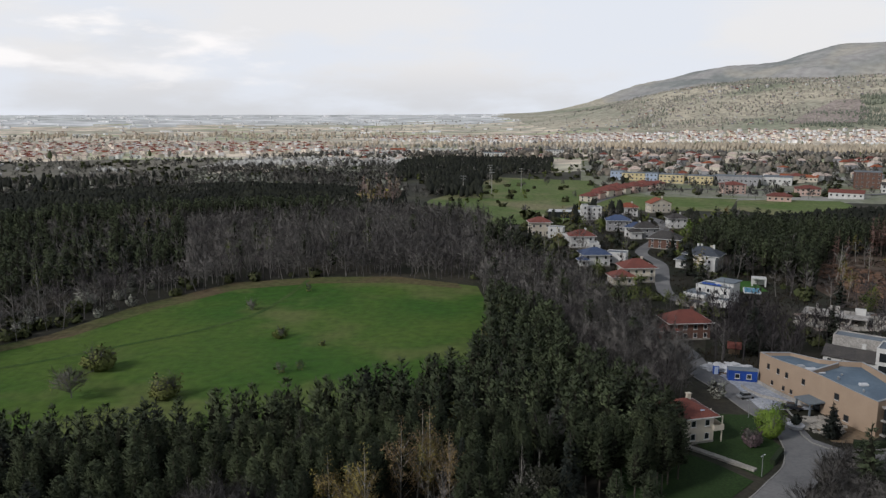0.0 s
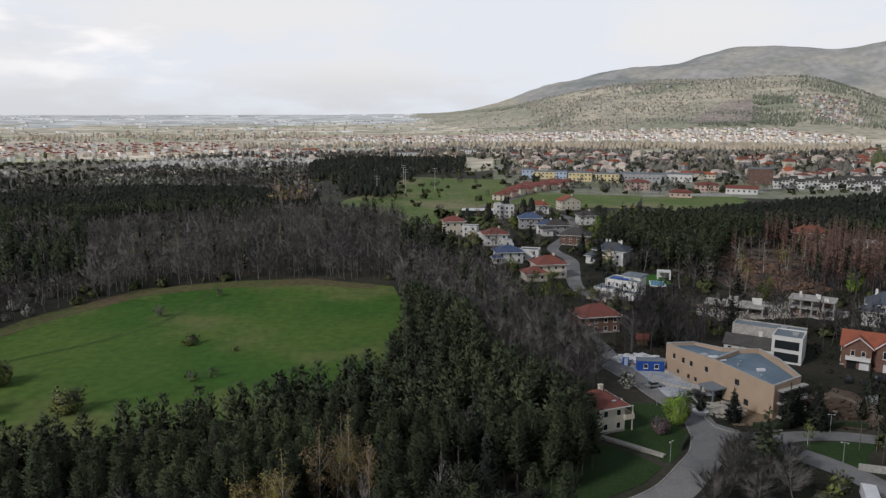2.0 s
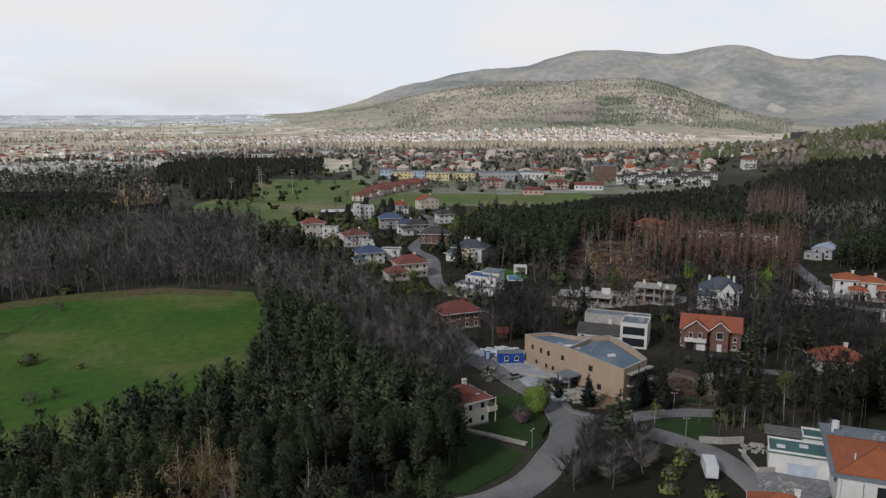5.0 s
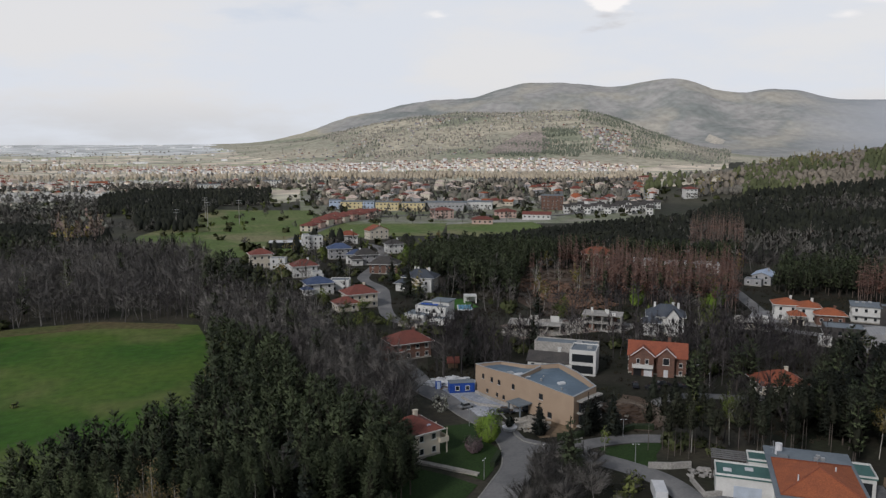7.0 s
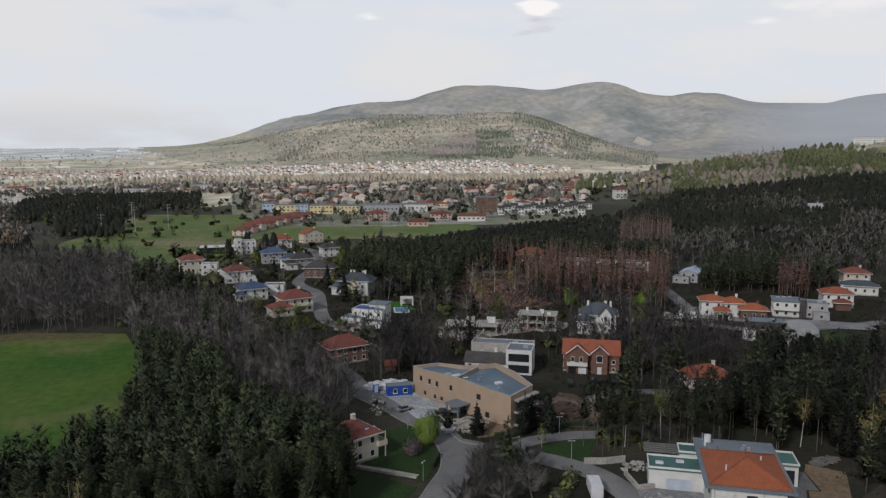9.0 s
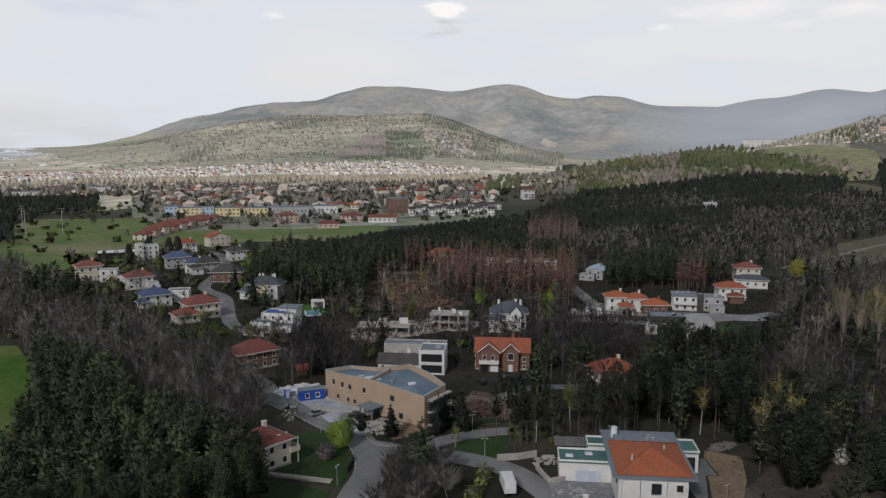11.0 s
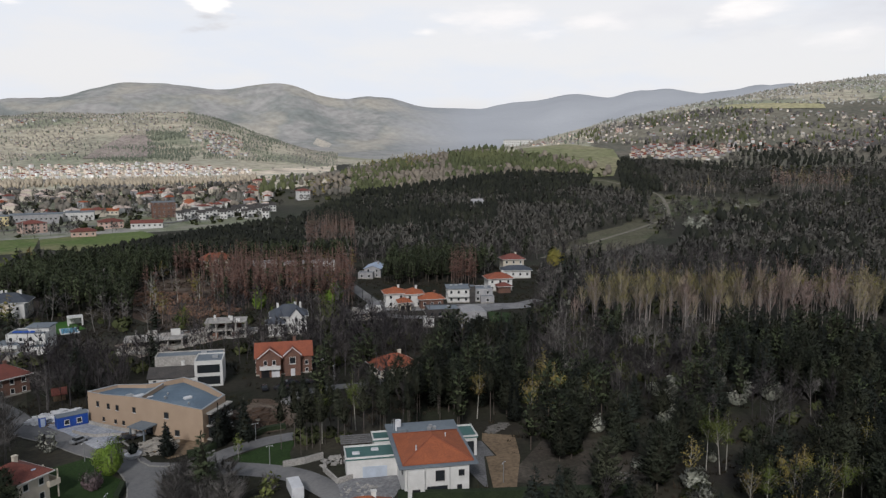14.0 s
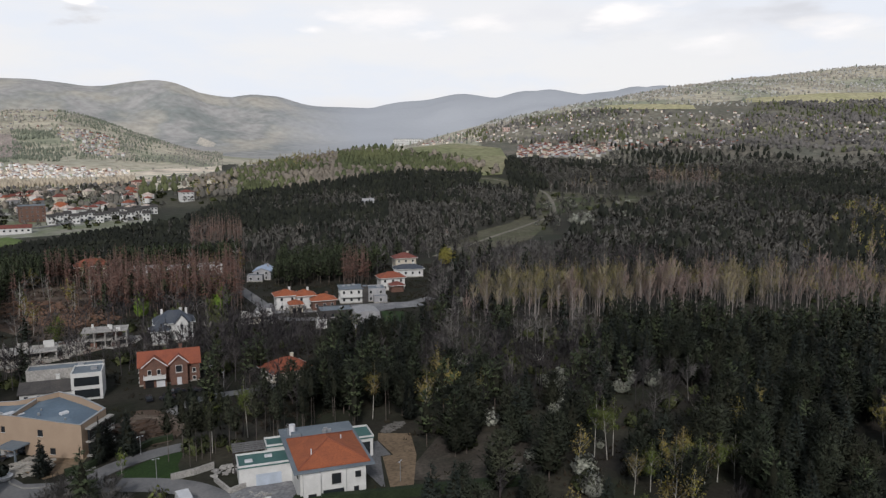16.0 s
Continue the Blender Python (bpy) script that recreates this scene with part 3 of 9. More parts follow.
def ribbon(name, pts, width, material, label, category, up=0.12, kerb=0.0, n=6, sides=(-1, 1)):
    L = smooth_line(pts, n)
    dirs = [(L[min(i + 1, len(L) - 1)] - L[max(i - 1, 0)]).normalized() for i in range(len(L))]
    bm, kb = bmesh.new(), bmesh.new()
    last = None
    for p, d in zip(L, dirs):
        s = Vector((-d.y, d.x))
        row = []
        for k in (-1, -0.5, 0, 0.5, 1):
            q = p + s * (width / 2 * k)
            row.append(bm.verts.new((q.x, q.y, land1(q.x, q.y) + up)))
        if last:
            for a, b, c, e in zip(last, last[1:], row[1:], row):
                bm.faces.new((a, e, c, b))
        last = row
    bmesh.ops.recalc_face_normals(bm, faces=bm.faces[:])
    if sum(f.normal.z for f in bm.faces) < 0:
        bmesh.ops.reverse_faces(bm, faces=bm.faces[:])
    me = bpy.data.meshes.new(name)
    bm.to_mesh(me)
    bm.free()
    me.materials.append(material)
    ob = tagged(new(name, me), label, category, kind="structure")
    if kerb:
        for side in sides:
            last = None
            for p, d in zip(L, dirs):
                s = Vector((-d.y, d.x)) * side
                row = []
                for o, h in ((0, 0), (0, kerb), (0.3, kerb), (0.3, 0)):
                    q = p + s * (width / 2 + 0.02 + o)
                    row.append(kb.verts.new((q.x, q.y, land1(q.x, q.y) + up * 0.5 + h)))
                if last:
                    for i in range(4):
                        kb.faces.new((last[i], last[(i + 1) % 4], row[(i + 1) % 4], row[i]))
                last = row
        bmesh.ops.recalc_face_normals(kb, faces=kb.faces[:])
        me = bpy.data.meshes.new("kerb")
        kb.to_mesh(me)
        me.materials.append(M_KERB)
        tagged(new("kerb", me), "pale stone kerb along the road", "kerb", kind="structure")
    kb.free()
    return ob


MEADOW = [(-108, 138), (-140, 170), (-141, 214), (-126, 232), (-112, 268), (-86, 302), (-53, 310), (-20, 311), (14, 296), (17, 262), (13, 225), (10, 190), (-8, 168), (-42, 148), (-76, 138)]
patch("meadow", MEADOW, M_MEADOW, "green meadow with faint tracks and paler dry patches", "meadow")
patch("meadow_edge", [(-141, 196), (-140, 214), (-126, 232), (-112, 268), (-86, 302), (-53, 310), (-20, 311), (6, 300), (8, 292), (-20, 301), (-53, 300), (-82, 291), (-104, 262), (-118, 230), (-132, 214)], M_EDGE, "dry brownish rim of the meadow along the wood", "meadow", up=0.14)
ribbon("meadow_track", [(-136, 192), (-116, 205), (-96, 222), (-80, 236), (-66, 256), (-60, 280), (-56, 306)], 1.8, M_TRACKG, "faint trodden track across the meadow", "track", up=0.16)

# ---- builders ----
EXCLUDE = []  # x, y, radius kept free of trees
PATHS = []    # polylines with half-widths kept free of trees


def box(bm, cx, cy, z, sx, sy, sz):
    v = [bm.verts.new((cx + a * sx / 2, cy + b * sy / 2, z + c * sz)) for c in (0, 1) for a, b in ((-1, -1), (1, -1), (1, 1), (-1, 1))]
    for f in ((3, 2, 1, 0), (4, 5, 6, 7), (0, 1, 5, 4), (1, 2, 6, 5), (2, 3, 7, 6), (3, 0, 4, 7)):
        bm.faces.new([v[i] for i in f])
    return v


def cyl(bm, cx, cy, z, r, h, n=10, r2=None):
    r2 = r if r2 is None else r2
    a = [bm.verts.new((cx + r * math.cos(i * 2 * math.pi / n), cy + r * math.sin(i * 2 * math.pi / n), z)) for i in range(n)]
    b = [bm.verts.new((cx + r2 * math.cos(i * 2 * math.pi / n), cy + r2 * math.sin(i * 2 * math.pi / n), z + h)) for i in range(n)]
    for i in range(n):
        bm.faces.new((a[i], a[(i + 1) % n], b[(i + 1) % n], b[i]))
    bm.faces.new(b)
    bm.faces.new(a[::-1])


def part(name, bm, material, parent, label="", soft=0.0):
    if soft:
        bmesh.ops.bevel(bm, geom=bm.edges[:], offset=soft, segments=1, affect="EDGES")
    me = bpy.data.meshes.new(name)
    bm.to_mesh(me)
    bm.free()
    me.materials.append(material)
    ob = new(name, me)
    ob.parent = parent
    return tagged(ob, label)


def shared(name, me, parent, m, label=""):
    ob = new(name, me)
    ob.parent = parent
    ob.matrix_basis = m
    return tagged(ob, label)


def thing(name, x, y, rz, label, category, group="", z=None):
    ob = new(name)
    ob.empty_display_size = 0.5
    ob.matrix_basis = pose(x, y, land1(x, y) if z is None else z, 0, 0, rz)
    return tagged(ob, label, category, group)


def hip(bm, cx, cy, z, w, d, rise, eave=0.85, lip=0.22):
    w, d = w + 2 * eave, d + 2 * eave
    lo = [bm.verts.new((cx + a * w / 2, cy + b * d / 2, z - lip)) for a, b in ((-1, -1), (1, -1), (1, 1), (-1, 1))]
    hi = [bm.verts.new((v.co.x, v.co.y, z)) for v in lo]
    if w >= d:
        k = (w - d) / 2 + 0.05
        r = [bm.verts.new((cx - k, cy, z + rise)), bm.verts.new((cx + k, cy, z + rise))]
        tops = ((hi[0], hi[1], r[1], r[0]), (hi[1], hi[2], r[1]), (hi[2], hi[3], r[0], r[1]), (hi[3], hi[0], r[0]))
    else:
        k = (d - w) / 2 + 0.05
        r = [bm.verts.new((cx, cy - k, z + rise)), bm.verts.new((cx, cy + k, z + rise))]
        tops = ((hi[0], hi[1], r[0]), (hi[1], hi[2], r[1], r[0]), (hi[2], hi[3], r[1]), (hi[3], hi[0], r[0], r[1]))
    for t in tops:
        bm.faces.new(t)
    for i in range(4):
        bm.faces.new((lo[i], lo[(i + 1) % 4], hi[(i + 1) % 4], hi[i]))
    bm.faces.new(lo[::-1])


def gable(bm, cx, cy, z, w, d, rise, along="x", eave=0.5, lip=0.22):
    """A pitched roof slab with its ridge along the given axis."""
    if along == "x":
        u, v, L, S = Vector((1, 0, 0)), Vector((0, 1, 0)), w / 2 + eave, d / 2
    else:
        u, v, L, S = Vector((0, 1, 0)), Vector((-1, 0, 0)), d / 2 + eave, w / 2
    drop = rise * eave / S
    c = Vector((cx, cy, z))
    prof = [(-S - eave, -drop), (0, rise), (S + eave, -drop), (S + eave, -drop - lip), (0, rise - lip), (-S - eave, -drop - lip)]
    ends = [[bm.verts.new(c + u * (s * L) + v * a + Vector((0, 0, b))) for a, b in prof] for s in (-1, 1)]
    for i in range(6):
        j = (i + 1) % 6
        bm.faces.new((ends[0][i], ends[0][j], ends[1][j], ends[1][i]))
    for e, flip in ((ends[0], True), (ends[1], False)):
        for q in ((0, 1, 4, 5), (1, 2, 3, 4)):
            f = [e[i] for i in q]
            bm.faces.new(f[::-1] if flip else f)


def gable_wall(bm, cx, cy, z, w, d, rise, along):
    """The triangles of wall under a pitched roof."""
    if along == "x":
        ends = [[(cx + s * w / 2, cy - d / 2), (cx + s * w / 2, cy + d / 2), (cx + s * w / 2, cy)] for s in (-1, 1)]
    else:
        ends = [[(cx - w / 2, cy + s * d / 2), (cx + w / 2, cy + s * d / 2), (cx, cy + s * d / 2)] for s in (-1, 1)]
    vs = []
    for e in ends:
        vs.append([bm.verts.new((*e[0], z)), bm.verts.new((*e[1], z)), bm.verts.new((*e[2], z + rise - 0.1))])
    a, b = vs
    bm.faces.new(a), bm.faces.new(b[::-1])
    for i in range(3):
        j = (i + 1) % 3
        bm.faces.new((a[i], b[i], b[j], a[j]))


WINDOW_MESH = {}


def window_meshes(w, h, material):
    key = (round(w, 2), round(h, 2), material.name)
    if key not in WINDOW_MESH:
        bm = bmesh.new()
        t = 0.1
        rings = []
        for y, k in ((0.02, 0), (-0.12, 0), (-0.12, t), (0.0, t)):
            rings.append([bm.verts.new((a * (w / 2 - k), y, b * (h / 2 - k))) for a, b in ((-1, -1), (1, -1), (1, 1), (-1, 1))])
        for q, r in zip(rings, rings[1:] + rings[:1]):
            for i in range(4):
                bm.faces.new((q[i], q[(i + 1) % 4], r[(i + 1) % 4], r[i]))
        bmesh.ops.recalc_face_normals(bm, faces=bm.faces[:])
        meshes = []
        for name, m, shape in (("window", material, None), ("pane", M_GLASS, (0, -0.015, -h / 2 + t * 0.6, w - t * 1.2, 0.05, h - t * 1.2)), ("sill", M_FRAME, (0, -0.1, -h / 2 - 0.09, w + 0.2, 0.26, 0.08))):
            if shape:
                bm = bmesh.new()
                box(bm, *shape)
            me = bpy.data.meshes.new(name)
            bm.to_mesh(me)
            bm.free()
            me.materials.append(m)
            meshes.append(me)
        WINDOW_MESH[key] = meshes
    return WINDOW_MESH[key]


def add_window(parent, x, y, z, turn, w=1.2, h=1.5, material=None, sill=True):
    f, p, q = window_meshes(w, h, material or M_FRAME)
    o = shared("window", f, parent, pose(x, y, z, 0, 0, turn))
    shared("pane", p, o, Matrix())
    if sill:
        shared("sill", q, o, Matrix())
    return o


def facade(parent, cx, cy, w, d, z, floors, fh, material, every=3.2, sides="flr", ww=1.2, wh=1.5, sill=True):
    """Rows of windows on the named sides of a block."""
    for i in range(floors):
        zc = z + fh * i + fh * 0.55
        for s in sides:
            span = w if s in "fb" else d
            n = max(1, int(span / every))
            for k in range(n):
                o = (k + 0.5) / n * span - span / 2
                m = {"f": (cx + o, cy - d / 2, 0), "b": (cx - o, cy + d / 2, 180), "l": (cx - w / 2, cy - o, -90), "r": (cx + w / 2, cy + o, 90)}[s]
                add_window(parent, m[0], m[1], zc, m[2], ww, wh, material, sill)


def house(az, r, off, blocks, label, name="house", group="", frames=None, free=0.0, windows=True):
    """A house whose front faces the valley's lookout, turned by off degrees. Block: cx, cy, w, d, h, roof, rise, roof material, wall material, floors, sides."""
    x, y = polar(az, r)
    ob = thing(name, x, y, -az + off, label, "house", group)
    ext = 0
    for cx, cy, w, d, h, kind, rise, rm, wm, floors, sides in blocks:
        ext = max(ext, math.hypot(cx, cy) + max(w, d) / 2)
        bm = bmesh.new()
        box(bm, cx, cy, -0.6, w, d, h + 0.6)
        if kind in ("gablex", "gabley"):
            gable_wall(bm, cx, cy, h, w, d, rise, kind[-1])
        elif kind == "flat":
            for sx, sy, bx, by in ((w, 0.3, 0, -d / 2 + 0.15), (w, 0.3, 0, d / 2 - 0.15), (0.3, d - 0.6, -w / 2 + 0.15, 0), (0.3, d - 0.6, w / 2 - 0.15, 0)):
                box(bm, cx + bx, cy + by, h, sx, sy, 0.45)
        part("wall", bm, wm, ob)
        bm = bmesh.new()
        if kind == "hip":
            hip(bm, cx, cy, h + 0.22, w, d, rise * 1.2)
        elif kind in ("gablex", "gabley"):
            gable(bm, cx, cy, h + 0.12, w, d, rise, kind[-1])
        elif kind == "slab":
            box(bm, cx, cy, h, w + 1.2, d + 1.2, 0.35)
        else:
            box(bm, cx, cy, h + 0.004, w - 0.6, d - 0.6, 0.12)
        rf = part("roof", bm, rm, ob)
        if kind == "hip":
            bm = bmesh.new()
            for sx, sy, bx, by in ((w + 1.86, 0.1, 0, -d / 2 - 0.88), (w + 1.86, 0.1, 0, d / 2 + 0.88), (0.1, d + 1.66, -w / 2 - 0.88, 0), (0.1, d + 1.66, w / 2 + 0.88, 0)):
                box(bm, cx + bx, cy + by, h - 0.02, sx, sy, 0.24)
            part("gutter", bm, M_FRAME, rf, "pale gutter along the eaves")
        if floors:
            bm = bmesh.new()
            box(bm, cx, cy, -0.6, w + 0.16, d + 0.16, 1.1)
            part("plinth", bm, M_STONE, ob, "rough stone plinth")
        if kind in ("hip", "gablex", "gabley") and w * d > 60:
            bm = bmesh.new()
            box(bm, cx + w * 0.2, cy + d * 0.12, h + rise * 0.35, 0.9, 0.7, rise * 0.65 + 1.1)
            box(bm, cx + w * 0.2, cy + d * 0.12, h + rise + 1.1, 1.1, 0.9, 0.15)
            part("chimney", bm, wm, rf)
        elif kind == "flat" and w * d > 70:
            bm = bmesh.new()
            box(bm, cx + w * 0.2, cy, h + 0.124, 1.6, 1.2, 0.7)
            part("roof_vent", bm, M_METAL, rf)
        if windows and floors:
            facade(ob, cx, cy, w, d, 0, floors, h / floors, frames or M_FRAME, sides=sides)
    EXCLUDE.append((x, y, free or ext * 0.85 + 1.5))
    return ob


def balcony(ob, cx, cy, z, w, d, material):
    bm = bmesh.new()
    box(bm, cx, cy, z, w, d, 0.25)
    for sx, sy, bx, by in ((w, 0.12, 0, -d / 2 + 0.06), (0.12, d - 0.12, -w / 2 + 0.06, 0.06), (0.12, d - 0.12, w / 2 - 0.06, 0.06)):
        box(bm, cx + bx, cy + by, z + 0.25, sx, sy, 0.95)
    return part("balcony", bm, material, ob)


def door(ob, cx, cy, w, h, material, name="door", turn=0):
    bm = bmesh.new()
    box(bm, 0, -0.03, 0.0, w, 0.12, h)
    o = part(name, bm, material, ob)
    o.matrix_basis = pose(cx, cy, 0, 0, 0, turn)
    return o


def road(name, pts, width, label, material=None, kerb=0.14, up=0.12, n=6, sides=(-1, 1)):
    ribbon(name, pts, width, material or M_ROAD, label, "road", up, kerb, n, sides)
    PATHS.append((np.array([tuple(p) for p in smooth_line(pts, 4)]), width / 2 + 2.2))

# ---- roads and ground covers ----
road("road_main", [(18, 122), (33, 118.6), (46, 118.4), (57, 123.8), (65.5, 132.2), (72, 139.8), (76.3, 150), (77.6, 161), (75.5, 172), (74, 183), (71, 196), (72, 212), (70, 232), (62, 262)], 7.0, "worn grey asphalt lane winding past the school", sides=(1,))
road("road_east", [(77, 153), (84, 144), (91, 136), (97, 124), (97, 112), (95, 102)], 6.5, "pale worn lane towards the white house", kerb=0.0, up=0.135)
road("road_branch", [(86, 143), (94, 145), (104, 144), (112, 141)], 5.0, "short paved branch lane", kerb=0.0, up=0.15)
road("road_upper", [(96, 262), (88, 282), (90, 300), (95, 318), (100, 340), (98, 365), (112, 395), (128, 430), (140, 480), (132, 520), (116, 560), (150, 640), (205, 705)], 6.0, "grey estate street winding between villas", kerb=0.0)
road("road_estate", [(262, 285), (235, 238), (222, 218), (232, 200), (262, 190), (290, 186)], 6.0, "grey estate street between villas", kerb=0.0)
road("road_brick", [(118, 160), (135, 165), (150, 158), (165, 150)], 4.5, "paved drive in front of the brick house", kerb=0.0)
patch("school_yard", [(76, 170), (92, 170), (95, 182), (91, 196), (82, 204), (74, 200), (76, 186)], M_YARD, "pale paved school forecourt under construction", "paving", up=0.2)
patch("lawn", [(60, 168), (73, 167), (71, 160), (72, 150), (66, 140), (62, 136), (56, 146), (52, 160)], M_LAWN, "dark clipped lawn beside the lane", "lawn", up=0.1)
patch("lawn", [(34, 124), (43, 123), (53, 128), (60, 134.6), (56, 141), (50, 148), (40, 150), (33, 138)], M_LAWN, "dark clipped lawn below the garden path", "lawn", up=0.1)
patch("lawn", [(94, 142), (92, 136), (100, 128), (104, 134), (110, 139), (104, 141.5)], M_LAWN, "small dark lawn between two lanes", "lawn", up=0.1)
patch("lawn", [(117, 290), (129, 290), (130, 308), (119, 308)], M_TURF, "bright green lawn beside the pool", "lawn", up=0.12)

patch("school_bed", [(84, 152), (91, 151), (96, 155), (94, 161), (88, 163), (84, 159)], M_SAND, "sandy planting bed with rubble", "bare earth", up=0.17)
patch("earth_mound", [polar(34.2, 180), polar(34.6, 200), polar(35.2, 210), polar(36.4, 209), polar(38.4, 200), polar(38.4, 190), polar(37.4, 184), polar(36, 183)], M_EARTH, "bare brown earth heaped beside the branch lane", "bare earth", up=0.25)
patch("field", [polar(-44, 760), polar(-30, 800), polar(-20, 840), polar(-17, 1000), polar(-14, 1210), polar(-24, 1255), polar(-44, 1255)], M_SLOPE, "dull olive-grey pasture before the village", "field", up=0.6, step_m=40)
patch("estate_court", [polar(43.6, 320), polar(44, 334), polar(45, 341), polar(47.2, 330), polar(50.8, 331), polar(53.8, 334), polar(56.1, 336), polar(56.9, 326), polar(53.3, 319), polar(51, 316), polar(48.4, 318)], M_PAVE, "pale grey paved court before the estate villas", "paving", up=0.22, step_m=10)
patch("lawn", [polar(53.4, 317), polar(55.2, 315), polar(55.2, 298), polar(53.6, 296)], M_LAWN, "dark green lawn beside the estate court", "lawn", up=0.16, step_m=10)
patch("clearing", [polar(27, 330), polar(29.2, 304), polar(32.4, 312), polar(32.8, 375), polar(31.8, 425), polar(29, 425), polar(27.2, 392)], M_EARTH, "reddish cleared slope strewn with felled branches", "bare earth", up=0.1, step_m=12)
patch("building_plot", [(122, 236), (160, 236), (172, 250), (150, 260), (124, 258)], M_PLOT, "dusty building plot with rubble", "bare earth", up=0.1, step_m=12)
patch("yard", [(99.8, 113), (106, 112.2), (112, 108.5), (108.8, 102.6), (103.2, 99.8), (97.4, 103), (96.4, 108)], M_PAVE, "paved forecourt with building rubble", "paving", up=0.17)
patch("terrace", [(119, 89.4), (118.2, 87.4), (131, 98.1), (133, 96.6), (138, 104.2), (133, 108), (126, 102)], M_SLABS, "pale garden terrace", "paving", up=0.15)
patch("sand_yard", [(119.4, 87), (123, 83.6), (136, 91.6), (146, 100), (142, 107), (138.4, 104.4), (133.3, 96.2), (131.2, 97.7)], M_SAND, "ochre sandy yard", "bare earth", up=0.12)
patch("clearing", [polar(54.6, 151), polar(56, 160), polar(58, 177), polar(62, 178), polar(65.5, 170), polar(66, 158), polar(64.8, 152), polar(60, 151)], M_DUSK, "dull brown trodden clearing with pale stones below the conifers", "bare earth", up=0.1)
patch("field", [polar(-3, 458), polar(5, 452), polar(9, 462), polar(12.5, 560), polar(21, 575), polar(21.5, 660), polar(14, 650), polar(11, 800), polar(4, 840), polar(-1, 600)], M_GRASS, "rough green pasture with dry strips and hedges", "field", up=0.3, step_m=30)
patch("field", [polar(-10, 462), polar(-3.4, 458), polar(-3.6, 500), polar(-9, 515)], M_GRASS, "narrow green pasture between two woods", "field", up=0.3, step_m=30)
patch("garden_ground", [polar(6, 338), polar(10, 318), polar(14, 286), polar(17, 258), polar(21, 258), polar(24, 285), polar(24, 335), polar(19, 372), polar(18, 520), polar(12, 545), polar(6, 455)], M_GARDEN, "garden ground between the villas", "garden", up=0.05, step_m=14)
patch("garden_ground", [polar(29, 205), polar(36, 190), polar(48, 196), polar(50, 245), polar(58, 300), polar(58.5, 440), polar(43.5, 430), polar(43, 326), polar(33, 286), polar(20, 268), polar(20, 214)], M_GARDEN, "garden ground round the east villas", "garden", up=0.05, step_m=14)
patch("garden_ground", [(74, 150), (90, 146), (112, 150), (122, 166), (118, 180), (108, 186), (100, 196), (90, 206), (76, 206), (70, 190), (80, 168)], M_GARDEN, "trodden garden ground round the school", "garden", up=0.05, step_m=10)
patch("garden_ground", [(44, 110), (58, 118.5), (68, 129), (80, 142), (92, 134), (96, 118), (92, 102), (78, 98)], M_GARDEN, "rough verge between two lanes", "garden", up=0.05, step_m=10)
patch("field", [polar(21.5, 650), polar(21.5, 590), polar(24.5, 560), polar(29, 640), polar(28, 675), polar(24, 668)], M_GRASS, "green pasture strip between the pines and the town", "field", up=0.35, step_m=30)
road("town_road", [polar(9.6, 560), polar(13.2, 660), polar(15.5, 715), polar(19, 745), polar(24, 752), polar(29, 735), polar(32, 790), polar(31, 900)], 7.0, "pale asphalt road into the town", None, 0.0, 0.5)
patch("valley_grass", [polar(57.8, 474), polar(60.5, 476), polar(62.8, 520), polar(65, 565), polar(66, 630), polar(66.4, 720), polar(68.4, 770), polar(71.4, 800), polar(73.6, 850), polar(73, 908), polar(66, 912), polar(62.8, 1000), polar(60.6, 1010), polar(60.6, 930), polar(64.2, 890), polar(63.8, 800), polar(64.2, 720), polar(63.4, 650), polar(61, 600), polar(59, 540)], M_DRY, "dry grassy valley floor with dirt tracks", "field", up=0.3, step_m=22)
road("dirt_track", [polar(57.5, 470), polar(59.6, 515), polar(62, 572), polar(64.6, 635), polar(66.6, 730), polar(66.4, 840), polar(65.4, 925), polar(62.6, 985), polar(60.6, 1000), polar(61.6, 1080), polar(63, 1180)], 3.6, "pale dirt track winding through the valley", M_SANDY, 0.0, 0.5)
road("dirt_track", [polar(65.6, 800), polar(67.5, 860), polar(70.5, 880), polar(73.4, 868)], 3.0, "pale dirt track branching off across the valley", M_SANDY, 0.0, 0.5)
patch("field", [polar(55, 1210), polar(56.5, 1155), polar(58.4, 1105), polar(60.5, 1050), polar(61.3, 1012), polar(62.7, 1030), polar(63.1, 1190), polar(62.6, 1300), polar(59, 1380), polar(55.6, 1340)], M_HILLG, "bright green field on the hill", "field", up=0.8, step_m=25)


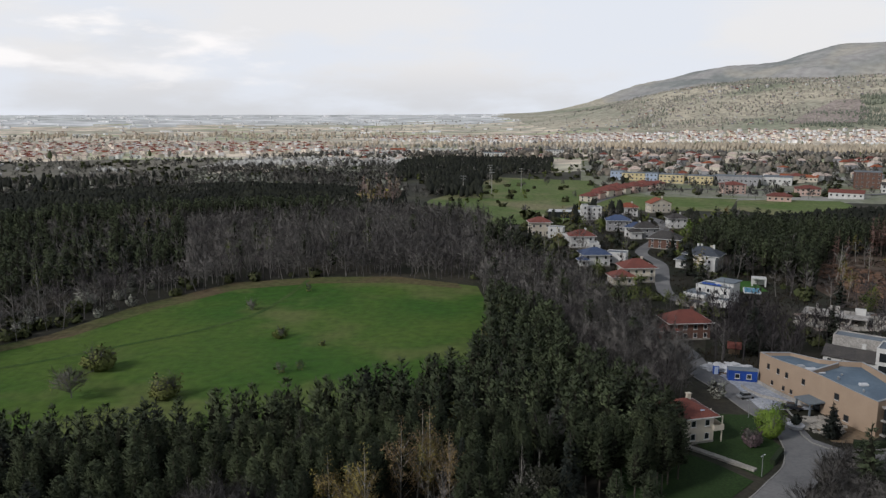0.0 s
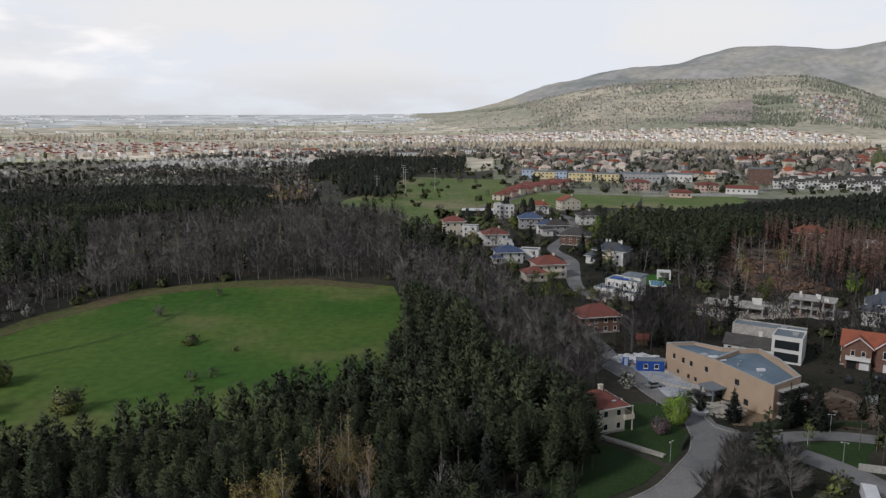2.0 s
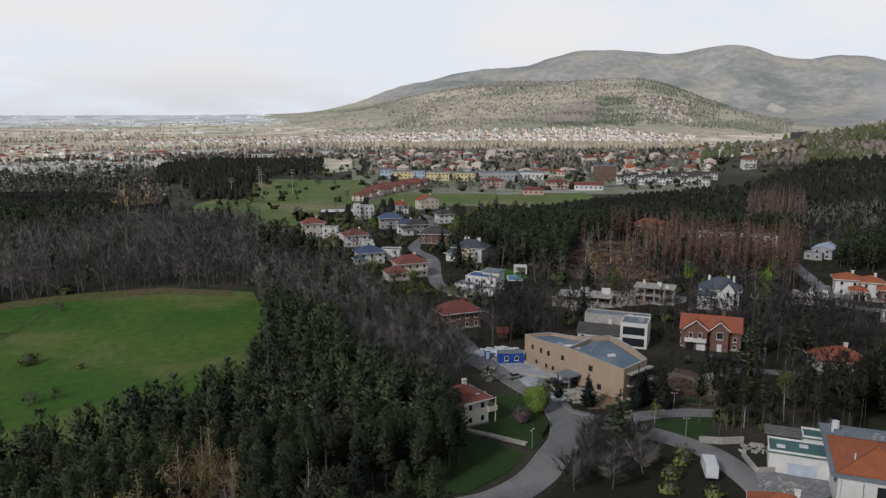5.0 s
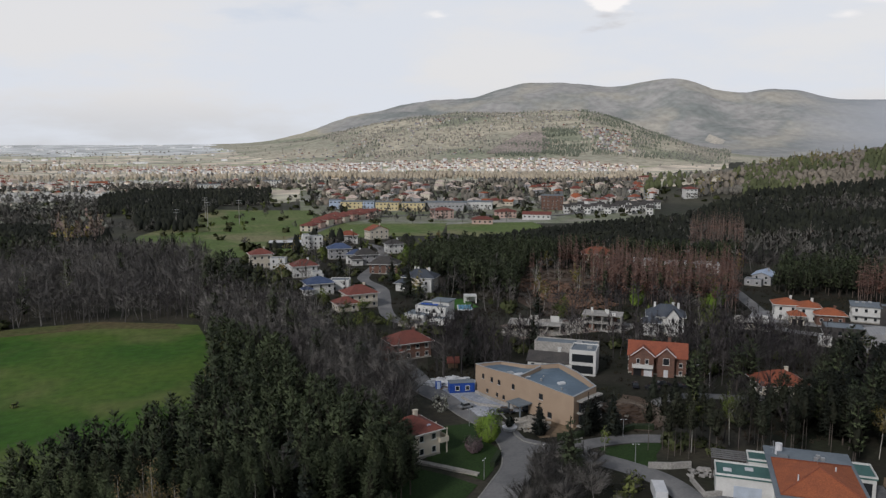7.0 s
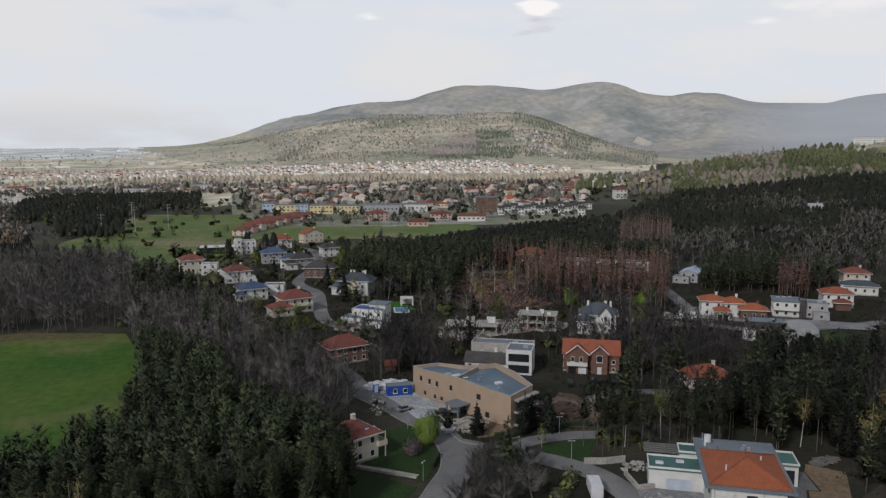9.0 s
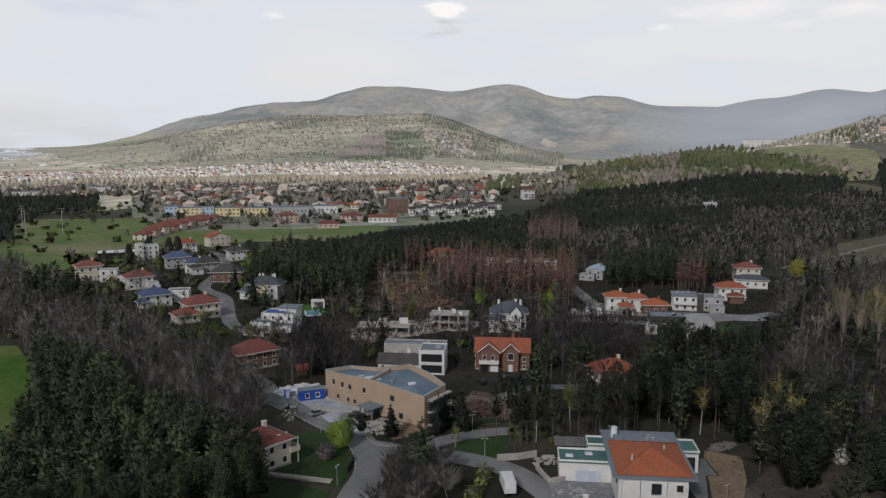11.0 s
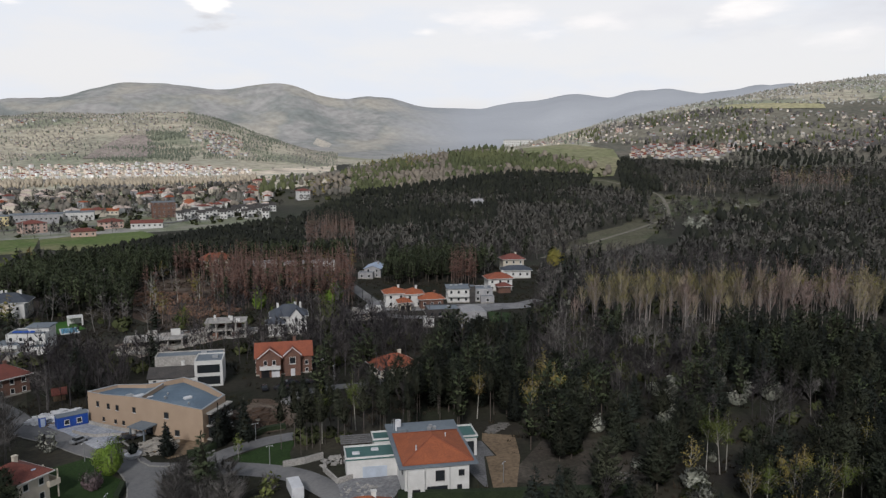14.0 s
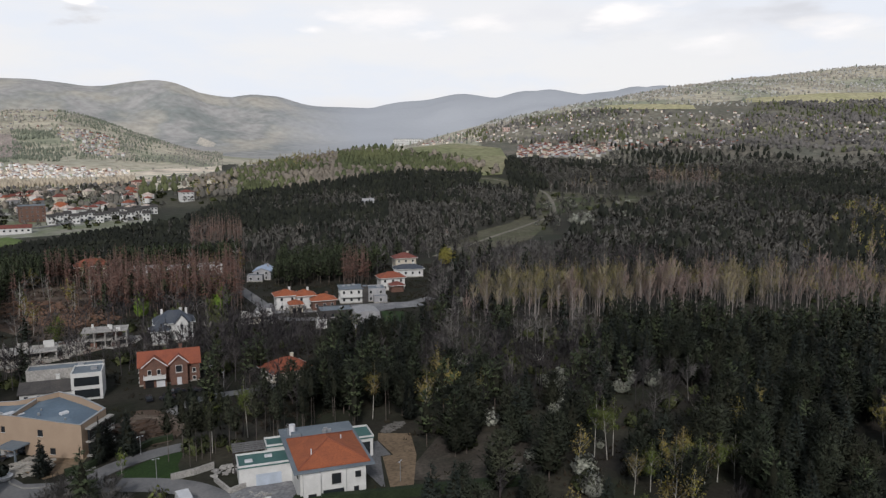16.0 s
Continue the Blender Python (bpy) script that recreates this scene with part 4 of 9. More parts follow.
# ---- the school ----
def make_school():
    cx, cy = 95.0, 172.0
    ob = thing("school_building", cx, cy, 0, "two-storey tan school with a curved front and blue-grey flat roof", "building")
    pts = [(85.3, 193.7), (87, 186), (89.3, 178.5), (91.9, 169.5), (94.1, 163.5), (96.6, 157.8), (106.1, 162.4), (107.1, 173), (107.5, 184), (102.5, 184.8), (98, 187), (93, 193.5)]
    pts = [(x * 0.981, y * 0.981) for x, y in pts]
    P = [(x - cx, y - cy) for x, y in smooth_loop(pts)]
    inner = [(x * 0.965, y * 0.975) for x, y in P]

    def top(q):
        # the parapet dips towards the middle of the front and rises at both ends
        return 8.5 + 0.5 * math.cos((q[1] + 2) / 20 * math.pi)

    bm = bmesh.new()
    n = len(P)
    lo = [bm.verts.new((x, y, -1)) for x, y in P]
    hi = [bm.verts.new((x, y, top((x, y)))) for x, y in P]
    ih = [bm.verts.new((x, y, top((x, y)))) for x, y in inner]
    il = [bm.verts.new((x, y, 7.1)) for x, y in inner]
    for i in range(n):
        j = (i + 1) % n
        for a, b in ((lo, hi), (hi, ih), (ih, il)):
            bm.faces.new((a[i], a[j], b[j], b[i]))
    bmesh.ops.recalc_face_normals(bm, faces=bm.faces[:])
    part("wall", bm, M_TAN, ob)
    bm = bmesh.new()
    a = [bm.verts.new((x * 1.004, y * 1.004, top((x, y)) + 0.004)) for x, y in P]
    b = [bm.verts.new((x * 0.995, y * 0.995, top((x, y)) + 0.004)) for x, y in inner]
    a2 = [bm.verts.new((v.co.x, v.co.y, v.co.z + 0.1)) for v in a]
    b2 = [bm.verts.new((v.co.x, v.co.y, v.co.z + 0.1)) for v in b]
    for i in range(n):
        j = (i + 1) % n
        for u, v in ((a, a2), (a2, b2), (b2, b)):
            bm.faces.new((u[i], u[j], v[j], v[i]))
    bmesh.ops.recalc_face_normals(bm, faces=bm.faces[:])
    part("parapet_cap", bm, M_METAL, ob, "pale metal parapet cap")
    bm = bmesh.new()
    f = bm.faces.new([bm.verts.new((x * 0.999, y * 0.999, 7.2)) for x, y in inner])
    if f.normal.z < 0:
        f.normal_flip()
    bmesh.ops.triangulate(bm, faces=bm.faces[:])
    bmesh.ops.recalc_face_normals(bm, faces=bm.faces[:])
    roof = part("roof", bm, M_FLATBLUE, ob, "blue-grey roof membrane")
    for x, y, sx, sy, sz, name, m in ((-2.5, 8.5, 2.6, 1.6, 0.8, "skylight", M_TARP), (-4.2, 10.2, 1.6, 1.6, 1.0, "roof_unit", M_METAL), (5.0, -1.5, 2.0, 1.1, 0.6, "skylight", M_TARP), (1.2, 2.6, 0.5, 0.5, 0.8, "roof_vent", M_METAL), (2.8, -5.5, 0.4, 0.4, 0.6, "roof_vent", M_METAL), (-1.2, 7.0, 3.0, 0.5, 0.3, "roof_duct", M_TARP), (-6.5, 14, 0.5, 0.5, 0.6, "roof_vent", M_METAL), (3.5, 5.5, 0.4, 0.4, 0.5, "roof_vent", M_METAL)):
        bm = bmesh.new()
        box(bm, x - 1.5, y - 3.2, 7.204, sx, sy, sz)
        part(name, bm, m, roof, soft=0.08)
    q, t = along(pts[:6], 0.44)
    e = Vector((101.5 * 0.981, 184.0 * 0.981))
    d = e - q
    bm = bmesh.new()
    box(bm, 0, 0, 7.3, d.length - 0.6, 0.4, 1.05)
    o = part("roof_wall", bm, M_TAN, ob, "tan wall across the roof")
    o.matrix_basis = pose((q.x + e.x) / 2 - cx, (q.y + e.y) / 2 - cy, 0, 0, 0, math.degrees(math.atan2(d.y, d.x)))
    bm = bmesh.new()
    box(bm, 0, 0, 8.354, d.length - 0.6, 0.52, 0.1)
    o = part("parapet_cap", bm, M_METAL, ob)
    o.matrix_basis = pose((q.x + e.x) / 2 - cx, (q.y + e.y) / 2 - cy, 0, 0, 0, math.degrees(math.atan2(d.y, d.x)))
    # front windows
    for k, z, w, h in ((0.10, 5.4, 0.9, 1.4), (0.20, 5.4, 0.9, 1.4), (0.28, 5.4, 0.9, 1.4), (0.42, 5.6, 1.0, 1.4), (0.26, 1.7, 0.8, 1.1), (0.33, 1.7, 0.8, 1.1), (0.66, 5.7, 1.3, 1.5), (0.66, 1.6, 1.3, 1.5), (0.76, 1.6, 1.3, 1.5), (0.15, 1.7, 0.8, 1.1)):
        q, t = along(pts[:6], k)
        add_window(ob, q[0] - cx, q[1] - cy, z, t, w, h, M_DFRAME)
    # the open end with its balconies
    for z in (0.2, 3.5, 6.6):
        bm = bmesh.new()
        box(bm, 0, -0.1, 0, 9.4, 1.4, 0.35)
        o = part("balcony_slab", bm, M_CONC, ob)
        o.matrix_basis = pose(100.5 - cx, 156.6 - cy, z, 0, 0, 23.6)
        if z < 6:
            bm = bmesh.new()
            box(bm, 0, 0, 0.1, 8.4, 0.5, 2.4)
            o = part("glazing", bm, M_GLASS, ob, "dark glazing")
            o.matrix_basis = pose(100.5 - cx, 156.75 - cy, z + 0.3, 0, 0, 23.6)
            for i in range(7):
                bm = bmesh.new()
                if i < 6:
                    box(bm, -4.5 + i * 1.8, -0.7, 0.35, 0.06, 0.06, 0.95)
                else:
                    box(bm, 0, -0.7, 1.3, 9.1, 0.07, 0.07)
                o = part("railing_post" if i < 6 else "handrail", bm, M_METAL, ob)
                o.matrix_basis = pose(100.5 - cx, 156.6 - cy, z, 0, 0, 23.6)
    # entrance canopy and long ramp wall
    q, t = along(pts[:6], 0.52)
    bm = bmesh.new()
    box(bm, 0, -2.2, 2.9, 5.2, 4.6, 0.3)
    box(bm, 2.2, -3.9, 0, 0.35, 0.35, 2.9)
    box(bm, -2.2, -3.9, 0, 0.35, 0.35, 2.9)
    o = part("canopy", bm, M_FLATG, ob, "grey flat entrance canopy on posts")
    o.matrix_basis = pose(q[0] - cx, q[1] - cy, 0, 0, 0, t)
    bm = bmesh.new()
    box(bm, 0, -0.06, 0, 2.2, 0.14, 2.4)
    o = part("door", bm, M_GLASS, ob)
    o.matrix_basis = pose(q[0] - cx, q[1] - cy, 0.1, 0, 0, t)
    for k0, k1 in ((0.05, 0.2), (0.2, 0.33), (0.33, 0.46)):
        a, ta = along(pts[:6], k0)
        b, tb = along(pts[:6], k1)
        bm = bmesh.new()
        L = math.hypot(b[0] - a[0], b[1] - a[1])
        box(bm, 0, -1.4, 0, L, 0.25, 1.1)
        o = part("ramp_wall", bm, M_CONC, ob, "raw concrete ramp wall")
        o.matrix_basis = pose((a[0] + b[0]) / 2 - cx, (a[1] + b[1]) / 2 - cy, 0, 0, 0, (ta + tb) / 2)
    EXCLUDE.extend([(92, 185, 11), (97, 172, 13), (102, 164, 10), (100, 178, 11), (86, 172, 8), (82, 192, 9)])


def smooth_loop(pts):
    """The front is a smooth curve; the rest keeps its corners."""
    return [tuple(p) for p in smooth_line(pts[:6], 5)] + pts[6:]


def along(pts, k):
    """A place on the curved front and the turn of a part set on it."""
    L = smooth_line(pts, 8)
    i = min(int(k * (len(L) - 1)), len(L) - 2)
    f = k * (len(L) - 1) - i
    p, d = L[i].lerp(L[i + 1], f), L[i + 1] - L[i]
    return p, math.degrees(math.atan2(d.y, d.x))


make_school()


# ---- white house with the orange roof ----
def make_orange_house():
    u = Vector((0.78, -0.63))
    rz = math.degrees(math.atan2(u.y, u.x))
    c = (114.2, 99.8)
    ob = thing("house", c[0], c[1], rz, "white two-storey villa with an orange tiled hip roof and flat annexes", "house")

    def blk(cx, cy, w, d, h, wall=M_WHITE, z=-0.8):
        bm = bmesh.new()
        box(bm, cx, cy, z, w, d, h - z)
        return part("wall", bm, wall, ob)

    def flat(cx, cy, w, d, z, m, name="roof", label="", edge=True):
        bm = bmesh.new()
        box(bm, cx, cy, z, w, d, 0.3)
        o = part(name, bm, m, ob, label)
        if edge:
            bm = bmesh.new()
            for sx, sy, bx, by in ((w, 0.25, 0, -d / 2 + 0.125), (w, 0.25, 0, d / 2 - 0.125), (0.25, d - 0.5, -w / 2 + 0.125, 0), (0.25, d - 0.5, w / 2 - 0.125, 0)):
                box(bm, cx + bx, cy + by, z + 0.304, sx, sy, 0.35)
            part("parapet", bm, M_WHITE, ob)
        return o

    blk(0, 2.2, 13.2, 21.0, 6.6)
    blk(-4.4, -8.6, 3.4, 1.2, 6.4)
    flat(0.3, 3.6, 16.2, 24.8, 6.62, M_FLATG, "roof_slab", "grey flat roof with overhanging eaves", False)
    bm = bmesh.new()
    hip(bm, 0.4, 0.6, 7.15, 14.6, 16.8, 2.9, 0.0, 0.2)
    roof = part("roof", bm, M_ORANGE, ob, "orange clay-tiled hip roof")
    bm = bmesh.new()
    for sx, sy in ((-1, -1), (1, -1), (1, 1), (-1, 1)):
        a, b = Vector((0.4 + sx * 7.3, 0.6 + sy * 8.4, 7.2)), Vector((0.4, 0.6 + sy * 1.15, 10.08))
        d = (b - a)
        s = d.cross(Vector((0, 0, 1))).normalized() * 0.16
        up = Vector((0, 0, 0.14))
        q = [bm.verts.new(v) for v in (a - s, a + s, b + s, b - s, a + up, b + up)]
        for f in ((0, 4, 5, 3), (1, 2, 5, 4)):
            bm.faces.new([q[i] for i in f])
    part("ridge_tiles", bm, M_RUST, roof)
    for x, y in ((-3.6, -4.0), (3.6, 1.6)):
        bm = bmesh.new()
        cyl(bm, x, y, 8.0, 0.13, 1.6)
        part("roof_vent", bm, M_TARP, roof)
    # rear annexes
    blk(9.6, 13.6, 6.2, 6.6, 4.4)
    flat(9.6, 13.6, 6.6, 7.0, 4.42, M_FLATGREEN)
    blk(-8.8, 12.6, 4.2, 4.4, 5.2)
    flat(-8.8, 12.6, 4.6, 4.8, 5.22, M_FLATGREEN)
    bm = bmesh.new()
    box(bm, 9.8, 10.25, 0.2, 4.4, 0.12, 3.4)
    part("glazing", bm, M_GLASS, ob)
    # garage wing
    blk(-11.8, 6.6, 11.2, 6.4, 4.2)
    g = flat(-11.8, 6.6, 11.6, 6.8, 4.22, M_FLATGREEN, label="green membrane garage roof")
    for x, y in ((-15.2, 6.0), (-11, 7.4)):
        bm = bmesh.new()
        box(bm, x, y, 4.53, 1.6, 1.2, 0.35)
        part("skylight", bm, M_TARP, g, soft=0.06)
    bm = bmesh.new()
    box(bm, 0, -0.04, 0.1, 5.2, 0.12, 2.5)
    o = part("garage_door", bm, M_GDOOR, ob, "pale blue-white garage door")
    o.matrix_basis = pose(-11.4, 3.35, 0)
    for i in range(5):
        bm = bmesh.new()
        box(bm, -13.4, 10.7 + i * 1.1, 5.0, 9.5, 0.22, 0.3)
        part("pergola_beam", bm, M_SLABS, ob)
    for x in (-17.8, -13.4, -11.6):
        for y in (10.7, 15.1):
            bm = bmesh.new()
            box(bm, x, y, -0.5, 0.25, 0.25, 5.5)
            part("pergola_post", bm, M_DFRAME, ob)
    # rooftop kit
    bm = bmesh.new()
    box(bm, -4.6, 10.2, 6.924, 2.0, 1.6, 1.0)
    part("roof_unit", bm, M_FLATG, ob)
    bm = bmesh.new()
    cyl(bm, -5.2, 11.9, 6.924, 0.7, 2.3, 14)
    part("water_tank", bm, M_TARP, ob, "white upright water tank")
    for x, y in ((1.6, 10.6), (2.9, 10.9), (2.2, 12.0)):
        bm = bmesh.new()
        box(bm, x, y, 6.924, 0.8, 0.6, 0.7)
        part("air_conditioner", bm, M_METAL, ob, soft=0.05)
    bm = bmesh.new()
    cyl(bm, -6.2, 12.2, 6.924, 0.04, 2.6, 6)
    for i in range(5):
        box(bm, -6.2, 12.2, 8.0 + i * 0.35, 1.1 - i * 0.12, 0.04, 0.04)
    part("aerial", bm, M_METAL, ob)
    # openings
    for x, z, w, h in ((0.6, 4.6, 1.9, 2.2), (5.0, 4.9, 1.2, 1.3), (4.6, 1.4, 1.0, 2.0), (-4.4, 1.5, 1.6, 1.9)):
        add_window(ob, x, -8.3 if x > -3 else -9.2, z, 0, w, h, M_DFRAME)
    bm = bmesh.new()
    box(bm, 0, -8.35, 0.05, 4.2, 0.16, 2.4)
    part("glazing", bm, M_GLASS, ob)
    for y in (-5, -1, 3):
        add_window(ob, 6.6, y, 4.6, 90, 1.4, 1.6, M_DFRAME)
        add_window(ob, -6.6, y, 4.8, -90, 1.0, 1.2, M_DFRAME)
    bm = bmesh.new()
    cyl(bm, 2.6, -8.4, 0, 0.06, 6.6, 8)
    part("downpipe", bm, M_METAL, ob)
    EXCLUDE.extend([(114, 100, 13), (106, 106, 11), (122, 100, 11), (126, 96, 10), (103, 103, 9), (98, 104, 8), (130, 96, 9), (138, 103, 7), (110, 88, 8), (104, 95, 7)])


make_orange_house()


# ---- the villas ----
C, W, G = M_CREAM, M_WHITE, M_GREYW
house(7.5, 405, 10, [(0, 5, 11, 9, 7.5, "hip", 2.2, M_RED, C, 2, "flr")], "cream two-storey house with a red-brown hip roof")
house(8.6, 400, -12, [(0, 3, 8, 6, 6, "flat", 0, M_FLATG, W, 2, "fl"), (5, 1, 4, 5, 3, "flat", 0, M_FLATG, W, 1, "f")], "small white flat-roofed modern house")
house(10.7, 378, 12, [(0, 5, 12, 9, 6, "hip", 2.3, M_RED, W, 2, "flr"), (5, -1, 5, 5, 3.2, "flat", 0, M_FLATG, W, 1, "f")], "white house with a red tiled hip roof")
house(11.8, 340, 14, [(0, 5, 12, 10, 5.2, "hip", 2.2, M_BLUER, W, 2, "flr"), (-6, 1, 4, 4, 3, "hip", 1.2, M_BLUER, W, 1, "f")], "white house with a blue slate hip roof")
house(13.2, 347, -8, [(0, 4, 9, 7, 5, "flat", 0, M_FLATG, W, 2, "fr")], "low white modern flat-roofed house")
ob = house(14.8, 312, 20, [(2, 7, 13, 10, 6.2, "hip", 2.6, M_RED, C, 2, "flr"), (-6, 2, 9, 8, 3.4, "hip", 2.0, M_RED, C, 1, "fl")], "cream villa with stepped red-brown hip roofs")
balcony(ob, 3, 1.4, 3.1, 6, 1.8, C)
house(9.3, 499, -4, [(0, 6, 22, 10, 4.4, "slab", 0, M_TARP, M_GLASS, 0, "")], "long dark glass hall under a white flat roof", "hall")
house(11.3, 492, 8, [(0, 5, 13, 8, 8.5, "flat", 0, M_FLATG, W, 3, "flr"), (-4.5, 2, 4, 6, 10, "flat", 0, M_FLATG, W, 3, "f")], "white modern three-storey house")
house(14.0, 520, 6, [(0, 5, 12, 9, 6.2, "hip", 2.4, M_RUST, W, 2, "flr")], "white house with an orange-red hip roof")
house(16.3, 550, 24, [(0, 5, 15, 10, 7, "gabley", 3.2, M_RUST, C, 2, "flr")], "beige chalet with a broad gable roof")
house(13.3, 445, 6, [(0, 5, 13, 9, 6.4, "hip", 2.4, M_BLUER, G, 2, "fl")], "grey house with a dark blue hip roof")
house(14.4, 425, -14, [(0, 4, 10, 8, 5.5, "hip", 2.2, M_BLUER, W, 2, "fl")], "white house with a dark blue hip roof")
house(15.4, 421, 14, [(0, 5, 12, 9, 6, "hip", 2.6, M_DARKR, G, 2, "fl"), (-6, 2, 6, 6, 4, "hip", 1.8, M_DARKR, W, 1, "f")], "grey house with charcoal roofs")
house(16.6, 392, -10, [(0, 5, 15, 10, 5.2, "hip", 3.0, M_DARKR, M_BRICK, 2, "flr")], "brick house with a charcoal hip roof")
house(17.6, 470, 16, [(0, 5, 11, 9, 6, "hip", 2.2, M_DARKR, W, 2, "fl")], "white house with a charcoal hip roof")
ob = house(19.2, 348, -16, [(0, 6, 15, 10, 6.4, "hip", 2.8, M_SLATE, C, 2, "flr"), (-7, 2, 6, 8, 4.0, "hip", 1.8, M_SLATE, W, 1, "fl"), (5, 0, 5, 5, 6.0, "flat", 0, M_FLATG, W, 2, "fr")], "pale villa with dark slate roofs and white chimneys")
for x in (-3, -1.4, 4):
    bm = bmesh.new()
    box(bm, x, 7, 7.6, 0.8, 0.8, 3.2)
    part("chimney", bm, M_WHITE, ob)
ob = house(20.1, 288, -24, [(0, 6, 13, 9, 6.2, "flat", 0, M_FLATG, W, 2, "fl"), (-4.5, 0.5, 8, 7, 3.6, "slab", 0, M_FLATG, W, 1, "f"), (5, 0, 6, 7, 2.8, "flat", 0, M_FLATG, W, 1, "fr"), (2.4, 9, 7, 6, 7.8, "slab", 0, M_FLATG, W, 1, "f"), (-2, -6, 14, 6, 1.6, "flat", 0, M_SLABS, M_STONE, 0, "")], "white modern villa stepping down in terraces with solar panels")
for i in range(4):
    bm = bmesh.new()
    box(bm, 0, 0, 0, 1.7, 1.0, 0.06)
    o = part("solar_panel", bm, M_BLUEP, ob)
    o.matrix_basis = pose(-4.6 + i * 1.9, 4.4, 6.75, 24, 0, 0)
balcony(ob, -4.5, -3.4, 3.0, 8, 1.5, W)
balcony(ob, 1, 1.0, 3.2, 6, 1.6, W)
house(18.9, 239, 24, [(0, 5, 13, 9, 5.4, "hip", 2.6, M_RED, M_BRICK, 2, "flr"), (-7, 3, 5, 6, 3.2, "hip", 1.8, M_RED, M_BRICK, 1, "f")], "dark red-brown house under bare trees")
ob = house(38.1, 283, 2, [(0, 6, 13, 9, 6.6, "hip", 3.2, M_SLATE, W, 2, "flr"), (-5.2, 0, 5.5, 6, 5.0, "hip", 2.0, M_SLATE, W, 1, "f"), (2.4, 0.6, 4.2, 4, 7.6, "gabley", 2.6, M_SLATE, W, 2, "f")], "white villa with steep slate gables")
for x in (-4, 4.5):
    bm = bmesh.new()
    box(bm, x, 7, 7.4, 0.8, 0.8, 3.6)
    part("chimney", bm, W, ob)


def make_brick_house():
    ob = house(37.6, 231, 0, [(0, 6, 17, 10, 6.0, "gablex", 3.2, M_RUST, M_BRICK, 2, "lr"), (-4.2, 0.4, 6.4, 3.4, 6.3, "gabley", 2.6, M_RUST, M_BRICK, 0, ""), (2.6, 0.6, 4.8, 3.0, 6.6, "gabley", 2.2, M_RUST, M_BRICK, 0, "")], "brown brick house with rust-red roof and two white-trimmed gables")
    for x, z, w, h in ((-5.6, 4.6, 1.1, 1.6), (-3.0, 4.6, 1.1, 1.6), (2.6, 4.9, 1.9, 2.2), (6.9, 3.6, 1.1, 1.4), (6.9, 1.2, 1.0, 1.2)):
        add_window(ob, x, {True: -1.3, False: -0.9}[x < 0] if x < 6 else 1.0, z, 0, w, h)
    for x, m in ((-5.7, M_BLACK), (-2.6, M_TARP)):
        door(ob, x, -1.32, 2.4, 2.4, m, "garage_door")
    door(ob, 2.6, -0.92, 1.3, 2.3, M_TARP)
    balcony(ob, -4.2, -1.9, 2.7, 6.2, 1.2, M_WHITE)
    for cx, w, h, rise, y in ((-4.2, 6.4, 6.3, 2.6, -1.72), (2.6, 4.8, 6.6, 2.2, -1.32)):
        for s in (-1, 1):
            bm = bmesh.new()
            a, b = Vector((cx + s * (w / 2 + 0.5), y, h - 0.35)), Vector((cx, y, h + rise - 0.05))
            q = [a, b, b + Vector((0, 0, 0.42)), a + Vector((0, 0, 0.42))]
            f = [bm.verts.new(v) for v in q] + [bm.verts.new(v + Vector((0, 0.12, 0))) for v in q]
            for k in ((0, 1, 2, 3), (7, 6, 5, 4), (0, 4, 5, 1), (3, 2, 6, 7), (1, 5, 6, 2), (0, 3, 7, 4)):
                bm.faces.new([f[i] for i in k])
            part("bargeboard", bm, M_TARP, ob, "white bargeboard")


make_brick_house()
house(46.8, 222, 26, [(0, 7, 12.5, 10, 3.2, "hip", 2.6, M_RUST, C, 1, "flr")], "single-storey cream house with a rust-orange hip roof and brick chimney")
ob = house(30.9, 226, -8, [(4.5, 5, 8, 9, 7.4, "flat", 0, M_FLATG, W, 0, ""), (-6, 5, 13, 8, 3.4, "gablex", 2.0, M_DARKR, W, 1, "f"), (-2, 12, 20, 6, 7.0, "flat", 0, M_FLATG, M_CONC, 0, "")], "white modern house with a charcoal-roofed wing")
for z in (0.7, 4.2):
    bm = bmesh.new()
    box(bm, 4.5, 0.46, z, 6.4, 0.14, 2.4)
    part("glazing", bm, M_GLASS, ob)
# the estate further up
ob = house(47.6, 322, 10, [(-7, 8, 9, 8, 6.4, "hip", 1.8, M_ORANGE, W, 2, "fl"), (1, 7, 8, 8, 6.0, "hip", 1.8, M_ORANGE, W, 2, "f"), (8, 2, 10, 8, 4.4, "hip", 1.8, M_ORANGE, M_BRICK, 1, "fr"), (-4, 0, 5, 6, 3.6, "hip", 1.4, M_ORANGE, C, 0, "")], "cream hacienda-style villa with several orange hip roofs and an arched porch")
for i in range(2):
    bm = bmesh.new()
    cyl(bm, -5.1 + i * 2.2, -3.02, 0.2, 0.9, 2.3, 12)
    part("arch", bm, M_BLACK, ob)
ob = house(52.0, 334, 6, [(-5, 6, 10, 10, 6.6, "slab", 0, M_FLATG, W, 2, "fl"), (6.2, 7, 9, 9, 5.8, "flat", 0, M_FLATG, G, 2, "fr"), (1.2, 3.5, 2.6, 6, 7.2, "flat", 0, M_FLATG, M_DARKR, 0, ""), (8, 1, 6, 4, 3.0, "flat", 0, M_FLATG, G, 1, "f")], "white and grey modern villa with flat roofs and terraces")
balcony(ob, -5, 0.3, 3.1, 9.6, 1.6, M_WHITE)
for i in range(3):
    bm = bmesh.new()
    box(bm, -8 + i * 2.4, 7 + i, 6.93, 1.2, 0.9, 0.6)
    part("roof_unit", bm, M_METAL, ob, soft=0.05)
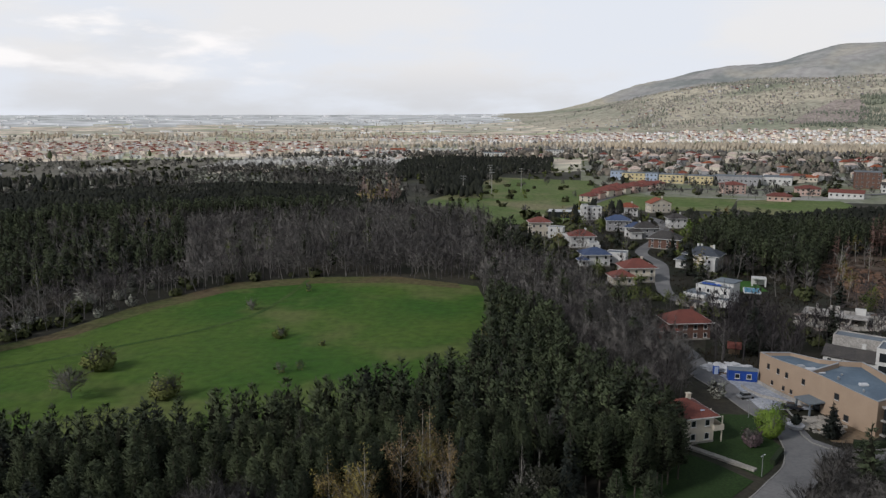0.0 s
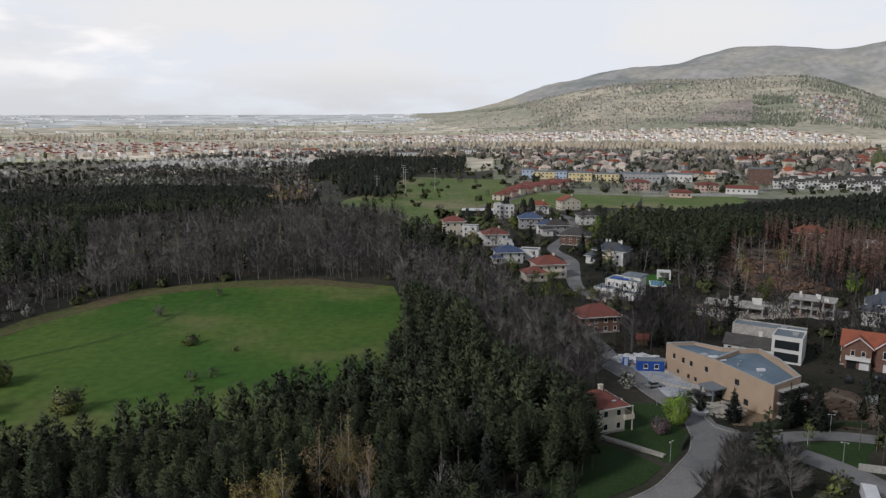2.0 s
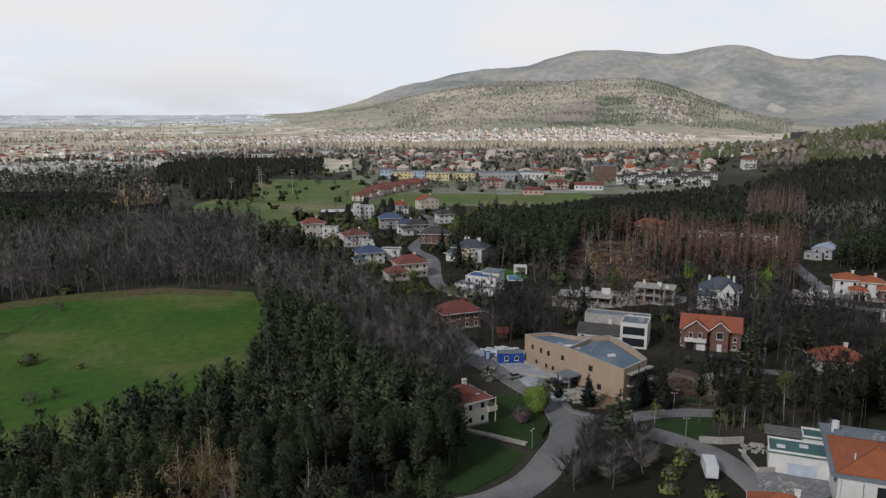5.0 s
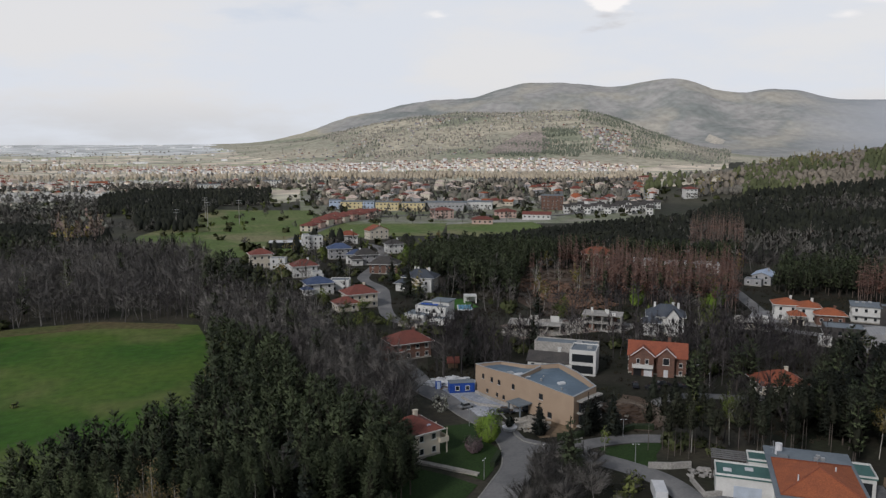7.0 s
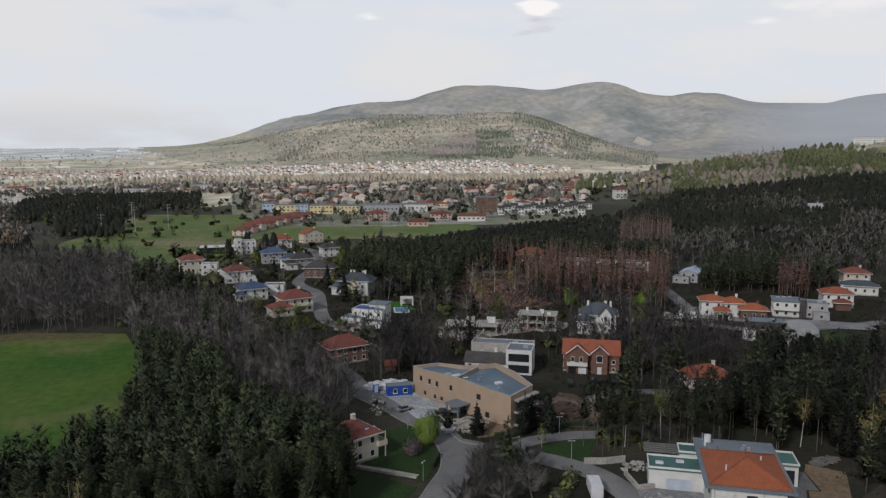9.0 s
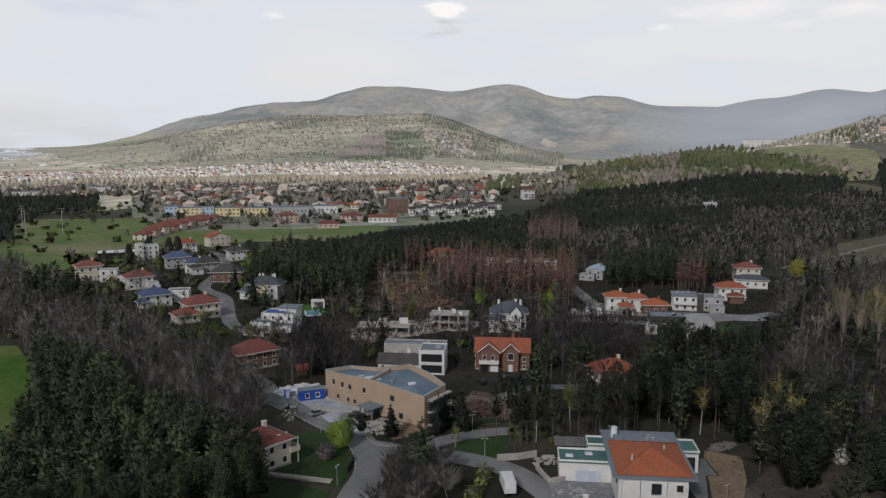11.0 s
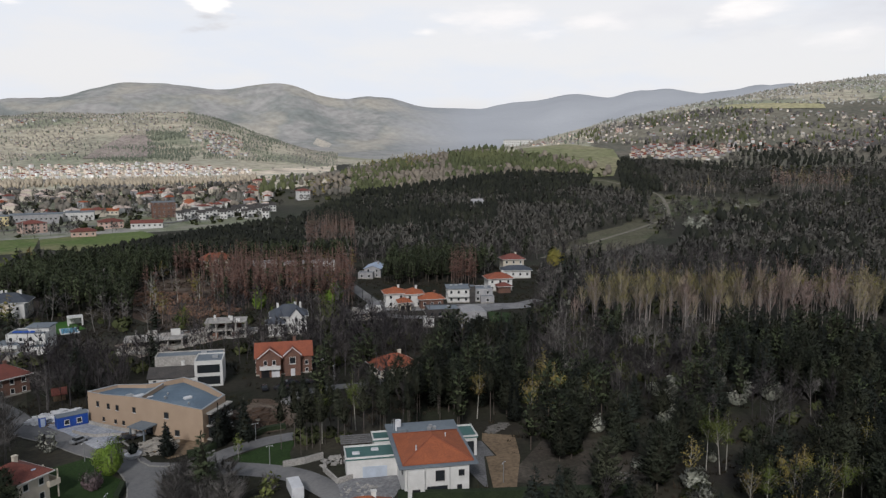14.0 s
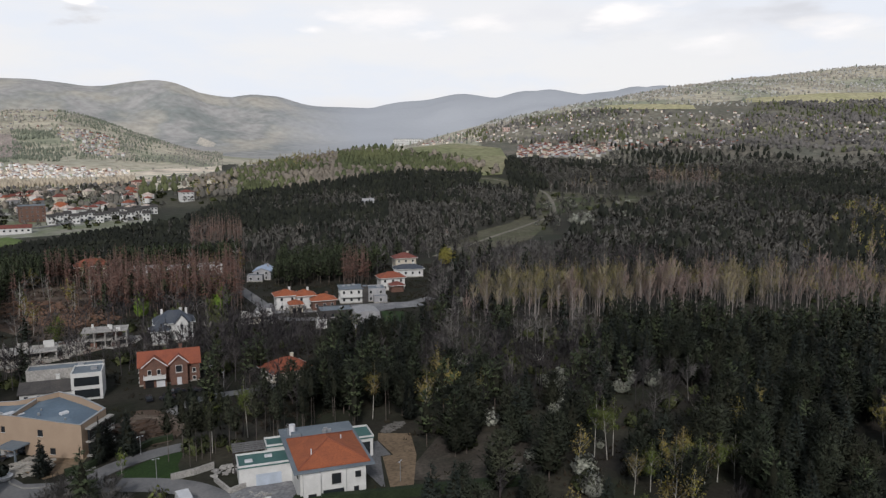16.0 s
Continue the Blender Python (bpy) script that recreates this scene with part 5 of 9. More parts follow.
house(50.0, 289, 8, [(0, 5, 13, 10, 6.6, "flat", 0, M_FLATG, M_DARKR, 2, "flr"), (-6, 1.5, 4, 4, 3.4, "flat", 0, M_FLATG, W, 1, "f")], "dark grey cube house with a flat roof", frames=M_DFRAME)
house(54.4, 362, 14, [(0, 6, 12, 9, 6.2, "hip", 2.0, M_RUST, W, 2, "flr"), (1, -1, 6, 5, 3.2, "hip", 1.3, M_RED, M_BRICK, 0, "")], "white two-storey villa with a rust-red hip roof")
house(55.4, 420, 14, [(0, 6, 12, 9, 6.6, "hip", 2.2, M_RED, C, 2, "flr")], "cream villa with a red hip roof on the wood's edge")
house(55.6, 398, 8, [(0, 4, 15, 8, 4.4, "hip", 1.8, M_SLATE, W, 1, "flr")], "pale house with a grey-green hip roof")
house(44.5, 405, -10, [(0, 6, 9, 14, 5, "gabley", 1.6, M_SKYBLUE, G, 2, "fl"), (-3, -3, 8, 6, 3.2, "flat", 0, M_FLATG, G, 1, "f")], "grey-white house with a pale blue sheet roof")
house(33.0, 450, 4, [(0, 6, 18, 10, 5.5, "hip", 3.0, M_RUST, C, 2, "fl")], "cream house with a rust-red roof behind dead pines")
for az, r in ((36.5, 432), (38.6, 428), (40.8, 430)):
    house(az, r, 5, [(0, 5, 13, 8, 5.5, "flat", 0, M_FLATG, W, 2, "f")], "white terraced house half hidden by dead pines", group="terraced houses behind the dead pines")
house(52.6, 770, 10, [(0, 6, 12, 9, 5, "gablex", 4, M_GREYW, G, 1, "f")], "pale-roofed farmhouse in the woods")


def make_warehouse():
    x, y = polar(52.4, 283)
    ob = thing("warehouse", x, y, -52.4 + 12, "pale grey windowless hall with leaning sides and a shallow curved roof", "building")
    bm = bmesh.new()
    prof = [(-4.5 + i * 9 / 10, 7.0 + 0.7 * math.sin(math.pi * i / 10)) for i in range(11)]
    ring = [(-5.6, -0.5)] + prof + [(5.6, -0.5)]
    a = [bm.verts.new((u, 0, z)) for u, z in ring]
    b = [bm.verts.new((u, 12, z)) for u, z in ring]
    n = len(ring)
    bm.faces.new(a), bm.faces.new(b[::-1])
    for i in range(n):
        bm.faces.new((a[i], b[i], b[(i + 1) % n], a[(i + 1) % n]))
    bmesh.ops.recalc_face_normals(bm, faces=bm.faces[:])
    part("wall", bm, G, ob)
    bm = bmesh.new()
    for i in range(11):
        box(bm, prof[i][0], 6, prof[i][1] + 0.02, 0.12, 12.4, 0.1)
    part("roof_seams", bm, M_METAL, ob)
    EXCLUDE.append((x, y + 5, 12))


make_warehouse()


def concrete_shell(az, r, off, w, d, floors, label, seed):
    """An unfinished house: slabs, columns, part walls and starter blocks."""
    rnd = random.Random(seed)
    x, y = polar(az, r)
    ob = thing("house_shell", x, y, -az + off, label, "building site")
    for f in range(floors + 1):
        bm = bmesh.new()
        box(bm, rnd.uniform(-0.5, 0.5), d / 2, f * 3.0 - 0.2, w, d, 0.3)
        part("slab", bm, M_CONC, ob)
    for f in range(floors):
        for i in range(5):
            for j in range(3):
                bm = bmesh.new()
                box(bm, -w / 2 + 0.5 + i * (w - 1) / 4, 0.5 + j * (d - 1) / 2, f * 3.0 + 0.1, 0.4, 0.4, 2.7)
                part("column", bm, M_CONC, ob)
        for k in range(3):
            bm = bmesh.new()
            box(bm, rnd.uniform(-w / 2 + 2, w / 2 - 2), rnd.choice((0.6, d / 2, d - 0.5)), f * 3.0 + 0.1, rnd.uniform(2, 4), 0.25, rnd.uniform(1.2, 2.7))
            part("wall", bm, rnd.choice((M_CONC, M_BRICK, M_CREAM)), ob)
    for k in range(7):
        bm = bmesh.new()
        box(bm, rnd.uniform(-w / 2 + 1, w / 2 - 1), rnd.uniform(1, d - 1), floors * 3.0 + 0.1, rnd.uniform(0.5, 3.5), rnd.uniform(0.4, 1.0), rnd.uniform(0.5, 2.2))
        part("wall_stub", bm, rnd.choice((M_CONC, M_CONC, M_WHITE)), ob)
    EXCLUDE.append((x, y, max(w, d) * 0.75))


concrete_shell(28.3, 276, -4, 20, 10, 1, "unfinished concrete house with bare columns and wall stubs", 3)
concrete_shell(33.4, 283, -6, 15, 9, 2, "unfinished concrete house with a white flat slab", 4)
concrete_shell(44.0, 302, 0, 13, 8, 1, "unfinished low brick and concrete house", 6)


def make_left_house():
    ob = house(19.6, 160, 34, [(0, 5, 10, 9, 6.0, "hip", 2.2, M_RED, C, 2, "fr"), (-1, 13, 6, 6, 3.5, "hip", 1.6, M_RUST, C, 0, "")], "cream house with a red-brown roof and corner balcony beside the pines", free=6)
    balcony(ob, 5.8, 2.2, 2.9, 2.4, 5.0, C)
    for y in (0.1, 4.4):
        bm = bmesh.new()
        cyl(bm, 6.7, y, 0, 0.16, 6.0, 8)
        part("column", bm, C, ob)
    door(ob, 5.02, 3.5, 1.4, 2.2, M_WOOD, turn=90)
    bm = bmesh.new()
    box(bm, 2.6, 1.6, 7.1, 0.9, 0.7, 0.12)
    part("skylight", bm, M_SKYBLUE, ob)


make_left_house()


# ---- pool pavilion ----
def make_pavilion():
    x, y = polar(23.3, 327)
    ob = thing("pavilion", x, y, -20, "white square garden pavilion beside the pool", "pavilion")
    bm = bmesh.new()
    box(bm, 0, 0, 3.0, 5.6, 4.4, 0.5)
    part("roof", bm, W, ob)
    for a in (-1, 1):
        bm = bmesh.new()
        box(bm, a * 2.5, -1.8, -0.3, 0.6, 0.6, 3.3)
        part("post", bm, W, ob)
        bm = bmesh.new()
        box(bm, a * 2.5, 1.9, -0.3, 0.6, 0.5, 3.3)
        part("post", bm, W, ob)
    bm = bmesh.new()
    box(bm, 0, 2.0, -0.3, 4.4, 0.2, 3.3)
    part("back_wall", bm, W, ob)
    px, py = polar(22.9, 316)
    pool = thing("pool", px, py, -20, "small pale blue swimming pool with a stone rim", "pool")
    bm = bmesh.new()
    box(bm, 0, 0, 0.0, 6.6, 9.6, 0.35)
    part("rim", bm, M_TARP, pool)
    bm = bmesh.new()
    box(bm, 0, 0, 0.354, 5.6, 8.6, 0.05)
    part("water", bm, M_POOL, pool)
    EXCLUDE.extend([(x, y, 9), (px, py, 9)])


make_pavilion()


# ---- valley town ----
def block(az, r, off, w, d, h, material, label, roof="flat", rm=None, floors=2, name="building", sides="f", every=4.0):
    x, y = polar(az, r)
    ob = thing(name, x, y, -az + off, label, "building")
    bm = bmesh.new()
    box(bm, 0, d / 2, -2, w, d, h + 2)
    if roof == "gablex":
        gable_wall(bm, 0, d / 2, h, w, d, 2.2, "x")
    part("wall", bm, material, ob)
    bm = bmesh.new()
    if roof == "hip":
        hip(bm, 0, d / 2, h + 0.2, w, d, 2.4)
    elif roof == "gablex":
        gable(bm, 0, d / 2, h + 0.1, w, d, 2.2)
    else:
        box(bm, 0, d / 2, h + 0.004, w + 0.6, d + 0.6, 0.5)
    part("roof", bm, rm or M_FLATG, ob)
    if floors:
        facade(ob, 0, d / 2, w, d, 0, floors, h / floors, M_FRAME, every, sides, 1.8, 1.6, False)
    EXCLUDE.append((x, y, max(w, d) * 0.6))
    return ob


block(13.0, 815, -6, 13, 14, 9, M_SKYBLUE, "pale blue school wing with a flat roof")
block(14.3, 812, -6, 26, 14, 7.5, M_YELLOW, "pale yellow school wing with a flat roof")
block(15.5, 805, -6, 12, 14, 8.5, M_SKYBLUE, "pale blue school wing with a flat roof")
block(16.9, 795, -4, 24, 15, 8.5, M_YELLOW, "yellow three-storey school block")
block(18.9, 790, -4, 24, 15, 8.5, M_YELLOW, "yellow three-storey school block")
block(21.4, 790, -4, 44, 18, 9, M_GREYW, "long grey factory hall", floors=1)
block(24.0, 800, -4, 26, 18, 8, M_WHITE, "pale flat-roofed factory hall", floors=1)
block(21.3, 715, 20, 19, 14, 8, M_PINKW, "pink house with a red hip roof and balconies", "hip", M_RED, 3, "house")
for i in range(9):
    block(10.8 + i * 0.62, 615 + i * 13, -26, 11, 10, 4.8 + 0.7 * (i % 3), M_PINKW if i % 2 else M_CREAM, "pink and cream terraced house with a red hip roof", "hip", M_RED, 2, "house")
for i in range(7):
    block(11.6 + i * 0.62, 652 + i * 14, -26, 10, 10, 4.8 + 0.7 * (i % 3), M_PINKW if i % 2 else M_CREAM, "pink and cream terraced house with a red hip roof", "hip", M_RED, 2, "house")
block(26.0, 720, 6, 20, 14, 6, M_PINKW, "low house with a red hip roof", "hip", M_RED, 2, "house")
block(28.3, 700, -4, 26, 12, 5, M_WHITE, "white low hall with a red roof", "gablex", M_RED, 1)
block(29.5, 790, 4, 22, 16, 15, M_BRICK, "unfinished brick apartment block with bare floors", floors=4)
block(25.3, 850, -10, 36, 12, 5, M_CREAM, "long low hall with an orange roof", "gablex", M_ORANGE, 1)
block(24.2, 655, 0, 18, 10, 4.5, M_PINKW, "low house with a red hip roof", "hip", M_RED, 1, "house")
for i in range(13):
    block(30.6 + i * 0.5, 760 + 14 * (i % 3), 8 - i, 6.4, 9, 7.0, M_WHITE, "white terraced house with a dark gable roof", "gablex", M_DARKR, 2, "house", every=3.0)
for i in range(6):
    block(34.4 + i * 0.55, 800 + 9 * (i % 2), 4, 6.4, 9, 7.0, M_WHITE, "white terraced house with a dark gable roof", "gablex", M_DARKR, 2, "house", every=3.0)
block(39.5, 905, 20, 14, 12, 11, M_WHITE, "tall white house with a red roof", "hip", M_RED, 3, "house")
block(8.4, 1260, 0, 30, 16, 10, M_WHITE, "white three-storey flat-roofed apartment block", floors=3)
block(3.9, 1190, 0, 34, 16, 9, M_WHITE, "long white flat-roofed building", floors=2)
block(-3.4, 1330, 0, 26, 16, 8, M_WHITE, "white hall with a red roof", "gablex", M_ORANGE, 1)
block(36.4, 1240, 0, 28, 14, 9, M_PINKW, "pink red-roofed building among garden trees", "hip", M_RED, 2)
block(55.6, 1560, 0, 60, 20, 12, M_WHITE, "long white hillside building", floors=3)
block(52.5, 1540, 0, 26, 16, 12, M_WHITE, "white flat-roofed building on the hillside", floors=3)
block(63.0, 1500, 0, 14, 12, 9, M_PINKW, "orange hillside building with a flat roof", floors=3)

patch("field", [polar(69.6, 1655), polar(73, 1640), polar(76.6, 1650), polar(76.4, 1702), polar(73, 1705), polar(70, 1722)], M_STRIP, "yellow-green field strip across the slope", "field", up=0.9, step_m=25)
patch("field", [polar(79.6, 1745), polar(84, 1800), polar(88.2, 1930), polar(92, 2080), polar(92, 2180), polar(88, 2040), polar(84.4, 1935), polar(80, 1815)], M_STRIP, "long yellow-green field strip across the slope", "field", up=0.9, step_m=25)
# own places kept clear of the woods
EXCLUDE.extend([(68, 150, 12), (70, 124, 14), (86, 114, 12), (86, 154, 9), (100, 150, 9), (81, 196, 9), (134, 173, 9), (126, 92, 10), (94, 140, 6), (113, 160, 11), (126, 172, 8), (134, 166, 7), (48, 122, 8.5), (54, 146, 8), (105, 114, 9), (110, 119, 6), (133, 112, 6), (127.5, 92, 9), (96, 90, 12), (91, 95, 8), (120, 80, 6), (133, 88, 7), (146, 104, 6), (137, 76, 6.5), (141, 70, 5.5), (127, 74, 5), (134, 65, 5)])
patch("field", [polar(24.4, 2140), polar(26.8, 2120), polar(28.8, 2150), polar(29.2, 2270), polar(28.6, 2390), polar(27.2, 2400), polar(25.8, 2290)], M_PLOUGH, "brown ploughed field on the hillside", "field", up=2.0, step_m=40)
patch("quarry", [polar(15.9, 3010), polar(16.6, 3000), polar(16.7, 3070), polar(16.1, 3100)], M_PALE, "pale bare quarry face on the hill", "quarry", up=2.0, step_m=40)
patch("quarry", [polar(40.2, 3660), polar(40.9, 3600), polar(41.4, 3610), polar(41.6, 3680), polar(40.5, 3780)], M_PALE, "pale bare quarry face in the gorge", "quarry", up=0.8, step_m=40)

# room for the birches that stand out from the conifers
for az, r, wide in ((71, 1685, 26), (72.5, 1675, 26), (74, 1675, 26), (75.6, 1678, 26), (80.6, 1785, 32), (82, 1815, 34), (83.6, 1850, 40), (85, 1900, 44), (86.6, 1950, 50), (88, 1990, 52), (90, 2060, 55)):
    EXCLUDE.append((*polar(az, r), wide))
for az, r in ((-9.2, 112), (-8.2, 113), (-6.6, 112), (-3.6, 120), (-2.6, 122), (-1.4, 121), (-0.4, 123), (0.6, 121), (-2.6, 115), (-0.6, 115), (-7.4, 106), (5.8, 112), (52.6, 184), (57.7, 196), (59.2, 186), (63.5, 200), (70.1, 162), (71.2, 161), (70.6, 156), (73.2, 146), (74.4, 148), (75.6, 152), (76.8, 154), (78.2, 155), (79.2, 157), (77.5, 168), (46.8, 214), (67.3, 202), (67.1, 184), (70.7, 218), (72, 206), (72.7, 216), (74.2, 214), (70, 142)):
    EXCLUDE.append((*polar(az, r), 3.6))
EXCLUDE.extend([(375, 230, 9), (*polar(58.5, 424), 10), (*polar(58.5, 408), 8), (*polar(54.3, 308), 9), (*polar(52.3, 272), 6)])
EXCLUDE.extend([(*polar(32.4, 2400), 48), (*polar(33.6, 2300), 52), (*polar(34.6, 2210), 42), (*polar(34.4, 2390), 36)])

# ---- trees ----
class Soup:
    """Corners and triangles of one tree, gathered before they become a mesh."""

    def __init__(self, seed):
        self.v, self.t, self.k, self.n = [], [], [], 0
        self.rng = np.random.RandomState(seed)

    def add(self, V, T, kind):
        self.v.append(np.asarray(V, float))
        self.t.append(np.asarray(T, int) + self.n)
        self.k.append(np.full(len(T), kind))
        self.n += len(V)

    def tube(self, a, b, ra, rb, n=5, kind=0):
        a, b = np.asarray(a, float), np.asarray(b, float)
        d = (b - a) / (np.linalg.norm(b - a) + 1e-9)
        s = np.cross(d, (0.3, 0.9, 0.2))
        s /= np.linalg.norm(s) + 1e-9
        u = np.cross(d, s)
        ang = np.arange(n) * 2 * math.pi / n
        c = np.cos(ang)[:, None] * s + np.sin(ang)[:, None] * u
        i = np.arange(n)
        j = (i + 1) % n
        self.add(np.concatenate([a + c * ra, b + c * rb]), np.concatenate([np.stack([i, j, j + n], -1), np.stack([i, j + n, i + n], -1)]), kind)

    def twig(self, a, d, w, kind=1):
        """A thin spike from a along d."""
        a, d = np.asarray(a, float), np.asarray(d, float)
        s = np.cross(d, self.rng.normal(size=3))
        s *= w / (np.linalg.norm(s) + 1e-9)
        self.add([a - s, a + s, a + d], [[0, 1, 2]], kind)

    def leaf(self, c, d, s, kind=1):
        c, d, s = (np.asarray(q, float) for q in (c, d, s))
        self.add([c - d, c + s, c + d, c - s], [[0, 1, 2], [0, 2, 3]], kind)

    def done(self):
        """Corners, triangles, kinds and normals; foliage shades like the round crown that it makes up."""
        V, T, K = np.concatenate(self.v), np.concatenate(self.t), np.concatenate(self.k)
        F = np.cross(V[T[:, 1]] - V[T[:, 0]], V[T[:, 2]] - V[T[:, 0]])
        N = np.zeros_like(V)
        for c in range(3):
            np.add.at(N, T[:, c], F)
        leafy = np.zeros(len(V), bool)
        leafy[T[K > 0].ravel()] = True
        if leafy.any():
            P = V[leafy]
            lo, hi = P[:, 2].min(), P[:, 2].max()
            mid, half = (lo + hi) / 2, (hi - lo) / 2 + 1e-6
            rad = np.percentile(np.hypot(P[:, 0], P[:, 1]), 90) + 1e-6
            up = 0.42 + 0.62 * (P[:, 2] - mid) / half
            N[leafy] = np.stack([P[:, 0] / rad * 0.85, P[:, 1] / rad * 0.85, up], -1) + self.rng.normal(0, 0.16, P.shape)
            turn = (F * N[T].mean(1)).sum(1) < 0
            turn &= K > 0
            T[turn] = T[turn][:, ::-1]
        N /= np.linalg.norm(N, axis=1, keepdims=True) + 1e-9
        N[np.abs(N).sum(1) < 0.1] = (0, 0, 1)
        return V, T, K, N


def conifer(seed, h, base, rad, levels, per, sprays, droop=0.25, taper=0.85, trunk=0.2, lean=0.0, sparse=0.0, core=0.0, spike=True):
    s = Soup(seed)
    g = s.rng
    top = np.array([lean * h, 0, h])
    # optional dark core, a stand-in for inner shade
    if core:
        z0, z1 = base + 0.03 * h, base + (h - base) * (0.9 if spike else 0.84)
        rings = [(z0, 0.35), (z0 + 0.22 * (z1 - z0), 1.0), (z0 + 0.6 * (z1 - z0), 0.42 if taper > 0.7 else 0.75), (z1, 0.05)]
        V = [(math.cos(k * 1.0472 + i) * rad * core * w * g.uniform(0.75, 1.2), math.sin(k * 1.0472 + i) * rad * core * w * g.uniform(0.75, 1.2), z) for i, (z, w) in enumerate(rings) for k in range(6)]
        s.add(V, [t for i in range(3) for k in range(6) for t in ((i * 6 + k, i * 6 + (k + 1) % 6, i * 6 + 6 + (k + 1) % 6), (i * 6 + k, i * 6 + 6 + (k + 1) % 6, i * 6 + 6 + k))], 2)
    s.tube((0, 0, -0.6), top * 0.5 + (0, 0, 0), trunk, trunk * 0.62, 6)
    s.tube(top * 0.5, top, trunk * 0.62, 0.02, 5)
    for i in range(levels):
        u = (i + g.uniform(0, 0.8)) / levels
        z = base + (h - base) * u
        R = rad * (1 - u) ** taper * g.uniform(0.75, 1.15) + 0.18
        if u < 0.12:
            R *= 0.65 + 2.9 * u
        n = max(3, int(per * (0.5 + 0.5 * (1 - u)) + 0.5))
        a0 = g.uniform(0, 6.28)
        R *= g.uniform(0.7, 1.12)
        for k in range(n):
            if g.uniform() < sparse:
                continue
            a = a0 + k * 6.283 / n + g.normal(0, 0.25)
            L = R * g.uniform(0.7, 1.15) * (1 + 0.22 * math.sin(2 * a + seed) + 0.12 * math.sin(3 * a + u * 5))
            out = np.array([math.cos(a), math.sin(a), 0])
            side = np.array([-out[1], out[0], 0])
            p0 = np.array([lean * z, 0, z])
            tip = p0 + out * L + (0, 0, -droop * L + 0.25 * u * L + g.normal(0, 0.08))
            for j in range(sprays):
                f = (j + 0.75) / sprays
                c = p0 + (tip - p0) * f * g.uniform(0.85, 1.1) + (0, 0, g.normal(0, 0.1 + 0.06 * L))
                w = L * (0.5 if sprays < 3 else 0.34) * (1.15 - 0.55 * f)
                dirn = out * g.uniform(0.7, 1.0) + side * g.normal(0, 0.55) + (0, 0, g.normal(-0.15, 0.25))
                cr = np.cross(dirn, (0, 0, 1)) + (0, 0, g.normal(0, 0.35))
                s.leaf(c, dirn * w * 0.85, cr * w * g.uniform(0.4, 0.65))
    if spike:
        s.twig(top - (0, 0, 0.7), (0, 0, 1.1), 0.12)
    return s.done()


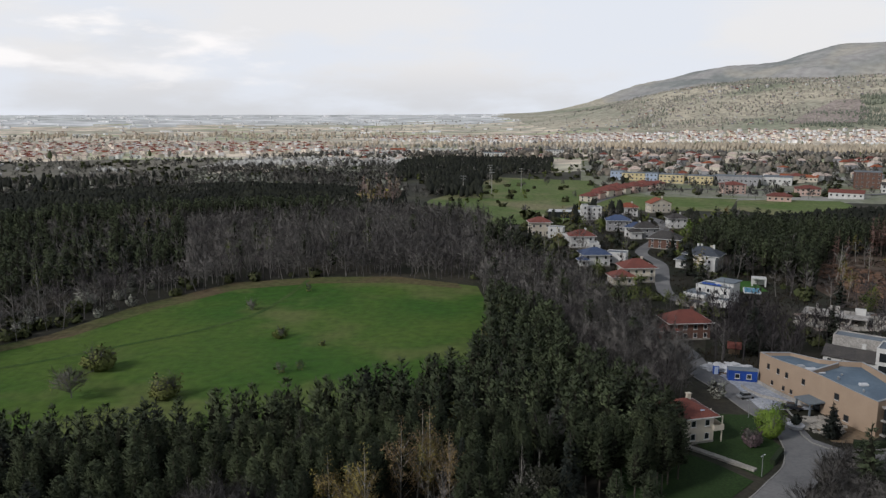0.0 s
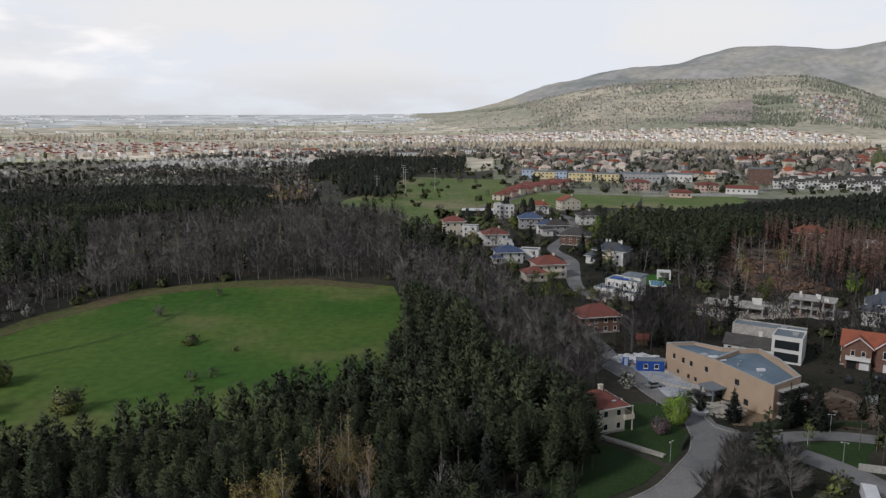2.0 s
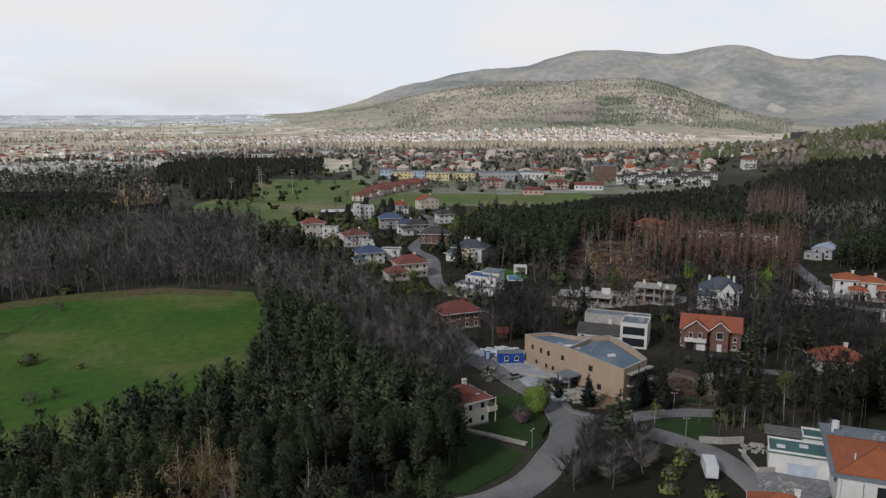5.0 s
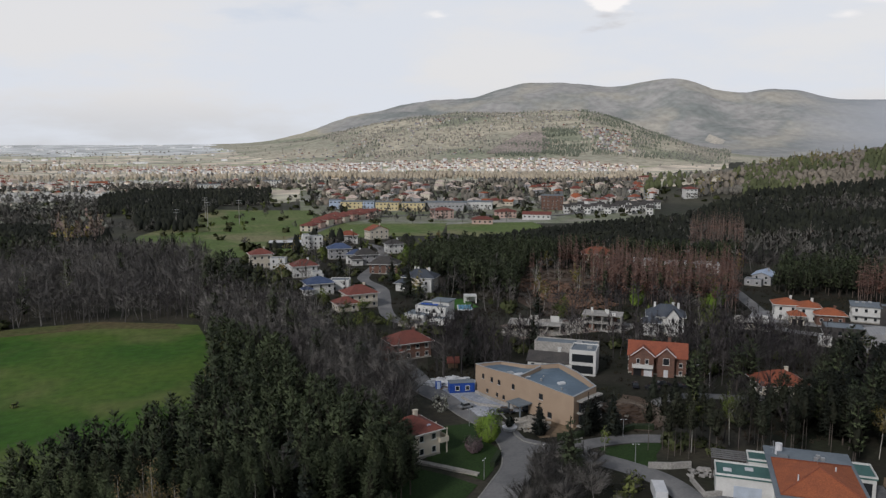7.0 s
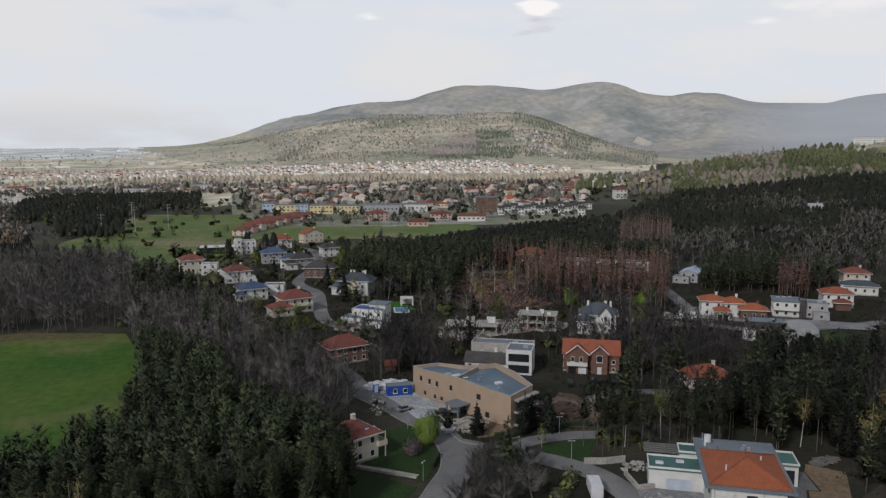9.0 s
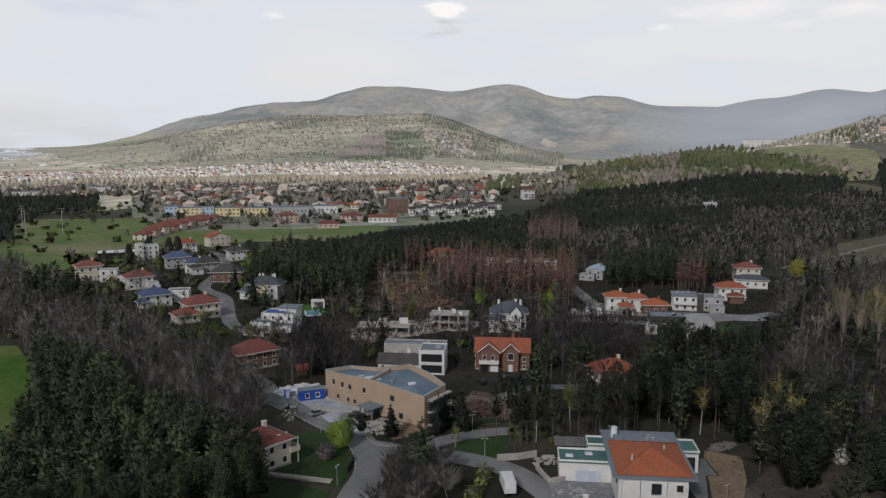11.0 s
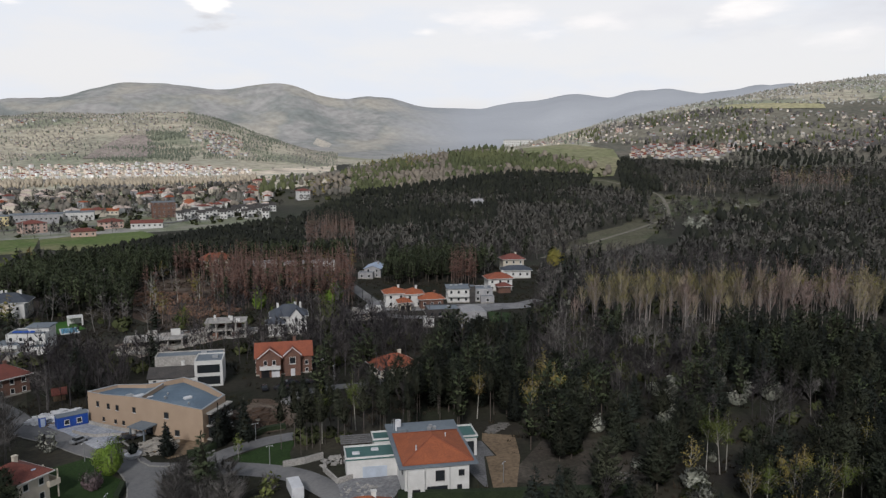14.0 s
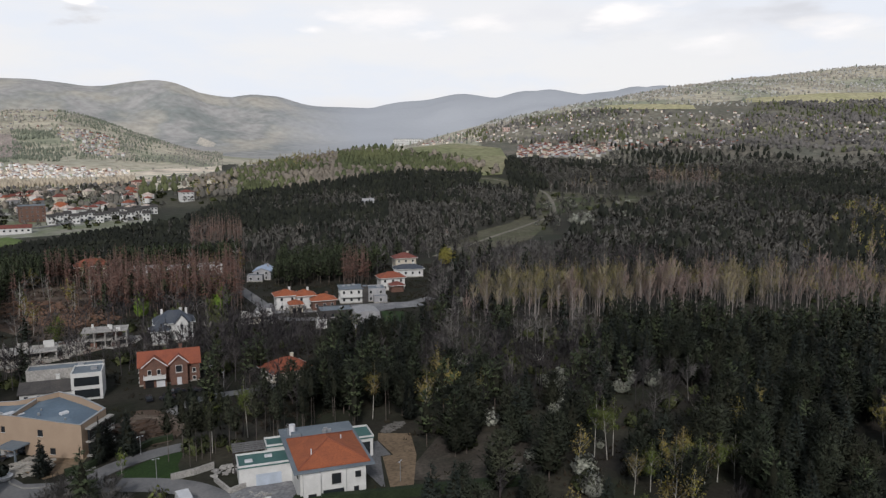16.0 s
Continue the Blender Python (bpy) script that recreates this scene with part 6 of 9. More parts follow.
def needles(seed, h, base, rad, n, size, round_top, trunk=0.2):
    """A conifer: whorls of boughs on one stem, each bough a flat fan of needle sprays, round an added core in shade
    colour.
    """
    s = Soup(seed)
    g = s.rng
    bend = g.normal(0, 0.012, 2) * h
    s.tube((0, 0, -0.6), (bend[0] * 0.5, bend[1] * 0.5, h * 0.55), trunk, trunk * 0.6, 5)
    s.tube((bend[0] * 0.5, bend[1] * 0.5, h * 0.55), (bend[0], bend[1], h * 0.97), trunk * 0.6, 0.03, 4)
    span = h - base
    lob = g.uniform(0, 6.283, 4)

    def reach(u, a):
        body = min(1.0, 0.5 + 2.6 * u) * ((1 - u ** 2.4) ** 0.75 if round_top else (1 - u) ** 0.88)
        return rad * (body + 0.03) * (1 + 0.18 * math.sin(2 * a + lob[0] + 3 * u) + 0.14 * math.sin(3 * a + lob[1] - 5 * u))

    # dark inner shell, added as shade inside the crown
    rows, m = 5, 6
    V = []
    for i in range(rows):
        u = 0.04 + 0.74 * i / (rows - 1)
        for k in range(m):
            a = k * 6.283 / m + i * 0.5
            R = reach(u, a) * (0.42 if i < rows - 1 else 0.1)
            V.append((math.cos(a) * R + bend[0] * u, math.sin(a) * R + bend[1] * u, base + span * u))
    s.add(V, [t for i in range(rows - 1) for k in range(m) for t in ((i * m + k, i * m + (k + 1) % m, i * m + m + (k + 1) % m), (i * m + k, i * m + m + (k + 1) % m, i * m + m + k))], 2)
    fans = 9 if n > 700 else 4
    boughs = n // fans
    whorls = max(6, int(math.sqrt(boughs * span / (rad * 5.2))))
    for i in range(boughs):
        # more boughs low down, where each whorl is wider
        u = 1 - math.sqrt(g.uniform()) if not round_top else g.uniform() ** 1.2
        w = (math.floor(u * whorls) + 0.5) / whorls
        u = min(0.985, w + (u - w) * 0.45)
        a = g.uniform(0, 6.283)
        L = reach(u, a) * g.uniform(0.72, 1.14)
        out = np.array([math.cos(a), math.sin(a), 0.0])
        side = np.array([-out[1], out[0], 0.0])
        rise = g.normal(0.34 if round_top else -0.2, 0.12) + 0.75 * u ** 2
        root = np.array([bend[0] * u, bend[1] * u, base + span * u])
        for j in range(fans):
            f = (0.36 + 0.64 * (j + 0.6) / fans) if fans > 4 else (0.45 + 0.55 * (j + 0.6) / fans)
            c = root + out * (L * f) + (0, 0, L * f * rise + 0.16 * L * f * f) + g.normal(0, 0.09 * size + 0.05, 3)
            last = j == fans - 1
            s2 = (0.0 if last else (1 if j % 2 else -1) * g.uniform(0.5, 1.1))
            d = out * g.uniform(0.5, 1.0) + side * s2 + (0, 0, rise * 0.7 + g.normal(0.15, 0.38))
            d /= np.linalg.norm(d)
            wd = np.cross(d, (0, 0, 1.0)) + g.normal(0, 0.5, 3)
            wd /= np.linalg.norm(wd) + 1e-6
            q = size * g.uniform(0.75, 1.3) * (1.05 - 0.4 * u)
            wd *= q * g.uniform(0.3, 0.46)
            s.add([c - d * q * 0.5 - wd, c - d * q * 0.5 + wd, c + d * q], [[0, 1, 2]], 1)
    tip = np.array([bend[0], bend[1], h * 0.95])
    for k in range(5):
        s.twig(tip - (0, 0, 0.25 * k), (g.normal(0, 0.2), g.normal(0, 0.2), 0.45 if round_top else 0.9), 0.14)
    return s.done()


def broadleaf(seed, h, base, rad, limbs, twigs, leaves, leaf_size=0.35, twig_w=0.035, trunk=0.16, up=0.8, top_leaves=False, lean=0.03):
    """A bare or thinly leaved tree: trunk, limbs, twigs and small leaves or catkins."""
    s = Soup(seed)
    g = s.rng
    bend = g.normal(0, lean, 2)
    mid = np.array([bend[0] * h, bend[1] * h, base])
    fork = np.array([bend[0] * h * 2, bend[1] * h * 2, h * 0.72])
    n = 5 if twigs > 30 else 3
    s.tube((0, 0, -0.5), mid, trunk, trunk * 0.75, n)
    s.tube(mid, fork, trunk * 0.75, trunk * 0.35, n)
    s.tube(fork, fork + (0, 0, h * 0.27), trunk * 0.35, 0.02, 3)
    ends = []
    for i in range(limbs):
        f = (i + g.uniform(0, 1)) / limbs
        p = mid + (fork - mid) * f
        a = g.uniform(0, 6.283)
        prof = math.sin(math.pi * min(1, 0.18 + 0.8 * f)) ** 0.6
        L = rad * prof * g.uniform(0.75, 1.2)
        e = p + np.array([math.cos(a) * L, math.sin(a) * L, L * up * g.uniform(0.6, 1.3)])
        e[2] = min(e[2], h * 1.02)
        s.tube(p, e, trunk * 0.26, 0.025, 3)
        ends.append((p, e))
    ends.append((fork, fork + (0, 0, h * 0.27)))
    for i in range(twigs):
        p, e = ends[g.randint(len(ends))]
        q = p + (e - p) * g.uniform(0.25, 1.0)
        d = (e - p) / (np.linalg.norm(e - p) + 1e-6) + g.normal(0, 0.55, 3) + (0, 0, up * 0.6)
        s.twig(q, d / np.linalg.norm(d) * g.uniform(0.5, 1.2) * rad * 0.55, twig_w)
    for i in range(leaves):
        p, e = ends[g.randint(len(ends))]
        q = p + (e - p) * g.uniform(0.4, 1.15) + g.normal(0, rad * 0.16, 3)
        if top_leaves and q[2] < h * 0.62:
            continue
        d = g.normal(0, 1, 3)
        d /= np.linalg.norm(d)
        c = np.cross(d, g.normal(0, 1, 3))
        s.leaf(q, d * leaf_size * g.uniform(0.6, 1.3), c * leaf_size * 0.7, 2)
    return s.done()


def shrub(seed, h, rad, twigs, leaves, size=0.3):
    s = Soup(seed)
    g = s.rng
    ends = []
    for i in range(7):
        a, L = g.uniform(0, 6.283), g.uniform(0.35, 0.8) * rad
        e = np.array([math.cos(a) * L, math.sin(a) * L, h * g.uniform(0.5, 0.9)])
        s.tube((math.cos(a) * 0.15, math.sin(a) * 0.15, -0.2), e, 0.06, 0.02, 3)
        ends.append(e)
    for i in range(twigs):
        e = ends[g.randint(7)] * g.uniform(0.4, 1)
        d = g.normal(0, 1, 3) + (0, 0, 0.7)
        s.twig(e, d * 0.33 * rad, 0.03)
    for i in range(leaves):
        u = g.normal(0, 1, 3)
        u /= np.linalg.norm(u)
        lump = 0.82 + 0.25 * math.sin(3.1 * u[0] + seed) * math.sin(2.7 * u[1] + 1.3 * seed) + g.normal(0, 0.07)
        q = np.array([u[0] * rad, u[1] * rad, h * 0.52 + u[2] * h * 0.5]) * (lump * g.uniform(0.72, 1.02))
        d = g.normal(0, 1, 3)
        c = np.cross(d, g.normal(0, 1, 3))
        s.leaf(q, d * size * 0.5, c * size * 0.4, 2)
    return s.done()


def far_tree(seed, h, rad, pointed, kind=1):
    """A tree far off: an uneven crown of a few dozen facets on a short trunk."""
    s = Soup(seed)
    g = s.rng
    s.tube((0, 0, -0.5), (0, 0, h * 0.4), 0.16, 0.1, 3)
    n = 6
    rings = ((0.14, 0.7), (0.45, 1.0), (0.78, 0.55)) if pointed else ((0.18, 0.6), (0.5, 1.0), (0.8, 0.75))
    V, T = [], []
    for f, w in rings:
        for k in range(n):
            a = k * 6.283 / n + g.uniform(-0.3, 0.3)
            R = rad * w * g.uniform(0.72, 1.25)
            V.append((math.cos(a) * R, math.sin(a) * R, h * (f + g.uniform(-0.07, 0.07))))
    for q in range(len(rings) - 1):
        for k in range(n):
            a, b = q * n + k, q * n + (k + 1) % n
            T += [(a, b, b + n), (a, b + n, a + n)]
    V.append((g.normal(0, 0.3), g.normal(0, 0.3), h * g.uniform(0.94, 1.05)))
    for k in range(n):
        T.append(((len(rings) - 1) * n + k, (len(rings) - 1) * n + (k + 1) % n, len(V) - 1))
    s.add(V, T, kind)
    for k in range(9):
        a, f = g.uniform(0, 6.283), g.uniform(0.3, 0.9)
        R = rad * (1.0 - 0.55 * f if pointed else 0.85)
        s.twig((math.cos(a) * R * 0.8, math.sin(a) * R * 0.8, h * f), (math.cos(a) * R * 0.35, math.sin(a) * R * 0.35, h * 0.1), rad * 0.2)
    return s.done()


def bare_dome(seed, h, rad, n, width):
    """A leafless tree far off: a stem and a ragged, see-through dome of twig sprays that spread from its middle."""
    s = Soup(seed)
    g = s.rng
    s.tube((0, 0, -0.5), (0, 0, h * 0.6), 0.17, 0.08, 3)
    heart = np.array([0, 0, h * 0.42])
    for i in range(n):
        d = g.normal(0, 1, 3)
        d[2] = abs(d[2]) * 0.9 - 0.25
        d /= np.linalg.norm(d)
        e = heart + d * (rad, rad, h * 0.56) * g.uniform(0.75, 1.1)
        p = heart + (e - heart) * g.uniform(0.35, 0.6) + g.normal(0, 0.25, 3)
        s.twig(p, e - p, width * g.uniform(0.6, 1.3))
    return s.done()


def speck(seed, h, rad, top=0.0):
    """A tree on a far hillside: a lumpy crown of two uneven rings."""
    s = Soup(seed)
    g = s.rng
    V = []
    for f, w in ((0.18, 0.8), (0.55, 1.0 - 0.35 * (1 - top))):
        for k in range(5):
            R = rad * w * (1.2 if k % 2 else 0.7) * g.uniform(0.8, 1.2)
            V.append((math.cos(k * 1.2566 + f) * R, math.sin(k * 1.2566 + f) * R, h * (f + g.uniform(-0.12, 0.12))))
    V += [(g.normal(0, rad * 0.15), g.normal(0, rad * 0.15), h), (0, 0, -0.4)]
    T = [(k, (k + 1) % 5, 11) for k in range(5)] + [(5 + k, 5 + (k + 1) % 5, 10) for k in range(5)]
    for k in range(5):
        T += [(k, (k + 1) % 5, 5 + (k + 1) % 5), (k, 5 + (k + 1) % 5, 5 + k)]
    s.add(V, T, 1)
    return s.done()


# kind: label, category, materials (wood, twigs or needles, leaves or shade core), height range, near and middle
# builders
KINDS = {}
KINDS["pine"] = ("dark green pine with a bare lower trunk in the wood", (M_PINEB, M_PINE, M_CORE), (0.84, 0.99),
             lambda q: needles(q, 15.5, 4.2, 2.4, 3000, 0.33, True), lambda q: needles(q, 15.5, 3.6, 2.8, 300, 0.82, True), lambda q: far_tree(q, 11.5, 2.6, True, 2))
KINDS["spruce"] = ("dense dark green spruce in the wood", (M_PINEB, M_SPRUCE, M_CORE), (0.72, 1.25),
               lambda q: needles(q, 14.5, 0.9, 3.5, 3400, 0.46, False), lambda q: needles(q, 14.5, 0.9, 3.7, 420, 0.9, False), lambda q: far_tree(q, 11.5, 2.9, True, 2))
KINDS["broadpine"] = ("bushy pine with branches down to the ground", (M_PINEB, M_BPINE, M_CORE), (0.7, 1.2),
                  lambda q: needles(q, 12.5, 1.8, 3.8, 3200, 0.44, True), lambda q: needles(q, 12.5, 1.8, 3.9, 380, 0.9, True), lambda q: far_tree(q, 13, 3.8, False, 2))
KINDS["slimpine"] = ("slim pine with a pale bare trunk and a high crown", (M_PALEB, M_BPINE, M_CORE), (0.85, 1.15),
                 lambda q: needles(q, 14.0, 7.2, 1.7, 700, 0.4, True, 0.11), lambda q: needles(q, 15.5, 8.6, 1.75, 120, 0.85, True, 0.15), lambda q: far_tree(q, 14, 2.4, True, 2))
KINDS["bare"] = ("leafless grey-brown tree with fine twigs", (M_BARE, M_BARE, M_BARE), (0.75, 1.2),
             lambda q: broadleaf(q, 12, 3.2, 3.6, 18, 560, 0, twig_w=0.032, trunk=0.17), lambda q: broadleaf(q, 12, 2.6, 3.5, 9, 130, 0, twig_w=0.075, trunk=0.17), lambda q: bare_dome(q, 10, 3.6, 46, 0.42))
KINDS["darkbare"] = ("slender leafless tree with a dark trunk", (M_BAREDK, M_BAREDK, M_BAREDK), (0.75, 1.15),
                 lambda q: broadleaf(q, 13, 4.2, 2.7, 18, 420, 0, twig_w=0.03, trunk=0.13, up=1.3), lambda q: broadleaf(q, 13, 4.2, 2.7, 9, 110, 0, twig_w=0.07, trunk=0.14, up=1.3), lambda q: bare_dome(q, 10.5, 3.1, 44, 0.38))
KINDS["birch"] = ("birch with pale bark and yellow-green catkins", (M_BIRCHB, M_BARE, M_BIRCHL), (0.8, 1.15),
              lambda q: broadleaf(q, 13, 3.2, 2.3, 16, 120, 420, 0.19, 0.03, 0.13, 1.2), lambda q: broadleaf(q, 13, 3.2, 2.3, 9, 30, 110, 0.34, 0.05, 0.13, 1.2), lambda q: broadleaf(q, 13, 3, 2.6, 4, 14, 34, 0.8, 0.12, 0.16, 1.2))
KINDS["poplar"] = ("tall leafless poplar with upright budding branches", (M_POPB, M_BUD, M_BUD), (0.7, 1.15),
               lambda q: broadleaf(q, 23, 5.5, 2.9, 30, 1000, 420, 0.11, 0.04, 0.22, 2.4, True, lean=0.012), lambda q: broadleaf(q, 23, 5.5, 2.9, 18, 330, 140, 0.18, 0.07, 0.22, 2.4, True, lean=0.012), lambda q: broadleaf(q, 21, 4, 3.6, 5, 50, 22, 0.9, 0.2, 0.2, 1.7, True))
KINDS["dead"] = ("dead pine with rust-brown needles", (M_DEADB, M_DEAD, M_DEAD), (0.8, 1.15),
             lambda q: conifer(q, 18, 5.5, 1.9, 20, 8, 3, 0.1, 0.55, 0.14, 0.01, 0.2), lambda q: conifer(q, 18, 5.5, 1.9, 14, 6, 2, 0.1, 0.55, 0.15, 0.0, 0.2), lambda q: conifer(q, 18, 4.5, 2.2, 8, 5, 1, 0.1, 0.55, 0.16))
KINDS["goldpoplar"] = ("tall poplar with yellow-green catkins in its crown", (M_POPB, M_BUD, M_GOLD), (0.7, 1.1),
                   lambda q: broadleaf(q, 22, 5.5, 2.9, 30, 900, 1100, 0.12, 0.04, 0.2, 2.3, True, lean=0.01), lambda q: broadleaf(q, 22, 5.5, 2.9, 18, 300, 360, 0.2, 0.07, 0.2, 2.3, True, lean=0.01), lambda q: broadleaf(q, 18, 4, 2.8, 5, 30, 50, 0.5, 0.2, 0.2, 1.9, True))
# hillpine and hillbare: sunlight is put into their colours
KINDS["hillpine"] = ("pine on the open hill in sun-lightened green", (M_PINEB, M_FARPINE, M_FARPINE), (0.75, 1.15), None, None, lambda q: far_tree(q, 14, 3.6, True))
KINDS["hillbare"] = ("leafless tree on the open hill in sun-lightened tan", (M_BARE, M_HILLB, M_HILLB), (0.7, 1.15), None, None, lambda q: far_tree(q, 10, 3.8, False))
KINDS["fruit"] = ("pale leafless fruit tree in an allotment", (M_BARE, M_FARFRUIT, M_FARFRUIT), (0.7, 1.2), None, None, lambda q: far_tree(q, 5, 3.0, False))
KINDS["bush"] = ("olive-green shrub coming into leaf", (M_BARE, M_BARE, M_OLIVE), (0.6, 1.3),
             lambda q: shrub(q, 3.6, 2.9, 120, 420, 0.34), lambda q: shrub(q, 3.4, 2.5, 30, 110, 0.75), lambda q: shrub(q, 3.6, 2.8, 6, 34, 1.6))
KINDS["blossom"] = ("shrub in white blossom", (M_BARE, M_BARE, M_BLOSSOM), (0.6, 1.3),
                lambda q: shrub(q, 4.0, 2.6, 90, 420, 0.3), lambda q: shrub(q, 3.8, 2.5, 26, 110, 0.65), lambda q: shrub(q, 3.8, 2.6, 6, 30, 1.4))
KINDS["spring"] = ("young tree in fresh yellow-green leaf", (M_BARE, M_BARE, M_YGREEN), (0.7, 1.2),
               lambda q: broadleaf(q, 8, 1.6, 2.6, 14, 80, 520, 0.2, 0.03, 0.12, 0.9), lambda q: broadleaf(q, 8, 1.6, 2.6, 8, 20, 130, 0.36, 0.05, 0.12, 0.9), lambda q: broadleaf(q, 8, 1.6, 2.8, 4, 8, 40, 0.9, 0.1, 0.14, 0.9))
GROUND = {"pine": "pine_tree", "spruce": "spruce_tree", "bare": "bare_tree", "birch": "birch_tree", "broadpine": "bushy_pine", "slimpine": "slim_pine", "poplar": "poplar_tree", "darkbare": "slender_tree", "goldpoplar": "golden_poplar_tree", "hillpine": "hill_pine_tree", "hillbare": "hill_bare_tree", "fruit": "fruit_tree", "dead": "dead_pine", "bush": "bush", "blossom": "blossom_bush", "spring": "young_tree"}
LIMIT = {"slimpine": 110, "broadpine": 150, "darkbare": 170, "goldpoplar": 40, "hillpine": 0, "hillbare": 0, "fruit": 0, "pine": 290, "spruce": 200, "bare": 200, "birch": 60, "poplar": 90, "dead": 90, "bush": 40, "blossom": 40, "spring": 40}

# zones of (bearing, distance) corners; later ones win. Weights of kinds, spacing in metres, chance that a place is filled
ZONES = []


def zone(poly, mix, gap, chance):
    ZONES.append((poly, mix, gap, chance))


zone([(-42, 430), (-3, 430), (-3, 560), (-10, 690), (-42, 640)], {"pine": 14, "bare": 0.6}, 4.8, 0.97)
zone([(-42, 640), (-10, 690), (-6, 760), (-20, 900), (-42, 820)], {"bare": 6, "bush": 2, "pine": 3, "blossom": 2}, 9, 0.8)
zone([(-20, 720), (-4, 640), (-1, 760), (-4, 1010), (-18, 1010)], {"blossom": 6, "bush": 1, "bare": 5}, 8.5, 0.9)
zone([(-42, 820), (-20, 900), (-18, 1020), (-15, 1220), (-42, 1240)], {"fruit": 1, "bare": 6, "bush": 3}, 14, 0.6)
zone([(-18, 1000), (2, 1010), (3, 1150), (-14, 1200)], {"fruit": 9, "bare": 1}, 9.5, 0.9)
zone([(-14, 1200), (3, 1150), (3, 1290), (-10, 1300)], {"bare": 9, "bush": 2}, 10, 0.85)
zone([(-9, 1290), (4, 1285), (4, 1500), (-8, 1500)], {"fruit": 9, "hillbare": 2}, 10, 0.9)
zone([(-3, 560), (11, 560), (12, 1000), (-3, 1000)], {"bush": 5, "bare": 2, "spring": 1}, 16, 0.42)
zone([(11, 650), (24, 660), (36, 720), (36.5, 830), (11, 820)], {"bare": 5, "bush": 5, "pine": 0.1, "darkbare": 2}, 12, 0.55)
zone([(-3.6, 800), (4.4, 790), (4.6, 880), (8, 880), (8.4, 1120), (-1, 1110), (-3.6, 1000)], {"pine": 9, "bare": 1}, 7.4, 0.96)
zone([(-1.3, 630), (3, 620), (3, 760), (-1.3, 770)], {"pine": 9, "bare": 0.6}, 6.6, 0.97)
zone([(11, 820), (36, 820), (36, 1750), (2, 1750), (2, 1130), (11, 1130)], {"bare": 7, "bush": 4, "pine": 0.35, "hillbare": 3}, 12, 0.8)
zone([(12, 1500), (42, 1440), (42, 1640), (12, 1640)], {"poplar": 9, "hillbare": 1.5}, 9, 0.97)
zone([(-9, 1520), (12, 1500), (12, 1660), (-9, 1680)], {"hillbare": 8, "poplar": 2}, 11, 0.92)
zone([(-42, 1270), (-22, 1280), (-12, 1340), (-9, 1500), (-9, 1800), (-42, 2020)], {"hillbare": 5, "fruit": 1, "hillpine": 0.4}, 24, 0.6)
zone([(-42, 1800), (42, 1680), (42, 2120), (-42, 2300)], {"hillbare": 4, "bush": 2, "hillpine": 0.6}, 36, 0.5)
zone([(-42, 2060), (-10, 1960), (4, 1900), (4, 2060), (-10, 2240), (-42, 2420)], {"poplar": 5, "hillbare": 4}, 16, 0.85)
zone([(36, 820), (46, 900), (46, 1700), (36, 1700)], {"bare": 6, "bush": 3, "birch": 2, "pine": 0.4}, 16, 0.65)
# left and behind the meadow
zone([(-44, 175), (-33, 205), (-29, 262), (-23, 296), (-15, 318), (-15, 440), (-44, 450)], {"pine": 8, "bare": 3.4, "spruce": 1, "bush": 0.5}, 5.6, 0.96)
zone([(-34, 240), (-30.5, 256), (-25.2, 268), (-22.6, 286), (-16, 308), (-16, 326), (-26, 310), (-34, 270)], {"bush": 1.6, "blossom": 0.9, "bare": 6, "darkbare": 2}, 4.2, 0.92)
zone([(-19, 318), (-10, 314), (-3, 314), (3, 310), (4.5, 350), (3, 440), (-10, 450), (-19, 440)], {"bare": 12, "pine": 0.2}, 4.0, 0.98)
zone([(-10, 440), (3, 440), (1, 480), (-8, 520)], {"bare": 6, "pine": 2, "bush": 1}, 7, 0.9)
zone([(-23.5, 420), (-18.5, 420), (-18.5, 446), (-23.5, 446)], {"birch": 2, "bare": 7}, 4.4, 0.92)
zone([(-6.4, 520), (-3.2, 510), (-3.2, 550), (-6.4, 560)], {"birch": 1, "poplar": 7}, 6, 0.9)
zone([(-19, 306), (-10, 307), (-3, 309), (3, 304), (3.4, 318), (-3, 322), (-10, 321), (-19, 324)], {"bush": 0.5, "bare": 8, "darkbare": 2, "blossom": 0.1}, 3.4, 0.95)
# the wood on the near side
zone([(-44, 92), (-44, 170), (-31.6, 160), (-21.7, 151), (-13, 156), (-3.5, 169), (2.3, 180), (3.0, 192), (3.3, 228), (3.8, 250), (4.5, 253), (9.1, 222), (10.6, 190), (13.5, 172), (16.6, 168), (18.9, 154), (19.4, 146), (17.6, 138), (17.2, 122), (18, 92)], {"pine": 12, "spruce": 0.8, "bare": 0.3, "birch": 0.15}, 3.8, 0.98)
zone([(-36, 90), (-14, 90), (-14, 112), (-24, 113), (-36, 111)], {"bare": 9, "bush": 1}, 5.2, 0.9)
zone([(-9, 98), (1.5, 98), (1.5, 112), (-9, 112)], {"birch": 8, "pine": 3, "bare": 2}, 4.6, 0.9)
zone([(4, 92), (17.2, 92), (16, 116), (4, 118)], {"broadpine": 6, "pine": 6, "spruce": 2, "birch": 0.4, "spring": 0.3}, 4.8, 0.96)
zone([(3.6, 254), (4.5, 253), (9.1, 222), (10.6, 190), (13.5, 172), (16.6, 166), (18.4, 150), (18.2, 178), (19.2, 205), (18.6, 228), (16.4, 250), (13, 285), (10, 316), (6.5, 340), (3.2, 330), (2.8, 302)], {"bare": 12, "darkbare": 2, "pine": 0.35, "bush": 0.5}, 3.7, 0.98)
